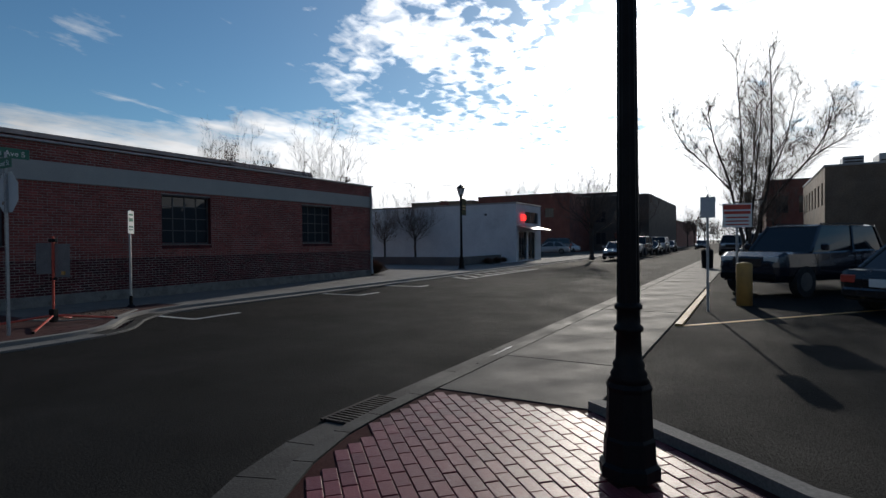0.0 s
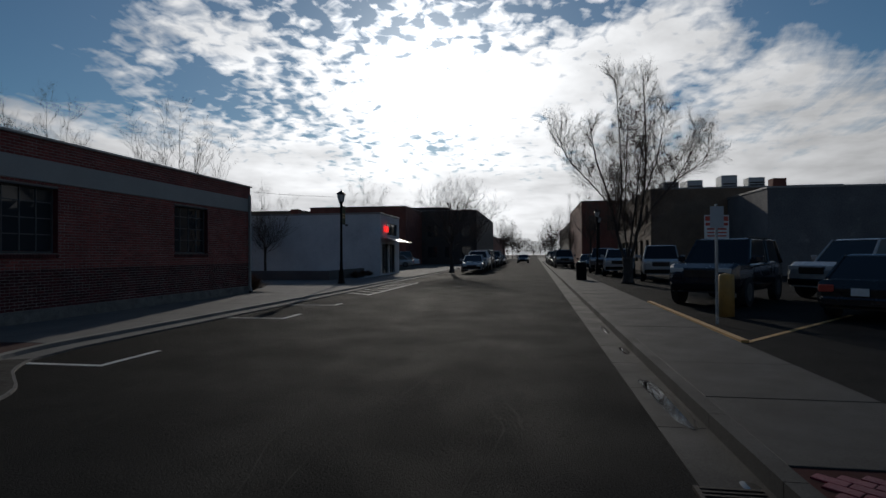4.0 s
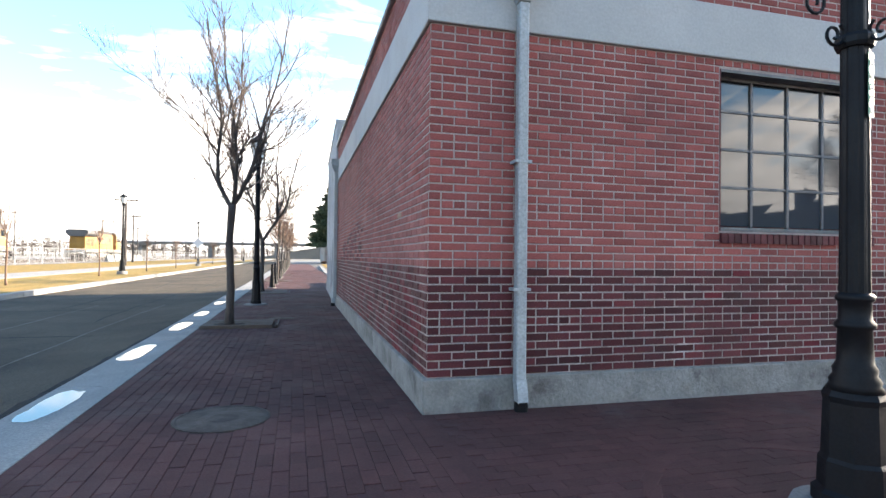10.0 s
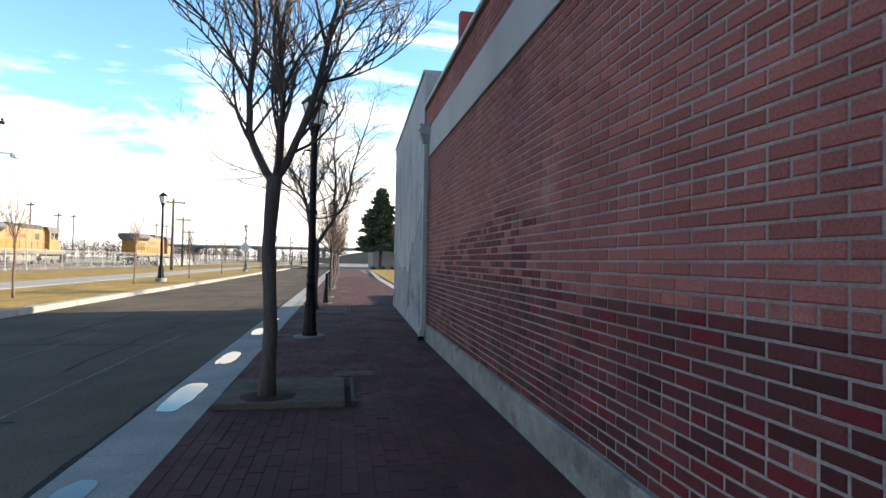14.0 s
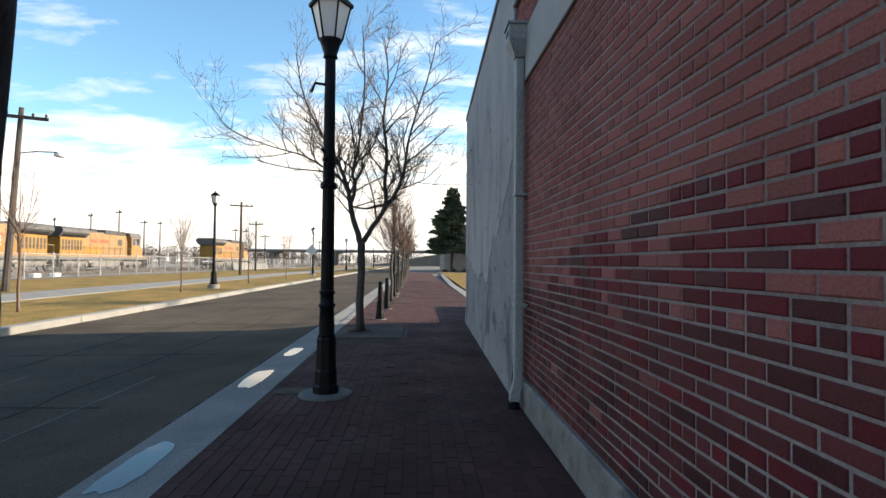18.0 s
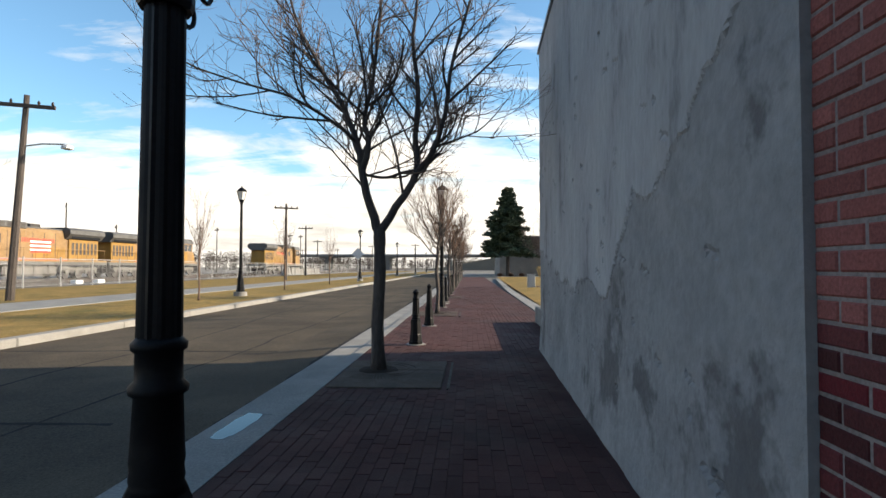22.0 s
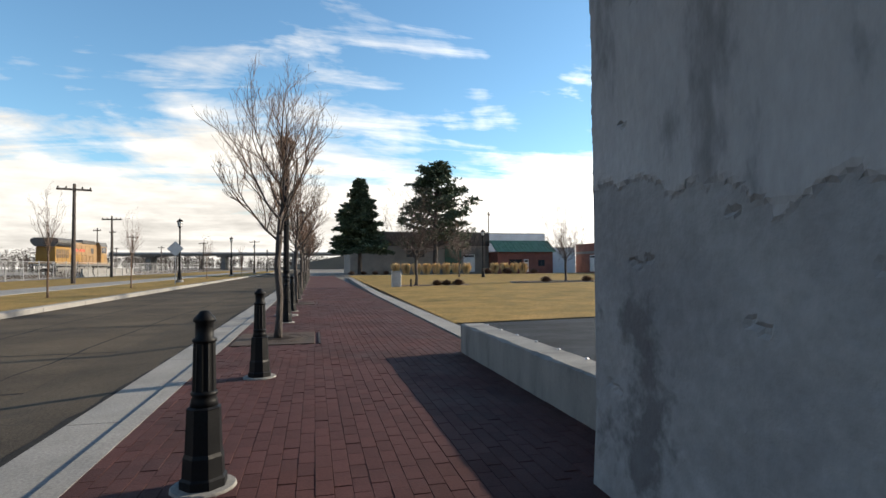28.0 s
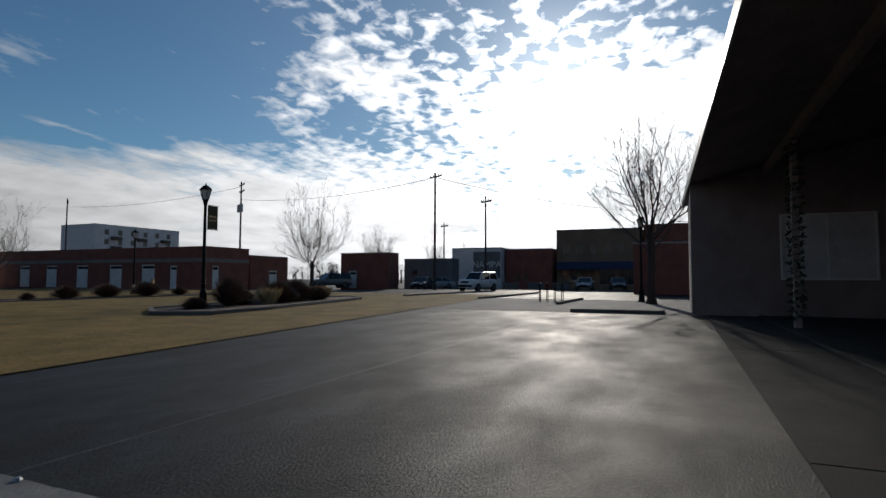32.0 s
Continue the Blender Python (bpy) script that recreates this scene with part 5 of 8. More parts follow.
def street_crown(seed, trunk, trunk_r, limbs, side=1.0, droop=0.0, dense=1.0, twig_r=0.0045, levels=3, size=1.0, thin=1.0):
    """A bare street tree: a trunk along given points, main limbs as (points, first radius, last radius), and curved side shoots on them."""
    rng = random.Random(seed)
    wood, fine = Shape(), Shape()
    path = [Vector(p) for p in trunk]
    smooth, radii = [], []
    for i in range(len(path) - 1):
        for q in range(4):
            smooth.append(path[i].lerp(path[i + 1], q / 4))
    smooth.append(path[-1])
    for i, p in enumerate(smooth):
        f = i / (len(smooth) - 1)
        radii.append(trunk_r * (1.45 - 3.2 * f if f < 0.125 else 1.05 - 0.12 * f) * rng.uniform(0.95, 1.06))
    radii[-2] *= 1.12
    radii[-1] *= 1.1
    wood.tube(smooth, radii, 14)

    def shoot(pts, r0, r1, level):
        """One limb or shoot with its side shoots."""
        n = len(pts) - 1
        rad = [max(0.0022, r0 + (r1 - r0) * i / n) for i in range(n + 1)]
        (wood if r0 > 0.016 else fine).tube(pts, rad, 8 if r0 > 0.03 else 5 if r0 > 0.012 else 3, caps=r0 > 0.02)
        if level >= levels:
            return
        long = sum((pts[i + 1] - pts[i]).length for i in range(n))
        count = int(dense * (long / size * (5.5, 6.5, 9.0, 9.0)[level]) + 1.5)
        for c in range(count):
            f = (0.16, 0.18, 0.12, 0.1)[level] + (1 - 0.16) * (c + rng.uniform(0, 0.9)) / count
            f = min(f, 0.99)
            i = min(int(f * n), n - 1)
            base, here = pts[i].lerp(pts[i + 1], f * n - i), (pts[i + 1] - pts[i]).normalized()
            out = here.orthogonal().normalized()
            out.rotate(Matrix.Rotation(rng.uniform(0, 2 * math.pi), 3, here))
            spread = rng.uniform(0.55, 1.1) * side
            go = (here * rng.uniform(0.7, 1.0) + out * spread + Vector((0, 0, 0.16))).normalized()
            length = (1.25, 0.62, 0.3, 0.2)[level] * rng.uniform(0.45, 1.2) * (1.15 - 0.55 * f) * (0.6 + 0.4 * side) * size
            steps = (6, 5, 3, 3)[level]
            q, line = base.copy(), [base.copy()]
            curl = Vector((rng.uniform(-0.2, 0.2), rng.uniform(-0.2, 0.2), 0.15 - droop + rng.uniform(-0.08, 0.1)))
            for k in range(steps):
                go = (go + curl * (0.9, 0.9, 0.8, 0.8)[level] + Vector((rng.uniform(-1, 1), rng.uniform(-1, 1), rng.uniform(-1, 1))) * 0.1).normalized()
                q = q + go * length / steps
                line.append(q.copy())
            here_r = rad[i]
            first = min(here_r * 0.72, (0.017 * size * thin, 0.0075 * size * thin, twig_r, twig_r * 0.8)[level] * rng.uniform(0.75, 1.25))
            shoot(line, first, max(0.0022, first * 0.4), level + 1)

    for points, r0, r1 in limbs:
        pts = [Vector(p) for p in points]
        line = []
        for i in range(len(pts) - 1):
            before, after = pts[max(i - 1, 0)], pts[min(i + 2, len(pts) - 1)]
            for k in range(3):
                u = k / 3
                p = 0.5 * (2 * pts[i] + (pts[i + 1] - before) * u + (2 * before - 5 * pts[i] + 4 * pts[i + 1] - after) * u * u + (3 * pts[i] - before - 3 * pts[i + 1] + after) * u ** 3)
                line.append(p + Vector((rng.uniform(-1, 1), rng.uniform(-1, 1), 0)) * (0.012 if i or k else 0))
        line.append(pts[-1])
        shoot(line, r0 * thin, r1 * thin, 0)
    return wood, fine


ROWTREES = "street trees along the pavement"
BARE = "leafless street tree with grey bark in a paved tree pit"
first_tree = street_crown(3, [(0, 0, 0), (0.02, 0, 0.7), (-0.02, 0.02, 1.5), (0.02, 0, 2.18)], 0.068, [
    ([(0.02, 0, 2.12), (-0.2, 0.05, 2.5), (-0.24, 0.1, 3.0), (-0.22, 0.15, 3.8), (-0.36, 0.2, 4.7), (-0.5, 0.25, 5.5)], 0.046, 0.008),
    ([(0.02, 0, 2.14), (0.06, 0.2, 2.7), (0.02, 0.3, 3.4), (0.12, 0.4, 4.3), (0.08, 0.5, 5.6)], 0.036, 0.008),
    ([(0.02, 0, 2.15), (0.22, -0.05, 2.5), (0.42, -0.1, 3.1), (0.55, -0.1, 3.7), (0.8, -0.15, 4.6), (0.95, -0.2, 5.6)], 0.046, 0.008),
    ([(0.02, 0, 2.14), (0.1, -0.2, 2.7), (0.08, -0.4, 3.5), (-0.06, -0.5, 4.4), (-0.1, -0.6, 5.3)], 0.034, 0.007),
    ([(-0.24, 0.1, 3.0), (-0.5, 0.0, 3.5), (-0.95, -0.15, 3.9), (-1.7, -0.3, 4.35)], 0.02, 0.004),
    ([(0.42, -0.1, 3.1), (0.75, 0.1, 3.3), (1.15, 0.2, 3.7), (1.5, 0.25, 4.3)], 0.018, 0.004)], side=0.85, droop=0.02, dense=0.95)
tree("street_tree", pose(-2.18, 6.02, 0), BARE, ROWTREES, first_tree)
forked = street_crown(11, [(0, 0, 0), (-0.02, 0, 0.6), (0.01, 0, 1.3), (0.0, 0, 1.9)], 0.08, [
    ([(0, 0, 1.84), (-0.12, 0, 2.2), (-0.23, 0, 2.7), (-0.32, 0.05, 3.1), (-0.52, 0.15, 3.6), (-0.85, 0.2, 4.2), (-1.25, 0.25, 5.0), (-1.45, 0.3, 6.0)], 0.066, 0.01),
    ([(0, 0, 1.86), (0.22, 0, 2.2), (0.48, 0.02, 2.68), (0.46, 0.05, 3.2), (0.5, 0.1, 3.8), (0.42, 0.15, 4.6), (0.5, 0.2, 5.5), (0.4, 0.2, 6.4)], 0.06, 0.01),
    ([(0.48, 0.02, 2.66), (0.72, -0.1, 2.95), (0.86, -0.2, 3.4), (1.0, -0.25, 4.2), (1.3, -0.3, 5.2), (1.5, -0.3, 6.1)], 0.042, 0.009),
    ([(-0.2, 0, 2.66), (-0.1, -0.02, 2.62), (0.12, -0.03, 2.6), (0.3, -0.02, 2.66), (0.46, 0, 2.7)], 0.02, 0.022),
    ([(-0.23, 0, 2.7), (-0.13, -0.1, 3.0), (-0.17, -0.15, 3.4), (-0.05, -0.2, 4.0), (0.06, -0.3, 5.2), (0.0, -0.3, 6.4)], 0.045, 0.009),
    ([(-0.32, 0.05, 3.1), (-0.62, -0.15, 3.35), (-1.15, -0.3, 3.65), (-1.75, -0.4, 3.8), (-2.5, -0.5, 4.1), (-2.9, -0.5, 4.6)], 0.028, 0.005),
    ([(-0.3, 0.05, 2.95), (-0.5, 0.5, 3.3), (-0.7, 1.0, 3.7), (-0.8, 1.5, 4.4)], 0.026, 0.005),
    ([(0.75, -0.1, 3.0), (1.05, 0.1, 3.15), (1.4, 0.2, 3.35), (1.75, 0.25, 3.8)], 0.02, 0.004),
    ([(0.5, 0.05, 3.0), (0.6, 0.5, 3.3), (0.7, 1.0, 3.8), (0.8, 1.4, 4.6)], 0.024, 0.005),
    ([(-0.17, -0.15, 3.4), (-0.4, -0.6, 3.6), (-0.6, -1.1, 3.8), (-0.75, -1.6, 4.3)], 0.022, 0.005)], side=1.15, droop=0.05, dense=0.8)
tree("street_tree", pose(-2.2, 15.95, 0) @ Matrix.Diagonal((1, 1, 0.97, 1)), "leafless street tree whose trunk forks into two leaning limbs", ROWTREES, forked)


def young(seed):
    rng = random.Random(seed)
    limbs = [([(0, 0, 1.75), (0.06, 0, 2.3), (0.12, 0.02, 3.0), (0.05, 0.05, 3.6), (0.14, 0, 4.5)], 0.04, 0.007)]
    for k in range(9):
        a = 2.9 + k * 2.4 + rng.uniform(-0.3, 0.3)
        out, z = rng.uniform(0.65, 1.0) * (1 - 0.04 * k), 1.72 + 0.13 * k
        x, y = math.cos(a), math.sin(a)
        high = z + rng.uniform(1.0, 1.6)
        limbs.append(([(0.05, 0, z), (0.3 * out * x, 0.3 * out * y, z + 0.22), (0.7 * out * x, 0.7 * out * y, z + 0.62), (0.95 * out * x, 0.95 * out * y, (z + high) / 2 + 0.25), (out * 1.05 * x, out * 1.05 * y, high)], 0.027 if k < 5 else 0.02, 0.004))
    return street_crown(seed, [(0, 0, 0), (0.04, 0, 0.7), (-0.02, 0, 1.3), (0.03, 0, 1.85)], 0.062, limbs, side=0.75, dense=0.78, twig_r=0.0045, levels=3)


small = tree("street_tree", pose(-1.95, 24.6, 0) @ Matrix.Diagonal((0.86, 1.1, 0.93, 1)), "young leafless street tree with pale bark and rusty upright twigs", ROWTREES, young(21), (None, M_TWIG_RUST))
for k, y in enumerate((33.4, 42.0, 50.6, 59.2, 67.8, 76.0)):
    copy_thing(small, pose(-1.95, y, 0, 0, 0, 77 * k + 40))
big = tree("shade_tree", pose(27.2, -15.75, 0.03), "tall spreading leafless shade tree with several leaning trunks", "",
           street_crown(33, [(0, 0, 0), (0, 0, 0.5), (0.0, 0, 1.0), (0, 0, 1.4)], 0.27, [
               ([(0, 0.1, 1.0), (0.1, 0.5, 2.6), (0.2, 0.9, 4.6), (0.2, 1.6, 6.8), (0.2, 1.9, 8.6)], 0.18, 0.03),
               ([(0, -0.1, 1.1), (-0.1, -0.5, 2.8), (0.1, -0.9, 5.0), (0.0, -1.0, 8.0), (0.1, -0.9, 11.2)], 0.18, 0.03),
               ([(-0.1, -0.5, 2.8), (0.1, -1.4, 4.2), (0.2, -2.4, 5.4), (0.3, -3.2, 6.7), (0.4, -3.6, 8.2)], 0.12, 0.02),
               ([(0.1, 0.5, 2.6), (-0.1, 0.3, 5.0), (-0.2, 0.4, 8.0), (-0.2, 0.6, 11.0)], 0.11, 0.02),
               ([(0.15, 0.8, 4.2), (0.1, 2.0, 5.6), (0.0, 3.2, 7.0), (0, 3.8, 8.6)], 0.08, 0.02),
               ([(0, 0, 1.3), (1.0, 0, 3.4), (1.6, -0.2, 6.0), (2.2, -0.4, 9.5)], 0.11, 0.02),
               ([(0, 0, 1.3), (-0.9, -0.2, 3.6), (-1.6, -0.4, 6.2), (-2.2, -0.6, 9.2)], 0.11, 0.02),
               ([(0.1, -0.9, 4.8), (0.4, -1.6, 6.6), (0.5, -2.2, 9.6)], 0.08, 0.02),
               ([(0.2, -2.4, 5.4), (0.2, -3.0, 5.9), (0.2, -3.9, 6.5), (0.3, -4.5, 7.4)], 0.06, 0.015)], side=1.1, droop=0.06, dense=1.5, twig_r=0.0065, size=1.5, thin=0.55))
big.scale = (0.9, 0.9, 0.9)


def round_crown(seed, radius, top, fork=1.4):
    """A small lawn tree with a rounded crown of upright limbs."""
    rng = random.Random(seed)
    limbs = []
    for k in range(10):
        a = k * 2.4
        out = radius * (0.2 if k < 2 else rng.uniform(0.55, 1.1))
        high = top * (1.0 if k < 2 else 1.0 - 0.42 * (out / radius) ** 2 * rng.uniform(0.5, 1.0))
        z = fork - 0.1 + 0.06 * k
        limbs.append(([(0, 0, z), (0.4 * out * math.cos(a), 0.4 * out * math.sin(a), z + 0.5), (0.85 * out * math.cos(a), 0.85 * out * math.sin(a), (z + high) / 2 - 0.1), (out * math.cos(a), out * math.sin(a), high)], 0.034, 0.007))
    return street_crown(seed, [(0, 0, 0), (0.03, 0, 0.5), (0, 0.02, 1.0), (0, 0, fork + 0.5)], 0.085, limbs, side=1.0, dense=0.72, twig_r=0.005, size=1.2, thin=0.62)


mid = tree("lawn_tree", pose(4.4, 46.5, 0.02), "small rounded leafless tree on the lawn", "lawn trees", round_crown(45, 1.9, 5.2))
for x, y, turn, f in ((15.3, 49.5, 60, 0.95), (27, 39.3, 130, 1.2), (13.0, 69, 200, 1.0), (62, 55, 10, 1.3), (36.0, 7.9, 33, 1.12), (35.8, 10.8, 250, 1.0)):
    copy_thing(mid, pose(x, y, 0.0, 0, 0, turn) @ Matrix.Diagonal((f, f, f, 1))).scale = (f, f, f)


def yard_crown(seed):
    """A tall thin-limbed tree with an open crown."""
    rng = random.Random(seed)
    limbs = []
    for k in range(8):
        a, out = k * 2.4, rng.uniform(1.4, 3.0) if k else 0.3
        high, z = 11.0 - 0.9 * out * rng.uniform(0.6, 1.2), 2.0 + 0.25 * k
        limbs.append(([(0, 0, z), (0.3 * out * math.cos(a), 0.3 * out * math.sin(a), z + 1.4), (0.75 * out * math.cos(a), 0.75 * out * math.sin(a), (z + high) / 2 + 0.3), (out * math.cos(a), out * math.sin(a), high)], 0.052, 0.009))
    return street_crown(seed, [(0, 0, 0), (0.05, 0, 1.2), (0, 0.05, 2.4), (0, 0, 3.9)], 0.11, limbs, side=0.95, dense=0.9, twig_r=0.007, size=1.7, thin=0.6)


yard = tree("yard_tree", pose(24.0, 6.4, 0), "tall leafless tree with thin open limbs behind a wall", "yard trees", yard_crown(71))
yard.scale = (0.8, 0.8, 0.8)
for x, y, turn, f in ((21.0, 11.2, 310, 0.8), (60, 8, 150, 0.9), (75, -3, 220, 0.9), (68, -18, 30, 0.9), (90, -17, 70, 0.8), (105, -16, 170, 0.9), (80, 66, 40, 0.9), (86, 58, 140, 0.8), (112, 62, 80, 0.9), (128, -4, 30, 0.9), (140, -15.5, 60, 0.9), (150, -3.5, 110, 1.0), (165, -15.5, 200, 0.9), (180, -4, 250, 1.0), (200, -15, 20, 1.0), (225, -4, 90, 1.0)):
    copy_thing(yard, pose(x, y, 0.0, 0, 0, turn) @ Matrix.Diagonal((f, f, f, 1))).scale = (f, f, f)
def spread_crown(seed, radius, top, fork):
    """A broad street tree whose limbs arch out into a wide dome."""
    rng = random.Random(seed)
    limbs = []
    for k in range(13):
        a, u = k * 2.4, 0.15 if k < 1 else rng.uniform(0.4, 1.0)
        out, high, z = radius * u * 0.82, top * (0.95 - 0.36 * u * u) - 0.4, fork - 0.2 + 0.09 * k
        c, d, rise = math.cos(a), math.sin(a), high - z
        limbs.append(([(0, 0, z), (0.34 * out * c, 0.34 * out * d, z + 0.3 * rise), (0.72 * out * c + 0.2 * d, 0.72 * out * d - 0.2 * c, z + 0.64 * rise), (out * c, out * d, high)], 0.07, 0.012))
    return street_crown(seed, [(0, 0, 0), (0.04, 0, 0.7), (0, 0.04, 1.4), (0, 0, fork + 0.5)], 0.17, limbs, side=1.2, droop=0.05, dense=0.72, twig_r=0.006, size=1.6, thin=0.6)


broad = tree("street_tree", pose(42.5, -4.7, 0), "broad leafless street tree with a wide dome of fine twigs", "broad street trees", spread_crown(83, 4.7, 8.0, 2.0))
near_canopy = copy_thing(broad, pose(29.0, 20.0, 0, 0, 0, 140))
near_canopy.scale = (1.12, 1.12, 1.3)
sap = tree("sapling", pose(-11.5, 29.6, 0.04), "thin young tree with a pale trunk in the verge", "verge saplings",
           street_crown(60, [(0, 0, 0), (0.02, 0, 0.6), (-0.01, 0, 1.2), (0, 0, 1.7)], 0.034, [([(0, 0, 1.5), (0.05 * math.cos(k * 2.4), 0.05 * math.sin(k * 2.4), 2.0), ((0.16 + 0.05 * k) * math.cos(k * 2.4), (0.16 + 0.05 * k) * math.sin(k * 2.4), 2.8), ((0.2 + 0.08 * k) * math.cos(k * 2.4), (0.2 + 0.08 * k) * math.sin(k * 2.4), 4.1 - 0.2 * k)], 0.017, 0.004) for k in range(6)], side=0.7, dense=0.38, twig_r=0.004, size=0.8), (M_TWIG_RUST, M_TWIG))
for y in (19.6, 39.5, 49.5, 72, 98):
    copy_thing(sap, pose(-11.5, y, 0.04, 0, 0, y * 31))

# ---- conifers, shrubs and grasses ----
def needles(shape, at, size, rng, n=7, flat=1.0):
    """A ragged clump of needle sprays."""
    for k in range(n):
        w = Vector((rng.uniform(-1, 1), rng.uniform(-1, 1), rng.uniform(-0.5, 0.7) * flat)).normalized()
        side = w.orthogonal().normalized()
        side.rotate(Matrix.Rotation(rng.uniform(0, 6.28), 3, w))
        l, b = size * rng.uniform(0.6, 1.25), size * rng.uniform(0.16, 0.3)
        p = at + w * size * 0.15
        shape.add([p - side * b, p + w * l * 0.55 - side * b * 0.9 + Vector((0, 0, -0.1 * l)), p + w * l, p + w * l * 0.5 + side * b, p + side * b * 0.6],
                  [(0, 1, 2, 3, 4)])


def spruce(m):
    rng = random.Random(5)
    t = thing("spruce", "tall dark blue-green spruce with drooping whorled branches", "tree", m=m)
    part("trunk", Shape().tube([(0, 0, 0), (0.05, 0, 6), (0, 0, 13.6)], [0.32, 0.2, 0.03], 10), M_BARK, t)
    crown, limbs = Shape(), Shape()
    z = 4.2
    while z < 13.5:
        reach = 4.7 * (1 - (z - 4.2) / 9.9) ** 0.85 + 0.2
        first, count = rng.uniform(0, 6.28), 8
        for k in range(count):
            a, r = first + 6.28 * k / count + rng.uniform(-0.35, 0.35), reach * rng.uniform(0.5, 1.15)
            w = Vector((math.cos(a), math.sin(a), 0))
            pts = [Vector((0, 0, z)), w * r * 0.5 + Vector((0, 0, z - 0.16 * r)), w * r + Vector((0, 0, z - 0.2 * r))]
            limbs.tube(pts, [0.05, 0.03, 0.01], 4)
            across = Vector((-w.y, w.x, 0))
            n = int(r * 6) + 2
            for q in range(n):
                f = 0.1 + 0.9 * q / (n - 1)
                p = pts[0].lerp(pts[1], f * 2) if f < 0.5 else pts[1].lerp(pts[2], f * 2 - 1)
                wide = 0.2 * r * (1.15 - f) + 0.12
                for sd in (-1, 0, 1):
                    needles(crown, p + across * sd * wide * rng.uniform(0.6, 1.1) + Vector((0, 0, rng.uniform(-0.42, 0.05))), 0.46, rng, 6, 0.6)
        z += 0.62
    part("crown", crown, M_NEEDLE, t)
    part("limbs", limbs, M_BARK, t)
    return t


def pine(m):
    rng = random.Random(8)
    t = thing("pine", "broad dark green pine with an irregular layered crown", "tree", m=m)
    trunk, crown = Shape(), Shape()
    trunk.tube([(0, 0, 0), (0.2, 0, 5), (0.5, 0.1, 10), (0.4, 0, 15)], [0.42, 0.33, 0.22, 0.05], 10)
    for k in range(64):
        z = 4.2 + 12.0 * k / 64
        a = k * 2.4 + rng.uniform(-0.5, 0.5)
        lobe = 0.72 + 0.5 * noise.noise((math.cos(a) * 1.3, math.sin(a) * 1.3, z * 0.32))
        r = rng.uniform(0.7, 1.0) * lobe * (7.9 if z < 10.0 else 7.9 * (17.6 - z) / 7.6 + 0.5)
        w = Vector((math.cos(a) * r, math.sin(a) * r, rng.uniform(0.3, 1.6)))
        start = Vector((0.35, 0.05, z - 0.6))
        trunk.tube([start, start + w * 0.5 + Vector((0, 0, 0.25)), start + w], [0.11, 0.07, 0.02], 5)
        for c in range(5):
            f = 0.5 + 0.52 * c / 4
            p = start + w * f + Vector((rng.uniform(-0.7, 0.7), rng.uniform(-0.7, 0.7), rng.uniform(0.0, 0.5)))
            for b in range(11):
                needles(crown, p + Vector((rng.gauss(0, 0.42), rng.gauss(0, 0.42), rng.gauss(0, 0.2))), 0.42, rng, 6)
    part("trunk", trunk, M_BARK, t)
    part("crown", crown, M_NEEDLE, t)
    return t


spruce(pose(4.9, 93.5, 0))
pine(pose(16.4, 96.0, 0) @ pose(0, 0, 0, 0, 0, 40))


def tuft(seed, name, label, category, group, m, h, w, mat, n=90, upright=True):
    """Clump of blades: arching grass, or a rounded bush of fine branched stems."""
    rng = random.Random(seed)
    s = Shape()
    for k in range(n):
        a = rng.uniform(0, 6.28)
        if upright:
            r, z = rng.uniform(0, w), h * rng.uniform(0.6, 1.0)
            x, y = math.cos(a) * r * 0.5, math.sin(a) * r * 0.5
            bend = rng.uniform(0.1, 0.62) * w * (0.6 + 0.4 * rng.random())
            z *= 1.0 - 0.35 * (bend / (0.62 * w)) ** 2
            ex, ey = x + math.cos(a) * bend, y + math.sin(a) * bend
            c, d = math.cos(a + 1.57) * 0.014, math.sin(a + 1.57) * 0.014
            s.add([(x - c, y - d, 0), (x + c, y + d, 0), (x + (ex - x) * 0.3 + c * 1.5, y + (ey - y) * 0.3 + d * 1.5, z * 0.7), (ex, ey, z), (x + (ex - x) * 0.3 - c * 1.5, y + (ey - y) * 0.3 - d * 1.5, z * 0.7)], [(0, 1, 2, 3, 4)])
        else:
            up = rng.uniform(0.1, 1.45)
            reach = rng.uniform(0.75, 1.08)
            tip = Vector((math.cos(a) * math.cos(up) * w * reach, math.sin(a) * math.cos(up) * w * reach, 0.12 * h + math.sin(up) * h * 0.88 * reach))
            root = Vector((tip.x * 0.15, tip.y * 0.15, 0.02))
            p = root.lerp(tip, rng.uniform(0.45, 0.75)) + Vector((0, 0, 0.05))
            side = Vector((-math.sin(a), math.cos(a), 0)) * 0.008
            s.add([root - side, root + side, p + side, p - side], [(0, 1, 2, 3)])
            for q in range(4):
                e = p + (tip - p) * rng.uniform(0.7, 1.15) + Vector((rng.uniform(-1, 1), rng.uniform(-1, 1), rng.uniform(-0.6, 1))) * 0.13 * h
                s.add([p - side, p + side, e], [(0, 1, 2)])
    return solid(name, s, mat, label, category, group, m=m)


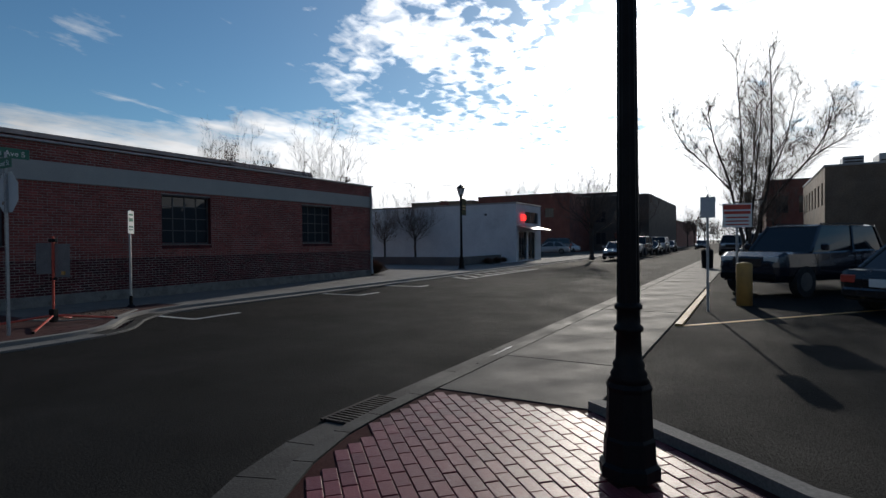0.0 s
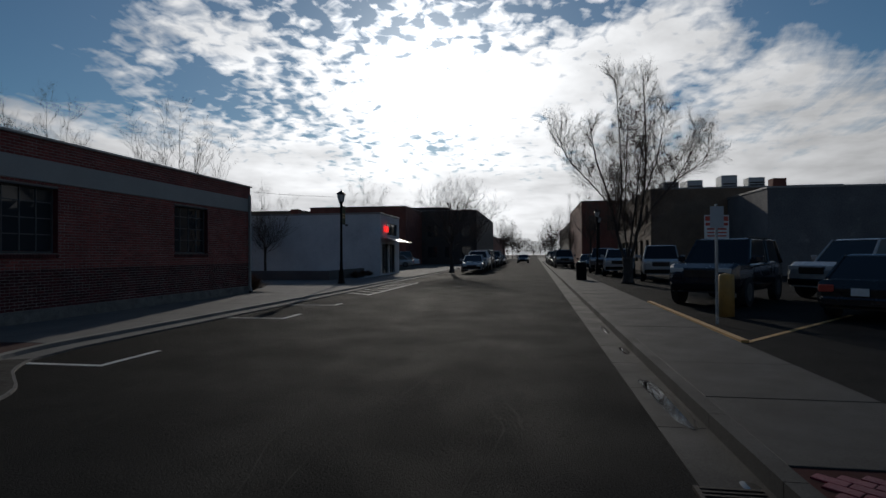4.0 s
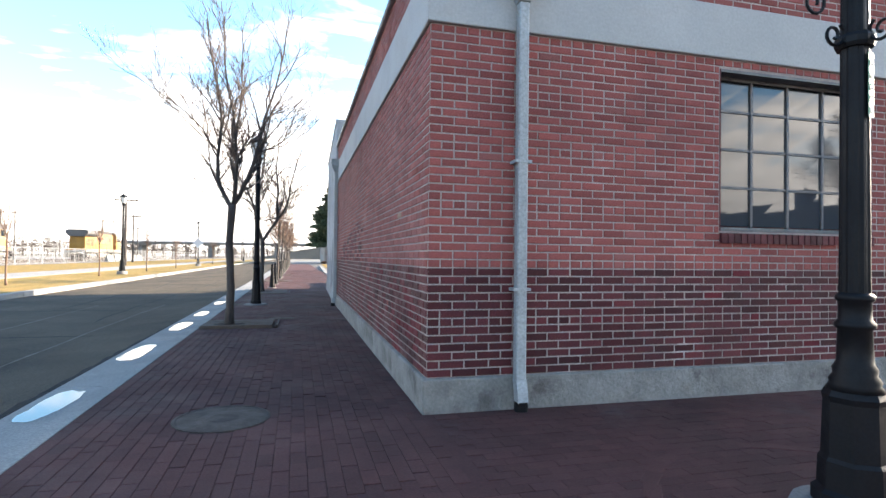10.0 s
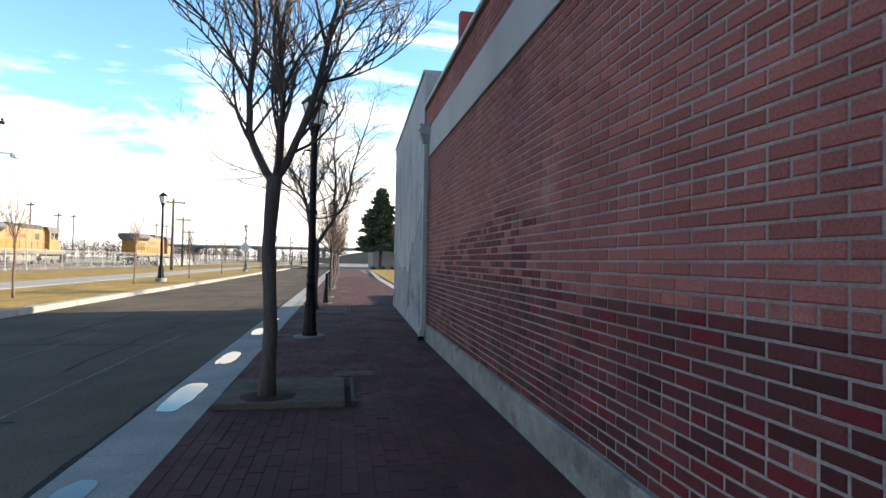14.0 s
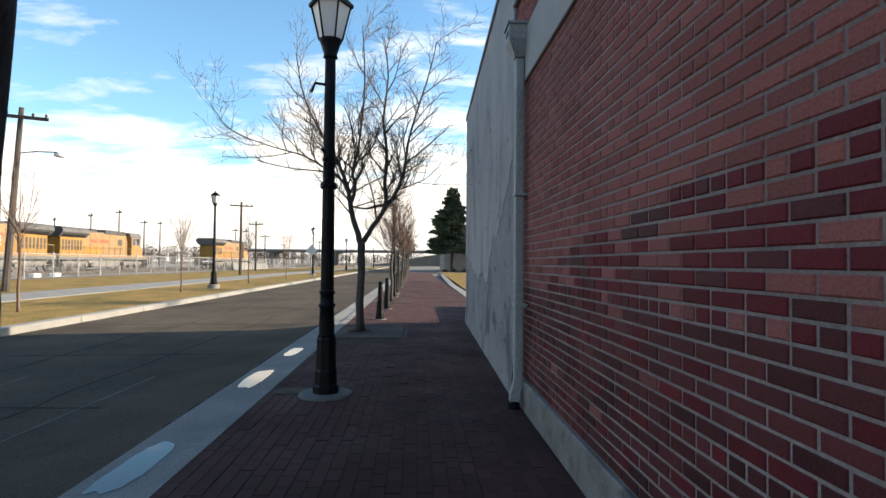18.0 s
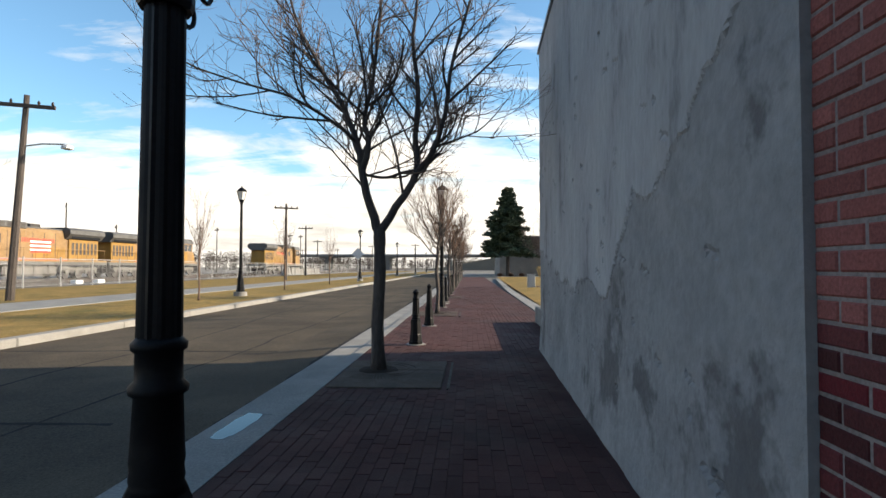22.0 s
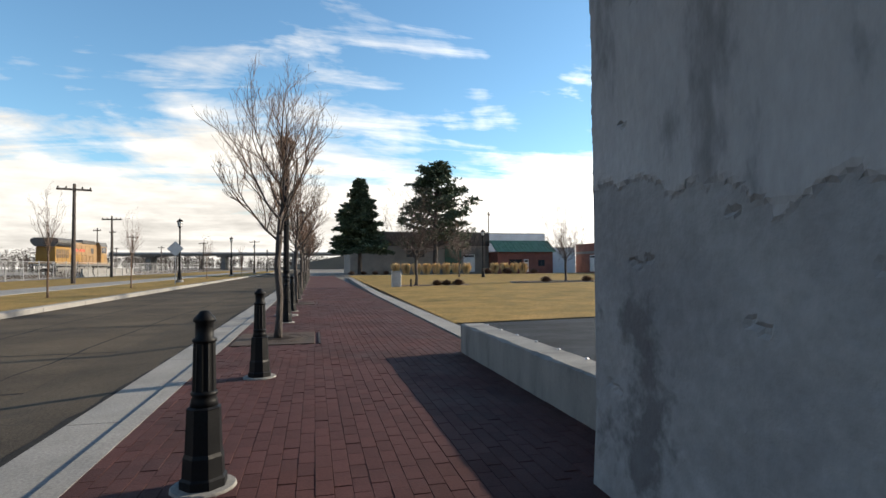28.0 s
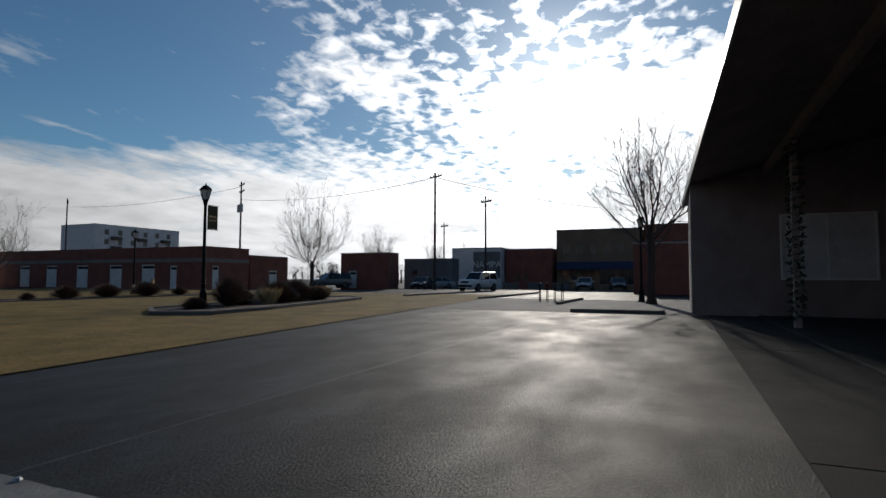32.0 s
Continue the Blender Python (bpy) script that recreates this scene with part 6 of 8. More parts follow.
plume = tuft(1, "ornamental_grass", "straw-coloured clump of ornamental grass by the lawn", "grass", "ornamental grasses", pose(9.4, 89, 0), 1.75, 0.85, M_PLUME, 420)
for k in range(1, 14):
    if k in (8, 9):
        continue
    copy_thing(plume, pose(9.4 + 1.42 * k, 89 + random.uniform(-0.3, 0.3), 0, 0, 0, 50 * k))
bush = tuft(2, "shrub", "dark reddish leafless shrub in a planting bed", "shrub", "planted shrubs", pose(16.3, 35.3, 0.1), 1.15, 1.0, M_SHRUB, 900, False)
for x, y, f in ((17.6, 35.9, 0.9), (20.0, 36.0, 1.25), (22.0, 36.6, 1.35), (23.6, 36.4, 0.9), (14.3, 34.9, 0.6), (19, 49.8, 0.9), (21.5, 50, 1.0), (24.5, 50.5, 1.15), (13.7, 49.2, 0.5), (16.8, 49.4, 0.5), (27.5, 51, 0.7),
                (5.6, 46.3, 0.4), (6.2, 46.5, 0.4), (6.9, 46.4, 0.45), (20.4, 0.5, 0.8), (33.2, 0.2, 0.5), (35.0, 0.3, 0.5), (36.2, 0.3, 0.45), (22, 88, 0.9), (25, 88, 0.9), (29, 88, 0.8), (3.4, 88, 0.6), (5, 88.5, 0.6), (6.5, 88, 0.6), (8, 88.4, 0.6)):
    copy_thing(bush, pose(x, y, 0.02, 0, 0, x * 57) @ Matrix.Diagonal((f * 1.2, f * 1.1, f * 0.74, 1)))
tan = tuft(4, "grass_clump", "low straw-coloured grass clump among shrubs", "grass", "low grass clumps", pose(18.9, 35.5, 0.1), 0.8, 0.7, M_PLUME, 200)
for x, y in ((24.4, 37.2), (25.6, 37.6)):
    copy_thing(tan, pose(x, y, 0.1, 0, 0, x * 40))

# planting island with its kerb on the lawn
island = thing("planting_island", "raised planting bed with a concrete kerb at the lawn edge", "planting bed")
ring = [(11.9, 34.0), (12.8, 32.6), (16, 33.0), (26.5, 35.6), (28.4, 37.4), (27.6, 38.9), (22, 38.2), (13.6, 36.2)]
part("soil", Shape().slab(ring, -0.1, 0.1), M_MULCH, island)
rim = Shape()
strip([*ring, ring[0]], 0.16, -0.1, 0.15, rim)
part("kerb", rim, M_CONC, island)
island2 = thing("planting_ring", "low planting ring round a lawn tree", "planting bed")
part("soil", Shape().slab([(11.2, 48.4), (30, 49.4), (30, 51.4), (11.6, 50.2)], -0.1, 0.05), M_MULCH, island2)
rim = Shape()
strip([(11.2, 48.4), (30, 49.4), (30, 51.4), (11.6, 50.2), (11.2, 48.4)], 0.14, -0.1, 0.09, rim)
part("kerb", rim, M_CONC, island2)
island3 = thing("planting_ring", "small planting bed round a lawn tree", "planting bed")
part("soil", Shape().slab([(3.2, 45.8), (7.6, 45.8), (7.6, 47.2), (3.2, 47.2)], -0.1, 0.05), M_MULCH, island3)
box = thing("utility_box", "small grey utility pedestal on the lawn", "utility box", m=pose(3.1, 45.6, 0))
part("body", Shape().box(-0.25, 0.25, -0.2, 0.2, -0.05, 0.85, c=0.02), M_ZINC, box)
part("lid", Shape().box(-0.28, 0.28, -0.23, 0.23, 0.85, 0.9, c=0.01), M_ZINC, box)
solid("post_light", Shape().tube([(3.9, 45.4, 0), (3.9, 45.4, 0.45)], 0.05, 8), M_BLACK, "short black post light on the lawn", "garden light")


# ---- buildings ----
def facade_window(parent, face, a, b, z0, z1, mat=None, frame=True):
    """A recessed window on a wall; face gives its pose, with x along the wall and -y outwards."""
    w = new("window")
    w.parent = parent
    w.matrix_basis = face
    part("pane", Shape().add([(a, 0.02, z0), (b, 0.02, z0), (b, 0.02, z1), (a, 0.02, z1)], [(0, 1, 2, 3)]), mat or M_WINDOW, w)
    f, k = Shape(), 0.06
    f.box(a - k, a, -0.03, 0.06, z0 - k, z1 + k), f.box(b, b + k, -0.03, 0.06, z0 - k, z1 + k)
    f.box(a, b, -0.03, 0.06, z0 - k, z0), f.box(a, b, -0.03, 0.06, z1, z1 + k)
    f.box((a + b) / 2 - 0.02, (a + b) / 2 + 0.02, -0.01, 0.04, z0, z1)
    part("frame", f, M_FRAME if mat is None else M_WHITE, w)
    return w


def holed(length, h, items, thick=0.28):
    """One connected wall slab along x with openings (a, b, low, high) cut through it."""
    xs = sorted({0.0, length, *[q for i in items for q in i[:2]]})
    zs = sorted({-0.2, h, *[max(q, -0.2) for i in items for q in i[2:4]]})
    n = len(zs)
    solid_cell = [[not any(i[0] <= (xs[a] + xs[a + 1]) / 2 <= i[1] and i[2] <= (zs[c] + zs[c + 1]) / 2 <= i[3] for i in items) for c in range(n - 1)] for a in range(len(xs) - 1)]
    s = Shape()
    v = [(x, y, z) for y in (0.0, thick) for x in xs for z in zs]
    back = len(xs) * n
    f = []
    for a in range(len(xs) - 1):
        for c in range(n - 1):
            if not solid_cell[a][c]:
                continue
            p, q, r, t = a * n + c, (a + 1) * n + c, (a + 1) * n + c + 1, a * n + c + 1
            f += [(p, q, r, t), (t + back, r + back, q + back, p + back)]
            for da, dc, e0, e1 in ((-1, 0, t, p), (1, 0, q, r), (0, -1, p, q), (0, 1, r, t)):
                aa, cc = a + da, c + dc
                if not (0 <= aa < len(xs) - 1 and 0 <= cc < n - 1 and solid_cell[aa][cc]):
                    f.append((e0, e0 + back, e1 + back, e1))
    used = sorted({i for q in f for i in q})
    at = {o: i for i, o in enumerate(used)}
    return s.add([v[i] for i in used], [tuple(at[i] for i in q) for q in f])


def block(name, label, x0, x1, y0, y1, h, mat, faces=(), parapet=0.25, trim=None, cap=None):
    """A flat-roofed building. faces: (side, [(a, b, z0, z1, kind), ...]) with side w, s, n or e; openings are cut through the walls."""
    t = thing(name, label, "building")
    opened = dict(faces)
    sides = {"w": (pose(x0, y1, 0, 0, 0, -90), y1 - y0), "s": (pose(x0, y0, 0), x1 - x0), "n": (pose(x1, y1, 0, 0, 0, 180), x1 - x0), "e": (pose(x1, y0, 0, 0, 0, 90), y1 - y0)}
    for side, (face, length) in sides.items():
        items = opened.get(side, [])
        s = holed(length, h, items)
        s.v = [(min(max(x, 0.002), length - 0.002), y, z) for x, y, z in s.v]
        wall = part("wall", Shape().add([face @ Vector(p) for p in s.v], s.f), mat, t)
        for a, b, z0, z1, kind in items:
            if kind == "door":
                d = new("door")
                d.parent, d.matrix_basis = t, face
                leaf = part("leaf", Shape().box(a, b, 0.1, 0.15, max(z0, 0.0), z1, c=0.01), M_WHITE, d, "white panelled door")
                part("light", Shape().box(a + 0.15, b - 0.15, 0.09, 0.099, z1 - 0.45, z1 - 0.15), M_WINDOW, d)
                part("handle", Shape().box(b - 0.14, b - 0.1, 0.05, 0.1, 0.98, 1.1), M_ZINC, d)
            else:
                facade_window(t, face @ pose(0, 0.12, 0), a, b, z0, z1)
    part("roof", Shape().box(x0 + 0.28, x1 - 0.28, y0 + 0.28, y1 - 0.28, h - parapet - 0.1, h - parapet), M_IRON, t)
    c = Shape()
    for q in ((x0 - 0.05, x1 + 0.05, y0 - 0.05, y0 + 0.3), (x0 - 0.05, x1 + 0.05, y1 - 0.3, y1 + 0.05), (x0 - 0.05, x0 + 0.3, y0 + 0.301, y1 - 0.301), (x1 - 0.3, x1 + 0.05, y0 + 0.301, y1 - 0.301)):
        c.box(*q, h + 0.003, h + 0.12)
    part("parapet", c, cap or M_COPING, t)
    if trim:
        b = Shape()
        z0, z1 = trim
        b.box(x0 - 0.04, x0 - 0.002, y0, y1, z0, z1), b.box(x0 - 0.04, x1, y0 - 0.04, y0 - 0.002, z0, z1)
        part("band", b, M_CONC_PALE, t, "pale band under the parapet")
    return t


def rooftop(t, x, y, z, w=1.6, d=1.2, h=1.0):
    u = part("rooftop_unit", Shape().box(x, x + w, y, y + d, z, z + h, c=0.03), M_ZINC, t)
    for k in range(4):
        part("louvre", Shape().box(x - 0.012, x - 0.002, y + 0.1, y + d - 0.1, z + 0.15 + k * 0.2, z + 0.25 + k * 0.2), M_IRON, u)


M_WALLWHITE = material("white painted block", (0.66, 0.67, 0.68), (0.54, 0.55, 0.57), 0.85, 0.5, 14, 0.3, stain=(0.42, 0.43, 0.45), stain_scale=0.5, stain_low=0.62, grain_amount=0.15)
M_FARBRICK = material("far brick", (0.24, 0.085, 0.06), (0.17, 0.06, 0.045), 0.85, 0.8, 12, 0.3)
M_TANBRICK = material("buff brick", (0.22, 0.155, 0.105), (0.16, 0.115, 0.08), 0.85, 0.8, 12, 0.3)
M_BROWN = material("dark brown cladding", (0.085, 0.07, 0.06), (0.06, 0.05, 0.045), 0.85, 0.8, 12, 0.3)
M_GREYBLOCK = material("grey block wall", (0.17, 0.172, 0.178), (0.12, 0.122, 0.128), 0.9, 0.6, 12, 0.3, stain=(0.27, 0.27, 0.27), stain_scale=0.7, stain_low=0.6)
M_GREENROOF = material("green standing-seam roof", (0.018, 0.085, 0.05), (0.014, 0.065, 0.04), 0.5, 0.8, 20, 0.1)
M_TAUPE = material("grey brown block", (0.26, 0.235, 0.205), (0.2, 0.18, 0.16), 0.9, 0.6, 12, 0.3, stain=(0.15, 0.135, 0.12), stain_scale=0.3, stain_low=0.55)

shop = block("corner_shop", "low white painted block shop with a dark glazed street front", 37.6, 43.2, -0.2, 13.5, 4.45, M_WALLWHITE,
             [("s", [(0.5, 2.3, 0.1, 2.3, "window"), (2.6, 4.2, 0.1, 2.3, "window"), (1.9, 5.0, 3.0, 3.9, "window")]), ("w", [(11.0, 11.25, 3.6, 3.75, "window")])])
part("awning", Shape().add([(37.8, -0.25, 2.75), (42.2, -0.25, 2.75), (42.2, -1.5, 2.4), (37.8, -1.5, 2.4), (37.8, -0.25, 2.81), (42.2, -0.25, 2.81), (42.2, -1.5, 2.46), (37.8, -1.5, 2.46)],
                           [(3, 2, 1, 0), (4, 5, 6, 7), (0, 1, 5, 4), (1, 2, 6, 5), (2, 3, 7, 6), (3, 0, 4, 7)]), M_COPING, shop)
part("neon_sign", Shape().box(38.5, 39.3, -0.36, -0.3, 3.2, 3.62), glowing("red neon", (1.0, 0.02, 0.015), 5.0), shop, "small glowing red sign")
part("chimney", Shape().box(39.5, 40.1, 7.0, 7.6, 4.2, 5.1), M_FARBRICK, shop)
solid("planter_wall", Shape().box(30.2, 30.5, 0.8, 9.5, -0.1, 0.55, c=0.02).box(30.5, 37.0, 0.8, 1.05, -0.1, 0.55, c=0.02), M_CONC, "low concrete planter wall before the white shop", "planter")

office = block("office_block", "large dark brown flat-roofed office building", 92, 130, -1.5, 21, 9.0, M_BROWN,
               [("w", [(2 + 3 * k, 3.6 + 3 * k, 4.6, 6.4, "window") for k in range(7)] + [(2 + 3 * k, 3.6 + 3 * k, 1.0, 2.8, "window") for k in range(7)])])
part("penthouse", Shape().box(95, 110, 4, 20, 9.0, 9.9), M_BROWN, office)
grey = block("grey_warehouse", "plain grey block building beside the car park", 37.0, 44.3, -52, -25.9, 5.6, M_GREYBLOCK, [("n", [(2.0, 3.2, 0.0, 2.3, "window")])])
part("chimney", Shape().box(37.9, 38.7, -27.4, -26.6, 5.3, 6.35), M_FARBRICK, grey)
tanb = block("two_storey_house", "two-storey buff brick building with tall windows", 44.5, 62, -34, -20.3, 6.5, M_TANBRICK,
             [("w", [(9.9 + 1.9 * k, 10.8 + 1.9 * k, 3.9, 5.4, "window") for k in range(2)]),
              ("n", [(1 + 2.4 * k, 2 + 2.4 * k, 3.9, 5.5, "window") for k in range(7)] + [(1 + 2.4 * k, 2.3 + 2.4 * k, 0.8, 2.6, "window") for k in range(7)])])
for x, y, w, h in ((45.2, -22.6, 1.6, 1.0), (47.0, -24.9, 2.4, 1.3), (46.0, -27.2, 1.4, 1.5), (49.5, -21.9, 1.0, 0.9), (45.4, -29.0, 1.1, 1.2)):
    rooftop(tanb, x, y, 6.2, w, 1.2, h)
block("far_store", "dark two-storey street building", 75, 100, -30, -17.5, 8.5, M_FARBRICK, [("w", [(1 + 2.3 * k, 2.2 + 2.3 * k, 4.6, 6.6, "window") for k in range(5)])])
block("far_store", "brown street building with shop windows", 102, 140, -30, -17.5, 7.0, M_BROWN, [("w", [(1 + 2.3 * k, 2.2 + 2.3 * k, 3.6, 5.2, "window") for k in range(5)])])
block("far_store", "long low brick street building", 135, 190, -1, 16, 6.0, M_FARBRICK)

# beyond the lawn
depot = block("row_building", "long low brick building with white doors and a pale band", 43.7, 50.2, 66.0, 104.0, 4.6, M_FARBRICK,
              [("w", [(y - 1.1, y + 1.1, 0.0, 2.75, "door") for y in (5.9, 11.5, 17.5, 23.6, 29.1)] + [(32.6, 33.7, 0.0, 2.6, "door")]),
               ("s", [(1.0, 2.0, 0.0, 2.6, "door")])], trim=(3.0, 3.4), cap=M_FARBRICK)
block("brick_annex", "small red brick annex with a white double door", 51.5, 58.5, 67.0, 76, 3.95, M_FARBRICK, [("s", [(3.4, 5.0, 0.0, 2.2, "door")])])
dark = block("dark_hall", "dark grey flat-roofed hall behind the conifers", 4.2, 27.2, 103.0, 122.0, 6.6, M_TAUPE, [("s", [(9, 12, 2.6, 3.7, "window"), (18.6, 20.6, 0.1, 3.0, "door")])])
part("fascia", Shape().box(4.1, 27.3, 102.85, 102.99, 4.4, 6.5), M_BROWN, dark, "dark upper cladding")
part("green_panel", Shape().box(19.6, 22.4, 102.9, 102.99, 0.1, 4.4), M_GREENROOF, dark, "dark green wall panel")
lodge = block("green_roof_lodge", "low brick lodge under a green metal roof", 27.4, 37.0, 99.0, 112.0, 3.3, M_FARBRICK,
              [("s", [(2.0, 4.2, 0.9, 2.1, "window"), (4.5, 5.4, 0.0, 2.1, "door"), (7.0, 8.2, 1.0, 2.0, "window")])])
part("green_roof", Shape().add([(27.0, 98.5, 3.3), (37.4, 98.5, 3.3), (37.4, 102, 5.3), (27, 102, 5.3), (27, 112, 5.3), (37.4, 112, 5.3)], [(0, 1, 2, 3), (3, 2, 5, 4)]), M_GREENROOF, lodge)
for k in range(16):
    part("seam", Shape().tube([(27.3 + 0.66 * k, 98.5, 3.33), (27.3 + 0.66 * k, 102, 5.33)], 0.03, 4), M_GREENROOF, lodge)
block("white_shed", "white metal shed beside the lodge", 37.2, 41.5, 100.0, 112, 4.0, M_WALLWHITE)
block("white_hall", "large pale metal building with a low roof", 20, 44, 118, 140, 7.4, M_WALLWHITE)
flats = block("apartment_block", "distant pale apartment building with balconies", 108, 138, 180, 196, 17.5, M_WALLWHITE,
              [("s", [(3 + 4.4 * k, 4.4 + 4.4 * k, 2.5 + 3 * j, 4.1 + 3 * j, "window") for k in range(6) for j in range(5)])])
for k in range(3):
    for j in range(4):
        part("balcony", Shape().box(113 + 8.8 * k, 116 + 8.8 * k, 178.8, 180, 4.0 + 3 * j, 5.0 + 3 * j), M_BROWN, flats)
block("brick_store", "low red brick store across the road", 59, 61.5, 51.8, 58.9, 4.4, M_FARBRICK, [("w", [(1.2, 2.4, 0.0, 2.2, "door")])])
block("grey_store", "low pale grey store across the road", 67.5, 70, 46.9, 54.1, 3.9, M_GREYBLOCK, [("w", [(1.2, 2.0, 1.8, 2.4, "window")])])
mural = block("mural_building", "pale building with a large painted word on its wall", 75.0, 95, 42.4, 50.0, 5.7, M_WALLWHITE)
block("brick_shop", "red brick shop next to the painted wall", 76.5, 95, 35.4, 42.2, 5.5, M_FARBRICK, [("w", [(1.5, 2.2, 1.0, 2.0, "window"), (2.7, 3.4, 1.0, 2.0, "window")])])
mural_panel = part("mural", Shape().box(74.96, 74.995, 42.5, 46.6, 1.4, 5.2), M_GREYBLOCK, mural, "dark painted panel with a large pale word")
writing("NAMPA", 1.3, M_WHITE, mural_panel, pose(74.95, 44.55, 3.3, 0, 0, -90))
corner_shop = block("corner_block", "two-storey dark brick corner block with shop windows", 78, 100, 23.5, 35.0, 8.2, M_TANBRICK,
      [("w", [(0.8 + 1.9 * k, 1.8 + 1.9 * k, 4.9, 6.2, "window") for k in range(5)] + [(0.8 + 2.6 * k, 2.8 + 2.6 * k, 0.6, 2.6, "window") for k in range(4)])])
part("awning", Shape().add([(77.98, 23.6, 3.7), (77.98, 34.9, 3.7), (76.9, 34.9, 2.9), (76.9, 23.6, 2.9), (77.98, 23.6, 3.64), (77.98, 34.9, 3.64), (76.9, 34.9, 2.6), (76.9, 23.6, 2.6)],
                           [(0, 1, 2, 3)[::-1], (4, 5, 6, 7), (3, 2, 6, 7), (0, 3, 7, 4), (1, 5, 6, 2)]), material("navy awning cloth", (0.03, 0.045, 0.11), None, 0.8, 1.5, 60, 0.1), corner_shop, "navy cloth awning")
planter = thing("planter", "long grey concrete planter beside the road", "planter", "roadside planters", pose(66.0, 41.6, 0, 0, 0, 110))
part("trough", Shape().box(-1.0, 1.0, -0.4, 0.4, -0.05, 0.75, c=0.05), M_CONC, planter)
part("rim", Shape().box(-1.04, 1.04, -0.44, 0.44, 0.7, 0.78, c=0.015), M_CONC_PALE, planter)
for x, y in ((67.0, 38.6), (68.0, 35.6), (69.0, 32.6)):
    copy_thing(planter, pose(x, y, 0, 0, 0, 110))
block("corner_block", "two-storey brown brick block beside the corner", 80, 100, 8, 23.3, 8.8, M_FARBRICK, [("w", [(1 + 2.6 * k, 2.4 + 2.6 * k, 5.2, 6.6, "window") for k in range(5)])])
block("red_shed", "low dark red brick building at the plaza end", 48, 60, 10, 22.3, 4.2, M_FARBRICK)

# overpass
bridge = thing("overpass", "distant concrete road overpass on wide piers", "bridge")
part("deck", Shape().box(-74, 60, 236, 247, 5.5, 6.2), M_CONC, bridge)
part("railing", Shape().box(-74, 60, 235.7, 236, 6.2, 6.75), M_ZINC, bridge)
for x in range(-62, 60, 26):
    part("pier", Shape().box(x, x + 1.6, 237, 246, -0.3, 4.9), M_CONC, bridge)
    part("pier_cap", Shape().box(x - 1.5, x + 3.1, 236.4, 246.6, 4.9, 5.5), M_CONC, bridge)
solid("abutment", Shape().add([(-20, 236, 0), (60, 236, 0), (60, 236, 5.4), (10, 236, 5.4), (-20, 247, 0), (60, 247, 0), (60, 247, 5.4), (10, 247, 5.4)], [(0, 1, 2, 3), (7, 6, 5, 4), (0, 3, 7, 4), (1, 5, 6, 2)]), M_GROUND, "grassy approach ramp of the overpass", "embankment")


# ---- railway ----
M_ORANGE = material("faded yellow loco paint", (0.261, 0.1395, 0.018), (0.198, 0.1008, 0.0144), 0.6, 0.6, 10, 0.1, stain=(0.35, 0.2, 0.08), stain_scale=0.6, stain_low=0.62)
M_PEACH = material("sun-bleached loco paint", (0.238, 0.1445, 0.0612), (0.187, 0.108, 0.0425), 0.7, 0.5, 10, 0.1, stain=(0.28, 0.19, 0.12), stain_scale=0.5, stain_low=0.58)
M_TANKGREY = material("dusty grey paint", (0.16, 0.15, 0.135), (0.1, 0.095, 0.088), 0.85, 0.8, 10, 0.2)
M_LOCOGREY = material("grey loco paint", (0.085, 0.083, 0.08), (0.06, 0.059, 0.057), 0.6, 0.6, 10, 0.1)
M_GRIME = material("sooty running gear", (0.06, 0.055, 0.05), (0.035, 0.03, 0.03), 0.85, 1, 12, 0.4)


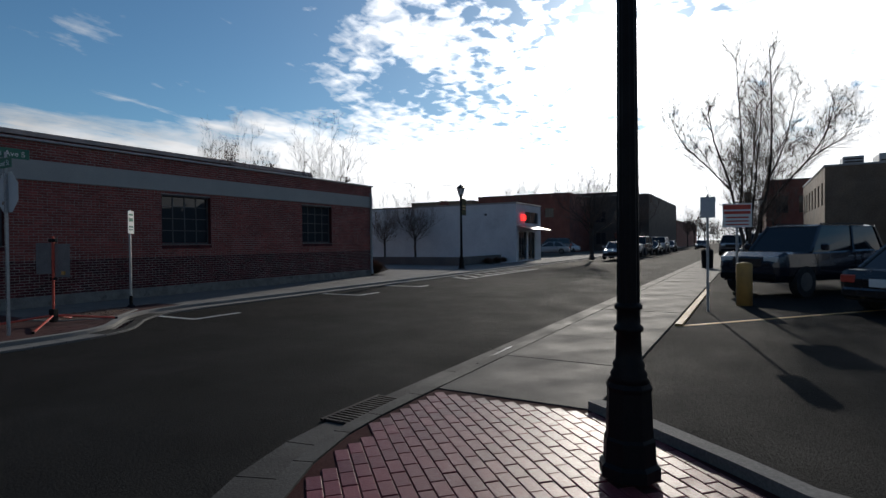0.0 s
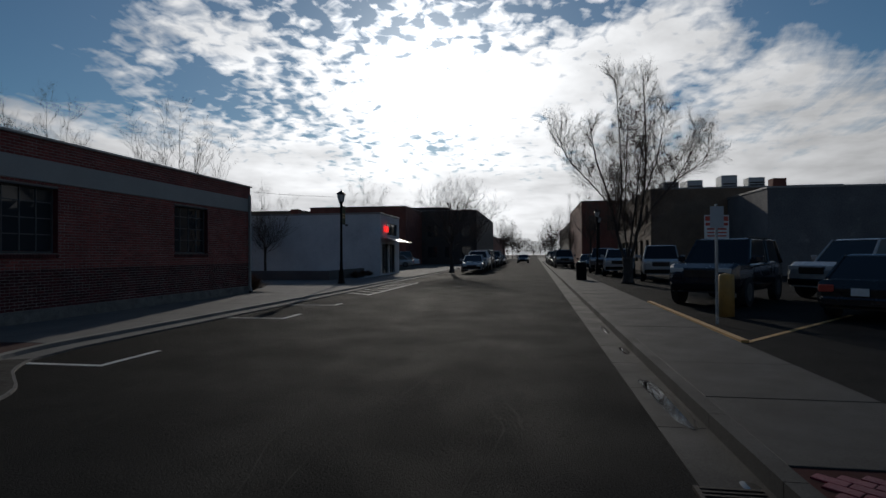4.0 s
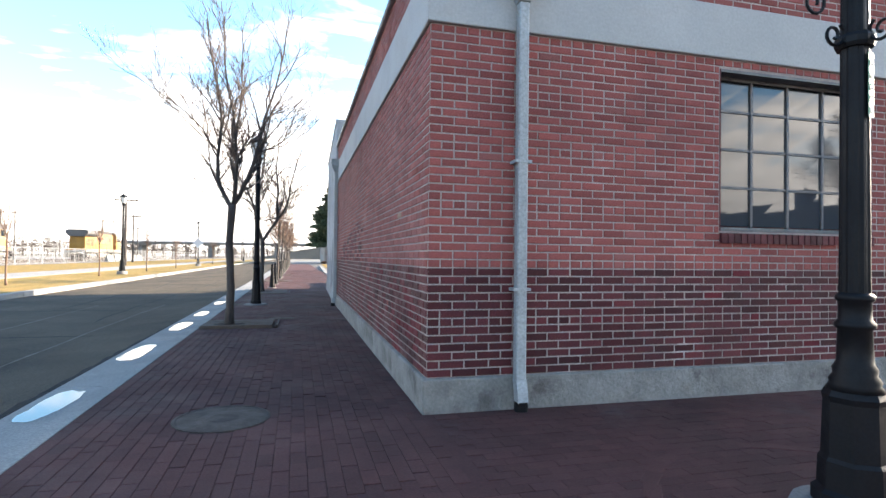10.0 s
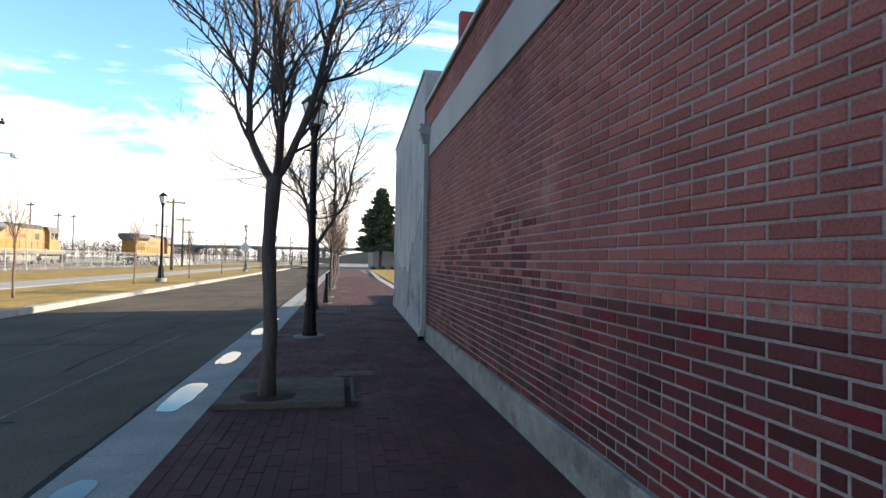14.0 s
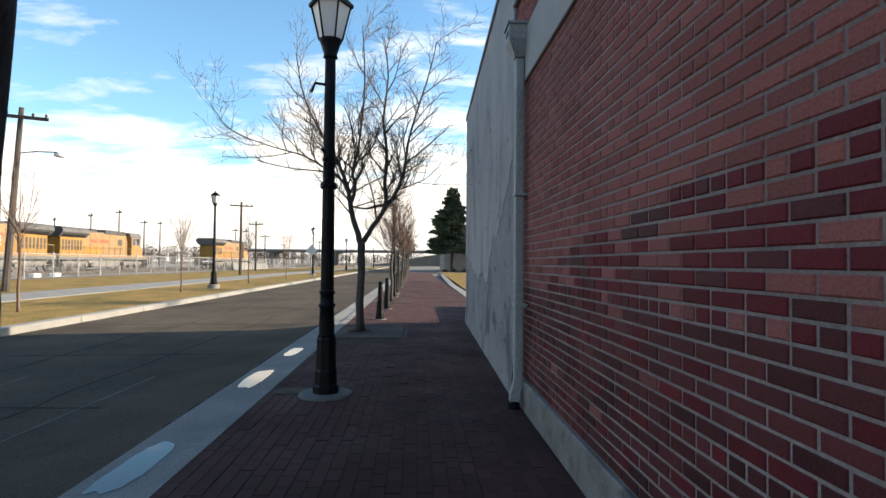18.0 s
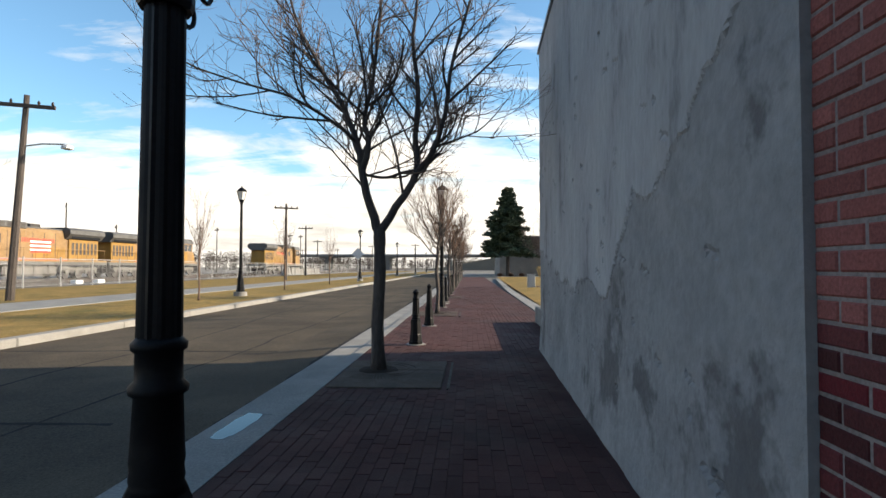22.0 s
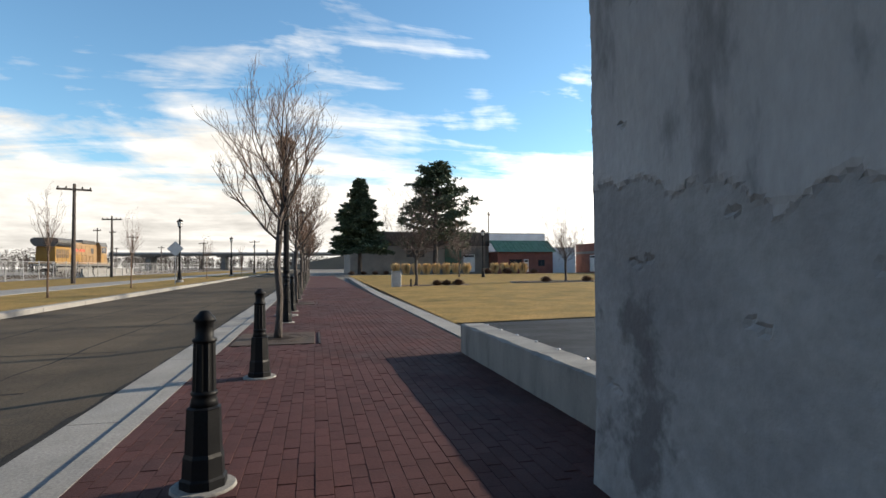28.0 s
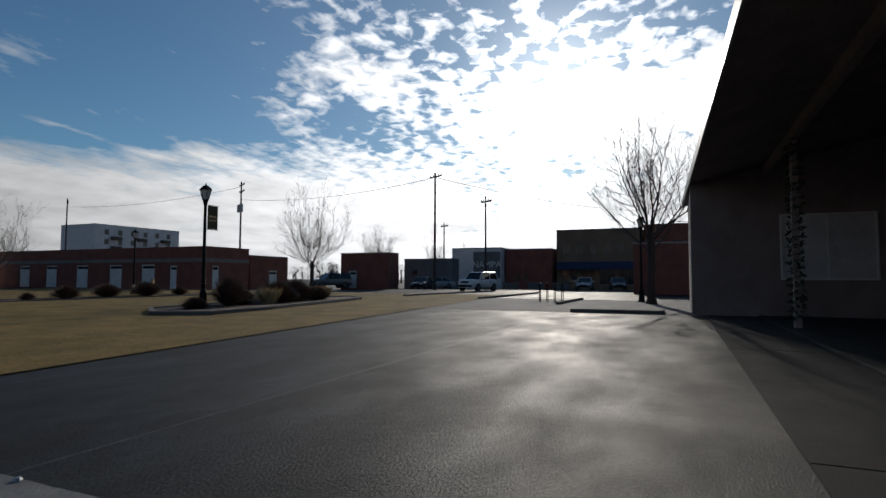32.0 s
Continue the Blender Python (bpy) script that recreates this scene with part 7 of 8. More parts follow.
def locomotive(m, label):
    """A six-axle diesel: underframe, trucks, fuel tank, panelled hood, flared radiator and cab; its nose points along +y."""
    t = thing("locomotive", label, "locomotive", "parked locomotives", m)
    L = 21.0
    part("underframe", Shape().box(-1.52, 1.52, 0, L, 1.2, 1.5, c=0.04), M_LOCOGREY, t)
    part("walkway", Shape().box(-1.55, 1.55, 0.1, L - 0.1, 1.5, 1.62), M_ORANGE, t, "yellow walkway edge")
    tank = part("fuel_tank", Shape().box(-1.3, 1.3, 7.2, 13.6, 0.32, 1.18, c=0.18), M_TANKGREY, t, "dusty grey fuel tank")
    for y in (8.4, 10.2, 12.2):
        part("tank_strap", Shape().box(-1.32, 1.32, y, y + 0.08, 0.4, 1.16), M_GRIME, tank)
    for x in (-1.34, 1.26):
        part("air_tank", Shape().tube([(x, 6.0, 0.95), (x, 7.1, 0.95)], 0.17, 10), M_TANKGREY, t)
    for y in (1.2, 14.7):
        truck = part("truck", Shape().box(-1.15, 1.15, y + 0.2, y + 4.9, 0.5, 0.9, c=0.05), M_GRIME, t)
        for x in (-1.24, 1.12):
            frame_side = Shape().box(x, x + 0.12, y, y + 5.1, 0.74, 1.0, c=0.02)
            for k in range(4):
                frame_side.box(x - 0.03, x + 0.15, y + 0.12 + 1.46 * k, y + 0.5 + 1.46 * k, 0.45, 0.78, c=0.03)
            part("side_frame", frame_side, M_TANKGREY, truck)
        for k in range(3):
            for x in (-0.98, 0.85):
                part("wheel", Shape().tube([(x, y + 0.62 + 1.93 * k, 0.52), (x + 0.13, y + 0.62 + 1.93 * k, 0.52)], 0.52, 16), M_GRIME, truck)
    for y in (0.05, L - 0.75):
        for x in (-1.5, 1.2):
            part("step", Shape().box(x, x + 0.3, y, y + 0.7, 0.45, 0.5).box(x, x + 0.3, y, y + 0.7, 0.85, 0.9).box(x, x + 0.3, y, y + 0.04, 0.45, 1.2).box(x, x + 0.3, y + 0.66, y + 0.7, 0.45, 1.2), M_GRIME, t)
    hood = part("hood", Shape().loft([[(-0.95, y, 1.62), (0.95, y, 1.62), (0.95, y, 3.95), (0.78, y, 4.2), (-0.78, y, 4.2), (-0.95, y, 3.95)] for y in (5.4, 16.2)]), M_PEACH, t, "faded peach-yellow engine hood")
    for k in range(7):
        for x in (-0.962, 0.954):
            part("hood_door", Shape().box(x, x + 0.008, 5.75 + 1.45 * k, 7.05 + 1.45 * k, 1.75, 2.72), M_ORANGE if k < 3 else M_PEACH, hood)
            part("door_gap", Shape().box(x, x + 0.007, 7.08 + 1.45 * k, 7.13 + 1.45 * k, 1.7, 3.9), M_GRIME, hood)
    for x in (-0.965, 0.955):
        part("air_intake", Shape().box(x, x + 0.01, 13.6, 14.7, 2.9, 3.6), M_GRIME, hood)
        part("lower_stripe", Shape().box(x, x + 0.01, 5.4, 16.2, 1.63, 1.7), M_RED, hood, "thin red stripe")
        for word, n, step in ((7.3, 5, 0.3), (9.3, 7, 0.3)):
            for k in range(n):
                part("side_lettering", Shape().box(x - 0.002, x + 0.012, word + step * k, word + step * k + 0.19, 3.05, 3.4), M_RED, hood, "red lettering worn to bars")
    part("hood_roof", Shape().box(-0.8, 0.8, 5.4, 16.2, 4.2, 4.32, c=0.03), M_LOCOGREY, t, "grey hood roof")
    rear = part("radiator_body", Shape().box(-1.1, 1.1, 0.9, 5.4, 1.62, 3.5, c=0.05), M_ORANGE, t, "yellow rear hood")
    for k in range(7):
        for x in (-1.108, 1.1):
            part("louvre_opening", Shape().box(x, x + 0.008, 1.2 + 0.58 * k, 1.55 + 0.58 * k, 2.15, 3.2), M_GRIME, rear, "dark tall louvre")
    wing = part("radiator", Shape().loft([[(-1.1, y, 3.5), (1.1, y, 3.5), (1.55, y, 3.95), (1.55, y, 4.3), (1.2, y, 4.5), (-1.2, y, 4.5), (-1.55, y, 4.3), (-1.55, y, 3.95)] for y in (0.5, 5.9)]), M_LOCOGREY, t, "dark grey flared radiator wings")
    for x in (-1.36, 1.33):
        part("radiator_grille", Shape().box(x, x + 0.03, 1.0, 5.3, 3.56, 3.9), M_BLACK, wing)
    part("dynamic_brake", Shape().box(-0.95, 0.95, 10.6, 15.6, 4.1, 4.62, c=0.08), M_LOCOGREY, t, "dark rooftop brake housing")
    for k in range(4):
        for x in (-0.958, 0.95):
            part("brake_grille", Shape().box(x, x + 0.008, 10.9 + 1.15 * k, 11.8 + 1.15 * k, 4.2, 4.52), M_GRIME, t)
    part("exhaust", Shape().box(-0.4, 0.4, 8.3, 9.6, 4.3, 4.62, c=0.05), M_GRIME, t)
    cab = part("cab", Shape().loft([[(-1.5, y, 1.62), (1.5, y, 1.62), (1.5, y, 3.9), (1.2, y, 4.4), (-1.2, y, 4.4), (-1.5, y, 3.9)] for y in (16.2, 18.8)]), M_PEACH, t, "faded yellow cab")
    part("cab_roof", Shape().loft([[(-1.56, y, 3.9), (-1.22, y, 4.42), (1.22, y, 4.42), (1.56, y, 3.9), (1.24, y, 4.5), (-1.24, y, 4.5)] for y in (16.0, 19.1)]), M_LOCOGREY, t, "grey cab roof")
    for x in (-1.508, 1.5):
        part("cab_window", Shape().box(x, x + 0.008, 16.5, 17.35, 3.0, 3.8), M_WINDOW, cab)
        part("cab_window", Shape().box(x, x + 0.008, 17.5, 18.5, 3.0, 3.8), M_WINDOW, cab)
        part("cab_door", Shape().box(x, x + 0.006, 16.45, 17.4, 1.65, 2.9), M_ORANGE, cab)
    part("windscreen", Shape().box(-1.1, 1.1, 18.8, 18.81, 3.2, 3.85), M_WINDOW, cab)
    part("nose", Shape().loft([[(-1.15, y, 1.62), (1.15, y, 1.62), (1.0, y, z), (-1.0, y, z)] for y, z in ((18.8, 3.2), (20.0, 2.95), (20.3, 2.5))]), M_ORANGE, t)
    part("plough", Shape().box(-1.4, 1.4, 20.9, 21.2, 0.25, 1.2, c=0.05), M_GRIME, t)
    for x in (-1.5, 1.5):
        rail = Shape().tube([(x, 0.4, 2.58), (x, 16.0, 2.58)], 0.025, 5)
        for k in range(12):
            rail.tube([(x, 0.5 + 1.4 * k, 1.6), (x, 0.5 + 1.4 * k, 2.58)], 0.02, 4)
        part("handrail", rail, M_PEACH, t)
    return t


one = locomotive(pose(-40.5, 64.9, 0.15), "yellow and grey diesel locomotive parked behind the fence")
one.scale = (1.0, 0.92, 1.09)
for x, y, turn in ((-40.5, 64.5, 180), (-34.4, 93.0, 0)):
    copy_thing(one, pose(x, y, 0.15, 0, 0, turn)).scale = (1.0, 0.92, 1.09)
flag = thing("flag_panel", "striped flag decal panel on the locomotive side", "decal", m=pose(-39.53, 55.0, 2.55))
for k in range(7):
    part("stripe", Shape().box(0.01, 0.016, 0, 2.4, 0.18 * k, 0.18 * k + 0.17), M_RED if k % 2 == 0 else M_WHITE, flag)
tracks = Shape()
for x in (-43.5, -40.5, -37.4, -34.4):
    for g in (-0.75, 0.72):
        tracks.box(x + g, x + g + 0.07, -60, 330, 0.0, 0.16)
structure("rails", tracks, M_IRON, "rusty steel rails on the ballast")


def chain_fence():
    f = thing("chain_fence", "chain-link fence on galvanised posts along the railway", "fence")
    post = Shape().tube([(0, 0, 0), (0, 0, 1.95)], 0.05, 7).mesh("post", M_FENCE)
    for k in range(52):
        p = new("post", post)
        p.parent, p.matrix_basis = f, pose(-28.0, -2 + 3.05 * k, 0)
    part("top_rail", Shape().tube([(-28, -2, 1.83), (-28, 154, 1.83)], 0.03, 6), M_FENCE, f)
    part("bottom_wire", Shape().tube([(-28, -2, 0.12), (-28, 154, 0.12)], 0.01, 4), M_ZINC, f)
    mesh = Shape()
    pitch, height = 0.16, 1.7
    y = 20.0
    while y < 130:
        for s in (-1, 1):
            a, b = Vector((-28, y, 0.12)), Vector((-28, y + s * height, 0.12 + height))
            mesh.add([a + Vector((0, -0.006, 0)), a + Vector((0, 0.006, 0)), b + Vector((0, 0.006, 0)), b + Vector((0, -0.006, 0))], [(0, 1, 2, 3)])
        y += pitch
    part("wire_mesh", mesh, M_ZINC, f, kind="stuff")


chain_fence()
wedge = Shape().loft([[(-0.3, y, 0), (0.3, y, 0), (0.3, y, 0.12), (0.12, y, 0.42), (0.09, y, 1.05), (-0.09, y, 1.05), (-0.12, y, 0.42), (-0.3, y, 0.12)] for y in (0.0, 3.1)])
barrier = solid("concrete_barrier", wedge, M_CONC_PALE, "pale concrete road barrier standing beside the tracks", "barrier", "concrete barriers", m=pose(-30.0, 93.0, 0))
for k in range(1, 6):
    copy_thing(barrier, pose(-30.0 + 0.1 * (k % 2), 93.0 + 3.3 * k, 0))
solid("rail_stack", Shape().box(-31.5, -30.6, 38, 47, 0.0, 0.25).box(-31.4, -30.7, 38, 47, 0.3, 0.5), M_GRIME, "stack of old rails and ties beside the fence", "rail stack")
for y in (49.0, 51.5):
    solid("white_bin", Shape().box(-31.3, -30.8, y, y + 0.8, 0.0, 0.3, c=0.04), M_WHITE, "small white case on the ballast", "case", "white cases")


def utility_pole(m, h, label="brown wooden utility pole with crossarms", lamp=False, arms=1, cans=False):
    t = thing("utility_pole", label, "utility pole", "utility poles", m)
    part("pole", Shape().tube([(0, 0, -0.2), (0, 0, h)], [0.16, 0.1], 8), M_BARK, t)
    for k in range(arms):
        arm = part("crossarm", Shape().box(-1.1, 1.1, -0.14, -0.04, h - 0.5 - 0.9 * k, h - 0.36 - 0.9 * k), M_BARK, t)
        for x in (-1.0, -0.5, 0.5, 1.0):
            part("insulator", Shape().lathe([(0.04, h - 0.36 - 0.9 * k), (0.06, h - 0.28 - 0.9 * k), (0.02, h - 0.2 - 0.9 * k)], 6, at=(x, -0.09)), M_IRON, arm)
    if lamp:
        head = part("street_light", Shape().tube([(0, 0, h - 2.0), (0.7, 0, h - 1.85), (1.5, 0, h - 1.8)], 0.03, 6), M_ZINC, t)
        part("lamp_head", Shape().lathe([(0.05, h - 1.78), (0.2, h - 1.86), (0.22, h - 1.98), (0.05, h - 2.02)], 10, at=(1.6, 0)), M_SIGNBACK, head)
    if cans:
        for x in (-0.45, 0.45):
            part("transformer", Shape().lathe([(0.28, h - 4.2), (0.28, h - 3.2), (0.1, h - 3.1)], 10, at=(x, 0.1)), M_ZINC, t)
    return t


utility_pole(pose(-18.6, 29.0, 0, 0, 3, 10), 8.0, lamp=True, label="wooden utility pole with a street light by the railway")
up = utility_pole(pose(-18.6, 60.5, 0, 0, 0, 20), 7.4)
for x, y in ((-25, 88), (-35, 130), (-28, 160), (-45, 190), (-60, 200), (-15, 150)):
    copy_thing(up, pose(x, y, 0, 0, 0, 20 + x))
for x, y, h in ((-74.5, 105, 13.0), (-67, 108, 9.2), (-60, 107, 10.0), (-54.5, 106, 10.6), (-52, 110, 9.0), (-60, 134, 10.5), (-48, 150, 10), (-52, 172, 11)):
    copy_thing(up, pose(x, y, 0, 0, 0, 20 + x)).scale = (1, 1, h / 7.4)
utility_pole(pose(57, 74, 0, 0, 0, 60), 14.5, arms=2, cans=True, label="tall utility pole carrying transformers")
utility_pole(pose(54.4, 43.5, 0, 0, 0, 60), 13.0, arms=1, label="tall utility pole beside the road")
for x, y, h in ((70.9, 43.3, 12.7), (62.4, 120, 15.5), (36, 130, 13), (95, 60, 12)):
    copy_thing(up, pose(x, y, 0, 0, 0, 60) @ Matrix.Diagonal((1, 1, h / 7.4, 1)))
for a, b in (((54.4, 43.5, 12.5), (57, 74, 12)), ((54.4, 43.5, 12.5), (85, 20, 11)), ((57, 74, 13.8), (62.4, 120, 14))):
    a, b = Vector(a), Vector(b)
    solid("power_line", Shape().tube([a.lerp(b, q / 10) - Vector((0, 0, 4 * 0.9 * (q / 10) * (1 - q / 10))) for q in range(11)], 0.025, 4), M_BLACK, "sagging black power line between two poles", "cable", "power lines")

diamond = thing("warning_sign", "grey back of a diamond warning sign on a post", "road sign", m=pose(-10.9, 57.0, 0, 0, 0, 0))
perforated_post(diamond, 3.0)
part("diamond", Shape().add([(0, -0.03, 1.95), (0.55, -0.03, 2.5), (0, -0.03, 3.05), (-0.55, -0.03, 2.5), (0, -0.027, 1.95), (0.55, -0.027, 2.5), (0, -0.027, 3.05), (-0.55, -0.027, 2.5)],
                            [(0, 1, 2, 3), (7, 6, 5, 4), (0, 4, 5, 1), (1, 5, 6, 2), (2, 6, 7, 3), (3, 7, 4, 0)]), M_SIGNBACK, diamond)


# ---- vehicles ----
def vehicle(m, paint, label, kind="sedan", group="parked cars"):
    """A car with its nose along +y: lofted body, glasshouse, wheels with tyre and rim, lights, bumpers, mirrors and plates."""
    t = thing("car", label, "car", group, m)
    L, W, H = {"sedan": (4.7, 0.9, 1.44), "suv": (4.9, 0.98, 1.92), "pickup": (5.5, 0.98, 1.8)}[kind]
    belt, floor = (0.92, 0.26) if kind == "sedan" else (1.2, 0.4)
    nose = 0.72 if kind == "sedan" else 1.13
    rear = 0.88 if kind == "sedan" else belt
    stations = [(0.0, rear - 0.18, 0.8), (0.08, rear, 0.93), (0.9, rear + 0.03, 1.0), (L * 0.45, belt, 1.0), (L - 1.35, belt - 0.02, 1.0), (L - 0.35, nose + 0.06, 0.95), (L - 0.08, nose - 0.06, 0.86), (L, nose - 0.2, 0.74)]
    rings = []
    for y, top, w in stations:
        x = W * w
        rings.append([(-x * 0.9, y, floor), (x * 0.9, y, floor), (x * 1.0, y, floor + 0.18), (x * 1.01, y, floor + 0.4), (x * 0.97, y, top - 0.05), (x * 0.86, y, top), (-x * 0.86, y, top), (-x * 0.97, y, top - 0.05), (-x * 1.01, y, floor + 0.4), (-x, y, floor + 0.18)])
    part("body", Shape().loft(rings), paint, t, smooth=False)
    a, b, c, d = {"sedan": (0.55, 1.25, L - 2.15, L - 1.3), "suv": (0.06, 0.3, L - 2.0, L - 1.35), "pickup": (2.0, 2.15, L - 2.2, L - 1.5)}[kind]
    g = Shape().loft([[(-W * 0.88, a, belt - 0.04), (W * 0.88, a, belt - 0.04), (W * 0.9, d, belt - 0.04), (-W * 0.9, d, belt - 0.04)],
                      [(-W * 0.74, b, H - 0.03), (W * 0.74, b, H - 0.03), (W * 0.74, c, H - 0.03), (-W * 0.74, c, H - 0.03)]])
    part("glasshouse", g, M_CARGLASS, t, "dark tinted windows")
    part("roof", Shape().loft([[(-W * 0.76, b - 0.04, H - 0.05), (W * 0.76, b - 0.04, H - 0.05), (W * 0.76, c + 0.04, H - 0.05), (-W * 0.76, c + 0.04, H - 0.05)],
                               [(-W * 0.64, b + 0.12, H), (W * 0.64, b + 0.12, H), (W * 0.64, c - 0.12, H), (-W * 0.64, c - 0.12, H)]]), paint, t)
    for x in (-1, 1):
        for y0, y1 in ((a, b), (a + (d - a) * 0.45, b + (c - b) * 0.45), (d, c)):
            part("pillar", Shape().tube([(x * W * 0.895, y0, belt - 0.03), (x * W * 0.745, y1, H - 0.03)], 0.04, 5), paint, t)
        part("mirror", Shape().box(min(x * W, x * (W + 0.2)), max(x * W, x * (W + 0.2)), d - 0.3, d - 0.2, belt + 0.02, belt + 0.2, c=0.03), paint, t)
        part("headlight", Shape().box(min(x * W * 0.45, x * W * 0.82), max(x * W * 0.45, x * W * 0.82), L - 0.14, L - 0.02, nose - 0.2, nose - 0.06, c=0.02), M_LENS, t)
        part("tail_light", Shape().box(min(x * W * 0.55, x * W * 0.88), max(x * W * 0.55, x * W * 0.88), -0.02, 0.12, rear - 0.26, rear - 0.1, c=0.02), M_RED, t, "red tail light")
        for y in (0.95, L - 0.95):
            r = 0.33 if kind == "sedan" else 0.41
            xx = x * (W - 0.2)
            wheel = part("wheel", Shape().tube([(xx, y, r), (xx + x * 0.215, y, r)], r, 20), M_RUBBER, t, "black tyre")
            part("rim", Shape().tube([(xx + x * 0.2, y, r), (xx + x * 0.222, y, r)], r * 0.6, 14), M_RIM, wheel, "dull grey rim")
    for x in (-1, 1):
        for y in (d - 0.12, (a + d) / 2 - 0.1, max(a + 0.25, 1.35)):
            part("door_seam", Shape().box(min(x * W * 1.0, x * W * 1.012), max(x * W * 1.0, x * W * 1.012), y, y + 0.012, floor + 0.2, belt - 0.06), M_BLACK, t)
        for y in ((a + d) / 2 + 0.05, max(a + 0.4, 1.5)):
            part("door_handle", Shape().box(min(x * W * 0.98, x * W * 1.03), max(x * W * 0.98, x * W * 1.03), y, y + 0.16, belt - 0.16, belt - 0.13), M_BLACK if kind == "sedan" else M_ZINC, t)
    part("bumper", Shape().box(-W * 0.8, W * 0.8, L - 0.06, L + 0.05, floor + 0.05, floor + 0.26, c=0.04), M_BLACK, t)
    part("bumper", Shape().box(-W * 0.84, W * 0.84, -0.06, 0.05, floor + 0.05, floor + 0.26, c=0.04), paint if kind == "sedan" else M_ZINC, t)
    part("grille", Shape().box(-W * 0.42, W * 0.42, L - 0.1, L - 0.012 + 0.03, nose - 0.32, nose - 0.1, c=0.02), M_IRON, t)
    part("number_plate", Shape().box(-0.16, 0.16, -0.075, -0.062, floor + 0.3, floor + 0.46), M_WHITE, t)
    return t


def paint(name, colour, rough=0.25):
    return material(name, colour, tuple(c * 0.9 for c in colour), rough, 1.5, 20, 0.0, coat=0.6, grain_amount=0.06, rough_vary=0.05)


P_NAVY, P_BLACK, P_WHITE, P_SILVER, P_DARK = paint("navy car paint", (0.011, 0.013, 0.022)), paint("black car paint", (0.012, 0.012, 0.014)), paint("white car paint", (0.78, 0.78, 0.78)), paint("silver car paint", (0.34, 0.35, 0.36)), paint("grey car paint", (0.09, 0.095, 0.1))
truck = vehicle(pose(19.2, -18.5, SOUTH - 0.03, 0, 0, 55), P_NAVY, "large dark blue sport utility vehicle in the car park", "suv")
for x in (-0.62, 0.62):
    part("roof_rail", Shape().tube([(x, 0.6, 1.95), (x, 2.7, 1.95)], 0.02, 6), M_BLACK, truck)
vehicle(pose(12.0, -18.0, SOUTH - 0.03, 0, 0, 226), P_BLACK, "black saloon car parked with its tail to the street", "sedan")
vehicle(pose(20.2, -24.0, SOUTH - 0.03, 0, 0, 28.6), P_SILVER, "silver sport utility vehicle beside the grey building", "suv")
vehicle(pose(53.7, 36.8, 0, 0, 0, 78), P_WHITE, "white sport utility vehicle standing on the plaza road", "suv")
lot = [(33.3, -18.6, 78, P_SILVER, "suv"), (53, -16.6, 80, P_NAVY, "sedan"), (46, -17.0, 80, P_DARK, "suv"), (40.5, -17.4, 80, P_SILVER, "pickup"), (52, -6.2, 90, P_WHITE, "pickup"), (47.5, -6.1, 92, P_SILVER, "sedan"), (58.5, -6.1, 88, P_DARK, "suv"), (65, -6.2, 90, P_BLACK, "sedan"), (72, -6.1, 90, P_SILVER, "suv"),
       (60, -14.2, 90, P_DARK, "suv"), (67, -14.0, 90, P_BLACK, "sedan"), (74, -14.0, 90, P_NAVY, "pickup"), (82, -14, 90, P_WHITE, "sedan"), (90, -14, 90, P_DARK, "suv"), (80, -6.2, 90, P_DARK, "sedan"), (95, -9.4, 88, P_BLACK, "sedan"),
       (63, 3, 10, P_SILVER, "sedan"), (67, 4, 10, P_DARK, "suv"), (71, 4, 10, P_WHITE, "sedan"), (62, 48, 100, P_NAVY, "sedan"), (66, 46, 40, P_SILVER, "sedan"), (58, 57, 60, P_DARK, "suv"), (70, 26, 100, P_DARK, "sedan"), (66, 29, 95, P_SILVER, "sedan")]
NAMES = {id(P_WHITE): "white", id(P_DARK): "dark grey", id(P_SILVER): "silver", id(P_BLACK): "black", id(P_NAVY): "dark blue"}
made = {}
for x, y, turn, p, kind in lot:
    key = (id(p), kind)
    if key in made:
        copy_thing(made[key], pose(x, y, 0.0 if y > -12 else SOUTH - 0.03, 0, 0, turn))
    else:
        made[key] = vehicle(pose(x, y, 0.0 if y > -12 else SOUTH - 0.03, 0, 0, turn), p, "%s %s parked beyond the street" % (NAMES[id(p)], {"suv": "sport utility vehicle", "sedan": "saloon car", "pickup": "pickup truck"}[kind]), kind)

# ---- car park fittings and road paint ----
guard = thing("guard_post", "yellow plastic-sleeved steel guard post in the car park", "bollard", m=pose(12.9, -15.65, SOUTH - 0.03))
part("sleeve", Shape().lathe([(0.17, 0.0), (0.17, 0.95), (0.15, 0.98), (0.06, 1.0)], 16), M_YELLOW, guard, smooth=True)
notice = thing("notice_sign", "white and red car park notice on a steel post", "sign", m=pose(13.1, -15.5, SOUTH - 0.03, 0, 0, -72))
perforated_post(notice, 2.35)
face = part("notice_board", Shape().box(-0.32, 0.32, -0.03, -0.025, 1.82, 2.38, c=0.001), M_WHITE, notice)
for z, h, w in ((2.24, 0.11, 0.3), (2.13, 0.07, 0.29), (2.03, 0.04, 0.25), (1.95, 0.03, 0.25), (1.87, 0.03, 0.25)):
    part("print", Shape().box(-w, w, -0.033, -0.031, z, z + h), M_RED, face)
slim = thing("parking_sign", "small white sign on a thin steel pole beside the car park", "road sign", m=pose(11.39, -14.98, SOUTH - 0.03, 0, 0, -75))
perforated_post(slim, 2.5)
small_face = part("sign_plate", Shape().box(-0.15, 0.15, -0.03, -0.026, 2.0, 2.45, c=0.001), M_SIGNBACK, slim)
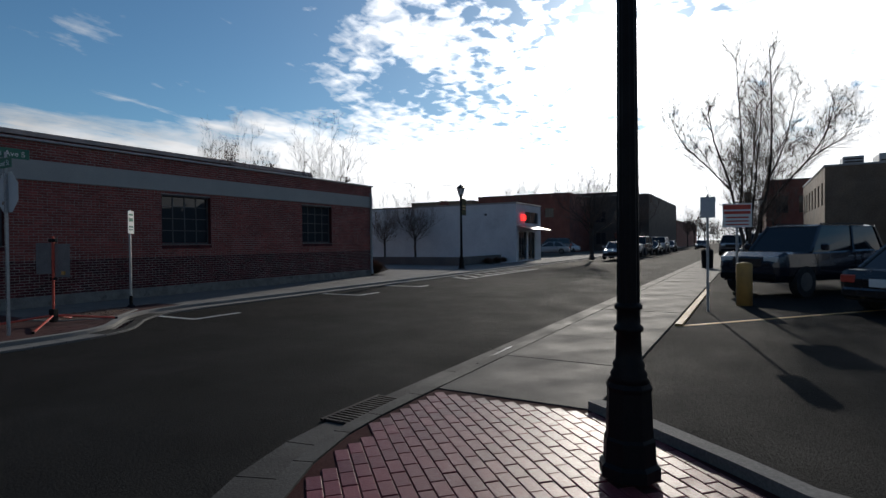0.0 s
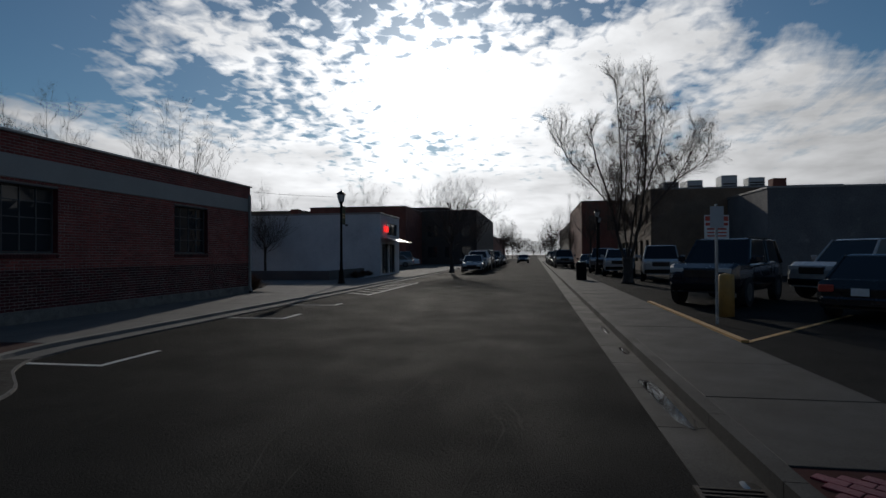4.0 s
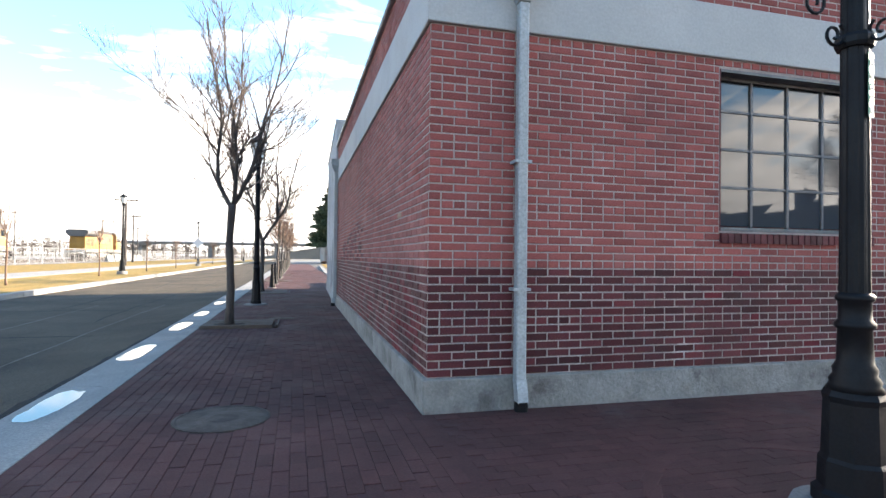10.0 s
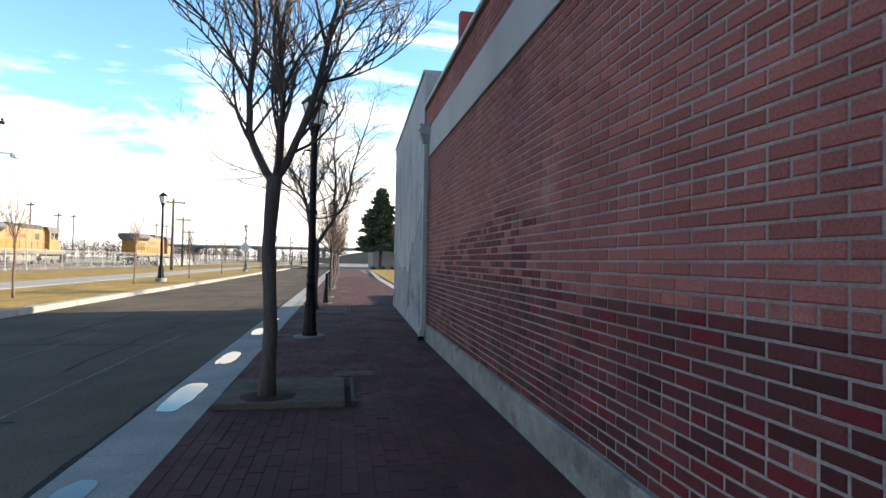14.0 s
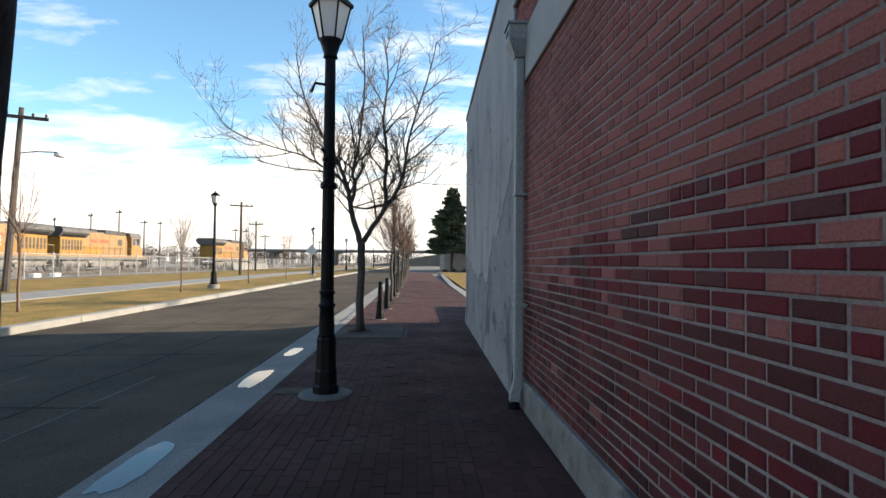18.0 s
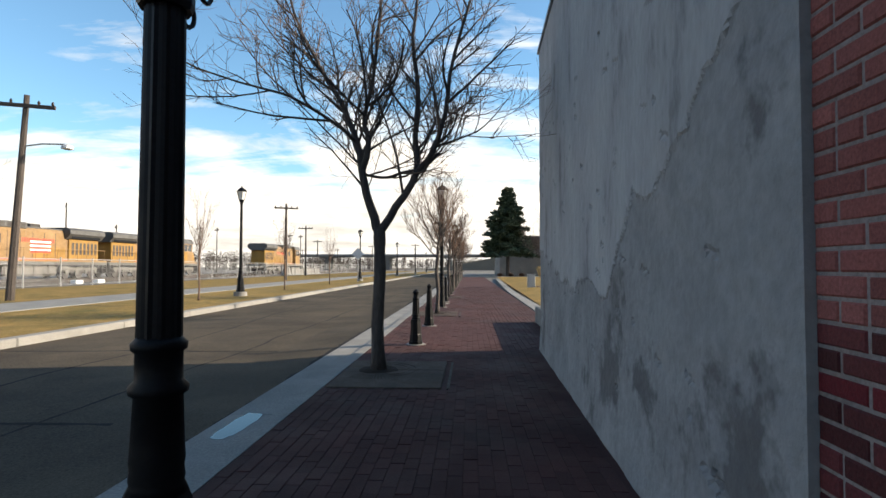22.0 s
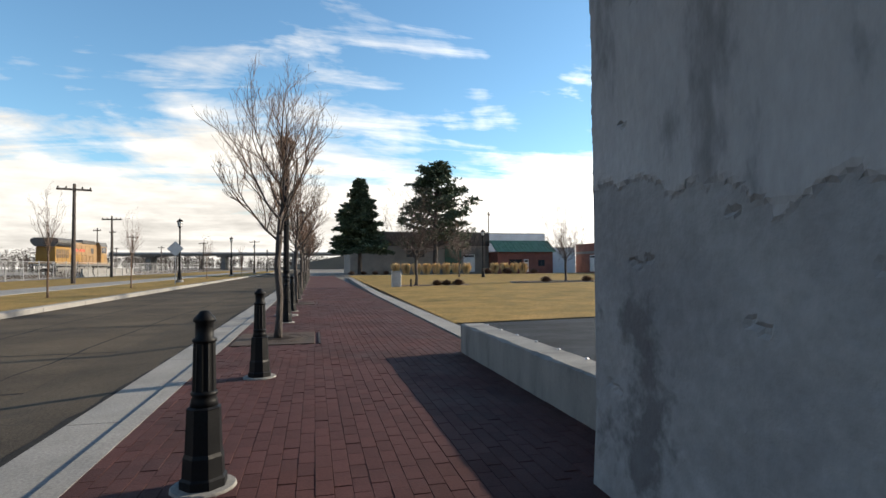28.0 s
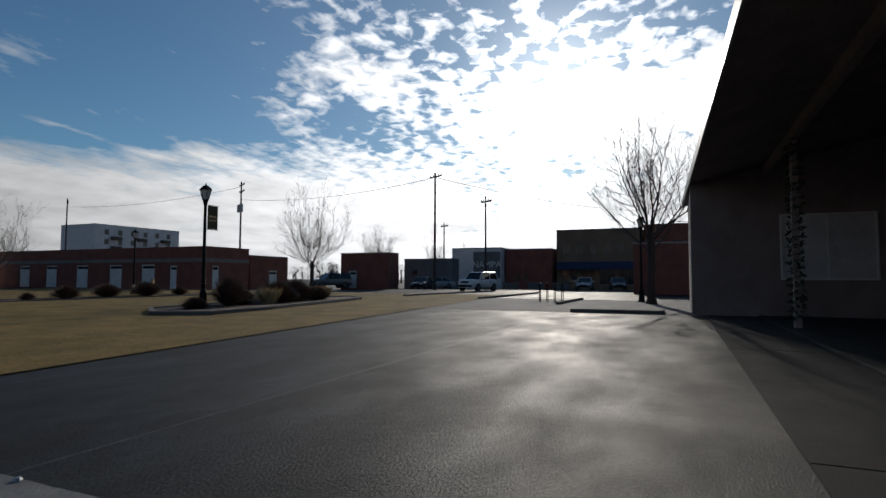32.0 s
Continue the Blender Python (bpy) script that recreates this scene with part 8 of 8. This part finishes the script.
bin1 = thing("litter_bin", "dark litter bin on the footway", "litter bin", m=pose(30.5, -13.8, SOUTH))
part("body", Shape().lathe([(0.28, 0), (0.3, 0.9), (0.24, 1.0)], 14), M_BLACK, bin1)
rack = thing("bike_rack", "black steel bicycle rack of hoops on the plaza", "bicycle rack", m=pose(29.4, 25.2, 0.0, 0, 0, 110))
for k in range(4):
    part("hoop", Shape().tube([(0.4 * k - 0.6, 0, 0)] + [(0.4 * k - 0.6 + 0.0, 0.28 - 0.28 * math.cos(q * math.pi / 8), 0.75 + 0.25 * math.sin(q * math.pi / 8)) for q in range(9)] + [(0.4 * k - 0.6, 0.56, 0)], 0.025, 6), M_BLACK, rack)
paintwork = Shape()
for x0, x1, y0, y1 in ((6.2, 7.5, -5.08, -4.98), (6.2, 6.3, -4.97, -3.4), (12.1, 13.2, -5.05, -4.95), (12.1, 12.2, -4.94, -3.4), (15.7, 16.4, -5.05, -4.95), (15.7, 15.8, -4.94, -3.4), (20.0, 29.5, -4.8, -4.7)):
    paintwork.box(x0, x1, y0, y1, ROAD - 0.02, ROAD + 0.004)
for k in range(8):
    x = 20.2 + 1.15 * k
    paintwork.add([(x, -4.69, ROAD + 0.004), (x + 0.18, -4.69, ROAD + 0.004), (x + 1.18, -3.4, ROAD + 0.004), (x + 1.0, -3.4, ROAD + 0.004)], [(0, 1, 2, 3)])
structure("parking_lines", paintwork, M_LINE, "worn white parking lines on the side street")
lines = Shape().box(8.95, 16.6, -14.72, -14.6, 0.0, SOUTH + 0.012)
lines.slab([(8.95, -14.73), (9.1, -14.73), (13.6, -18.6), (13.45, -18.6)], 0.0, SOUTH - 0.026)
structure("car_park_lines", lines, M_YELLOW, "yellow painted edge of the car park")
steps = Shape()
for x0, x1, y0, y1 in ((20.0, 21.8, 19.2, 22.4), (31, 46, 29.8, 30.0), (33, 52, 36, 36.2), (26, 33, 24.0, 24.2)):
    steps.box(x0, x1, y0, y1, -0.1, 0.13, c=0.02)
structure("plaza_kerbs", steps, M_CONC, "low concrete kerbs on the plaza")
post = thing("canopy_post", "canopy post wrapped with a dark garland", "post", m=pose(15.5, 15.98, 0.03))
part("post", Shape().box(-0.08, 0.08, -0.08, 0.08, 0, 4.68), M_DARKWOOD, post)
wrap = Shape()
rng = random.Random(4)
for k in range(260):
    a, z = k * 0.55, 0.2 + 4.4 * k / 260
    needles(wrap, Vector((0.12 * math.cos(a), 0.12 * math.sin(a), z)), 0.13, rng, 3)
part("garland", wrap, M_NEEDLE, post)
# the pane's pale colour paints the sky mirrored in the glass
facade_window(thing("canopy_window", "wide shop window in the dark end wall", "window"), pose(20.37, 18.3, 0, 0, 0, -90) @ pose(0, 0, 0), 2.75, 5.25, 1.27, 3.3, material("glass with painted sky reflection", (0.62, 0.63, 0.65), (0.5, 0.51, 0.53), 0.2, 2, 20, 0.0, grain_amount=0.1))
solid("yellow_post", Shape().lathe([(0.11, 0), (0.11, 1.1), (0.03, 1.16)], 12, at=(28.5, 55.0)), M_YELLOW, "yellow guard post near the brick row", "bollard", smooth=True)


def wood_belt(seed, a, b, low, high, step=1.1, deep=8.0):
    """A far belt of leafless trees as one ragged mass of twigs."""
    rng = random.Random(seed)
    s = Shape()
    a, b = Vector(a), Vector(b)
    n = int((b - a).length / step)
    way = (b - a).normalized()
    for k in range(n):
        p = a.lerp(b, k / n) + Vector((-way.y, way.x)) * rng.uniform(-deep, deep)
        h = low + (high - low) * (0.5 + 0.5 * noise.noise((k * 0.13, seed, 0))) * rng.uniform(0.75, 1.1)
        s.tube([(p.x, p.y, -0.2), (p.x, p.y, h * 0.5)], [0.14, 0.08], 4, caps=False)
        for q in range(26):
            f, t = rng.uniform(0.2, 1.0), rng.uniform(0, 6.28)
            out = h * 0.32 * math.sqrt(max(0.02, 1 - (2 * f - 1.0) ** 2)) * rng.uniform(0.4, 1.0)
            e = Vector((p.x + math.cos(t) * out, p.y + math.sin(t) * out, h * f))
            root = Vector((p.x, p.y, h * f * 0.55))
            side = Vector((-math.sin(t), math.cos(t), 0)) * 0.05
            s.add([root - side, root + side, e], [(0, 1, 2)])
            for g in range(3):
                d = e + Vector((rng.uniform(-1, 1), rng.uniform(-1, 1), rng.uniform(-0.2, 1.2))) * h * 0.11
                s.add([e - side * 0.7 - Vector((0, 0, 0.2)), e + side * 0.7, d], [(0, 1, 2)])
    return solid("tree_belt", s, M_BARK, "distant belt of leafless trees along the horizon", "trees", kind="stuff")


wood_belt(1, (255, -70), (255, 60), 6, 11, 0.8)
wood_belt(2, (-210, 120), (-60, 330), 5, 10.5, 0.5)
wood_belt(3, (-60, 330), (160, 300), 4, 9, 0.6)
wood_belt(5, (-135, 40), (-120, 200), 4, 8.5, 0.55)
wood_belt(4, (150, 60), (190, 260), 4, 9, 1.2)

# ---- cracks, joints and paving pieces ----
def crack(shape, x, y, heading, length, z, width, rng, wander=0.12):
    p, a = Vector((x, y)), heading
    left, right = [], []
    n = max(4, int(length / 0.18))
    for k in range(n + 1):
        a += rng.uniform(-wander, wander)
        a += (heading - a) * 0.3
        d = Vector((math.cos(a), math.sin(a)))
        w = width * rng.uniform(0.5, 1.3) * (0.3 if k in (0, n) else 1)
        left.append((p.x - d.y * w, p.y + d.x * w, z)), right.append((p.x + d.y * w, p.y - d.x * w, z))
        p = p + d * length / n
    shape.add(left + right, [(i + n + 1, i + n + 2, i + 1, i) for i in range(n)])


rng = random.Random(12)
seal = Shape()
for k in range(26):
    crack(seal, -9.1, 3 + 3.6 * k + rng.uniform(-0.6, 0.6), rng.uniform(-0.12, 0.12), 5.9, ROAD + 0.003, 0.034, rng)
crack(seal, -4.9, 8, math.pi / 2 + 0.02, 60, ROAD + 0.0035, 0.02, rng)
crack(seal, -6.6, 11, math.pi / 2 - 0.01, 90, ROAD + 0.0038, 0.026, rng)
# seams painted paler where the street lies in shade, dark ones follow in sun
pale_seam = Shape()
for x in (-6.0, -4.4, -7.7):
    crack(pale_seam, x, -1, math.pi / 2 + 0.004, 13, ROAD + 0.0042, 0.017, rng, 0.03)
structure("lane_seams", pale_seam, material("seam paled for shade", (0.17, 0.15, 0.12), None, 0.9, 3, 50, 0.2, spec=0.05), "seams along the street, painted paler for its shaded stretch")
crack(seal, -3.29, -1.4, math.pi / 2, 84, PAN - 0.004, 0.055, rng, 0.05)
structure("tar_seams", seal, M_CRACK, "dark tar-sealed cracks across the worn street")
thin = Shape()
for k in range(30):
    crack(thin, rng.uniform(-2, 34), rng.uniform(-11.8, -5.2), rng.choice((0.1, 1.4, 0.0, 1.7)), rng.uniform(2, 7), ROAD + 0.0035, 0.005, rng, 0.35)
structure("road_cracks", thin, M_CRACK, "thin dark cracks in the side street asphalt")
joints = Shape()
for y in (22.4, 25.6):
    joints.add([(1.45, y, -0.0025), (30, y + 0.25, -0.0025), (30, y + 0.28, -0.0025), (1.45, y + 0.025, -0.0025)], [(0, 1, 2, 3)])
structure("plaza_joints", joints, M_SEAM, "faint joints across the plaza asphalt")


def paver(w, d, h=0.03, c=0.006):
    s = Shape()
    s.add([(0, 0, -h), (w, 0, -h), (w, d, -h), (0, d, -h), (0, 0, -c), (w, 0, -c), (w, d, -c), (0, d, -c), (c, c, 0), (w - c, c, 0), (w - c, d - c, 0), (c, d - c, 0)],
          [(0, 1, 5, 4), (1, 2, 6, 5), (2, 3, 7, 6), (3, 0, 4, 7), (4, 5, 9, 8), (5, 6, 10, 9), (6, 7, 11, 10), (7, 4, 8, 11), (8, 9, 10, 11)])
    return s


def pave(parent, area, clear, wide, long, m, z, x0, x1, y0, y1, mat, near, name="paver", gap=0.003, bevel=0.0022):
    """Running bond with the long side along the local y; the pieces that near() picks are parts of their own."""
    mesh = paver(wide - gap, long - gap, c=bevel).mesh(name, mat)
    shape = paver(wide - gap, long - gap, c=bevel)
    rest, count, col = Shape(), 0, 0
    x = x0
    while x < x1:
        y = y0 - (long / 2 if col % 2 else 0)
        while y < y1:
            centre = m @ Vector((x + wide / 2, y + long / 2, 0))
            if all(inside(*(m @ Vector((x + wide * i, y + long * j, 0))).xy, area) for i in (0.03, 0.97) for j in (0.03, 0.97)) and not any(inside(centre.x, centre.y, c) for c in clear):
                tilt = pose(x, y, z + random.uniform(-0.002, 0.002), random.uniform(-0.5, 0.5), random.uniform(-0.5, 0.5))
                if count < 300 and near(centre.x, centre.y):
                    ob = new(name, mesh)
                    ob.parent, ob.matrix_basis = parent, m @ tilt
                    count += 1
                else:
                    w = m @ tilt
                    rest.add([w @ Vector(p) for p in shape.v], shape.f)
            y += long
        x += wide
        col += 1
    part(name + "s", rest, mat, parent, kind="stuff")


def square(x, y, w, d):
    return [(x - w / 2, y - d / 2), (x + w / 2, y - d / 2), (x + w / 2, y + d / 2), (x - w / 2, y + d / 2)]


bed_walk = bpy.data.objects["pavement_brick_bed"]
covers = [square(-2.0, 6.36, 1.33, 1.25), square(-1.95, 15.75, 1.43, 1.7), square(-1.95, 24.6, 1.38, 1.5), square(-1.95, 33.4, 1.38, 1.5), square(-1.32, 7.27, 0.5, 0.36), square(-2.45, 10.75, 0.4, 0.3)]
covers += [[(-1.58 + 0.37 * math.cos(k * 0.5236), 0.2 + 0.37 * math.sin(k * 0.5236)) for k in range(12)], [(-2.03 + 0.3 * math.cos(k * 0.5236), 10.57 + 0.3 * math.sin(k * 0.5236)) for k in range(12)]]
pave(bed_walk, [(WALK_EDGE, -1.5), (0.0, -1.5), (0.0, 17.9), (0.97, 17.9), (0.97, 46), (WALK_EDGE, 46)], covers, 0.1, 0.203, Matrix.Identity(4), 0.0, WALK_EDGE, 0.95, -1.5, 46, M_PAVER, lambda x, y: -2.2 < x < -0.3 and 18.4 < y < 21.8)
far = Shape()
far.slab([(WALK_EDGE, 46.01), (0.96, 46.01), (0.96, 84), (WALK_EDGE, 84)], -0.1, -0.001)
structure("pavement_far", far, M_PAVER, "red clay brick pavement running on along the street")
corner_clear = [[(-1.75, -3.85), (-1.0, -2.15), (-0.47, -2.2), (0.43, -2.9), (1.3, -4.9), (-0.4, -4.7)], BED, square(0.72, -2.0, 0.5, 0.45), square(1.22, -2.7, 0.45, 0.45), [(1.8 + 0.33 * math.cos(k * 0.5236), -2.14 + 0.33 * math.sin(k * 0.5236)) for k in range(12)]]
corner_bed = structure("pavement_corner_bed", Shape().slab([(0.01, -0.04), (4.29, -0.04), (4.29, -0.05), (0.01, -0.05)], -0.2, -0.02), M_MORTAR_DARK, "sand bed of the corner paving")
pave(corner_bed, [(-2.6, -1.5), (0.0, -1.5), (0.0, -0.04), (4.29, -0.04), (4.29, -1.97), (6.1, -3.1), *[p for p in NOSE[::-1] if p[0] < 6.1 and p[1] < -1.55]], corner_clear, 0.1, 0.203, pose(0, 0, 0, 0, 0, -90), 0.0, -0.2, 5.2, -2.7, 6.2, M_PAVER, lambda x, y: 0.2 < x < 3.6 and -4.4 < y < -2.6)
ring_brick = paver(0.2, 0.098, c=0.004).mesh("paver", M_PAVER)
for k in range(32):
    a = 2 * math.pi * k / 32
    x, y = 1.74 + 1.02 * math.cos(a), -2.2 + 1.02 * math.sin(a)
    if x < 2.55 and y < -1.2:
        ob = new("paver", ring_brick)
        ob.parent, ob.matrix_basis = corner_bed, pose(x, y, 0.004, 0, 0, math.degrees(a) + 90)
south_bed = bpy.data.objects["pavement_south_bed"]
pave(south_bed, [(-3.3, -19), *SOUTH_ARC[1:], (3.3, -12.94), (3.3, -14.55), (2.2, -15.9), (1.4, -18), (1.4, -19)], [[(-0.62, -14.35), (-0.2, -14.55), (0.0, -14.2), (-0.42, -14.0)], square(1.99, -15.1, 0.3, 0.3)], 0.108, 0.208, pose(0, 0, 0, 0, 0, -45), SOUTH, 6.0, 18.0, -18, -3, M_PAVER_WET, lambda x, y: 0.4 < x < 3.4 and -15.4 < y < -12.7, gap=0.008, bevel=0.004)
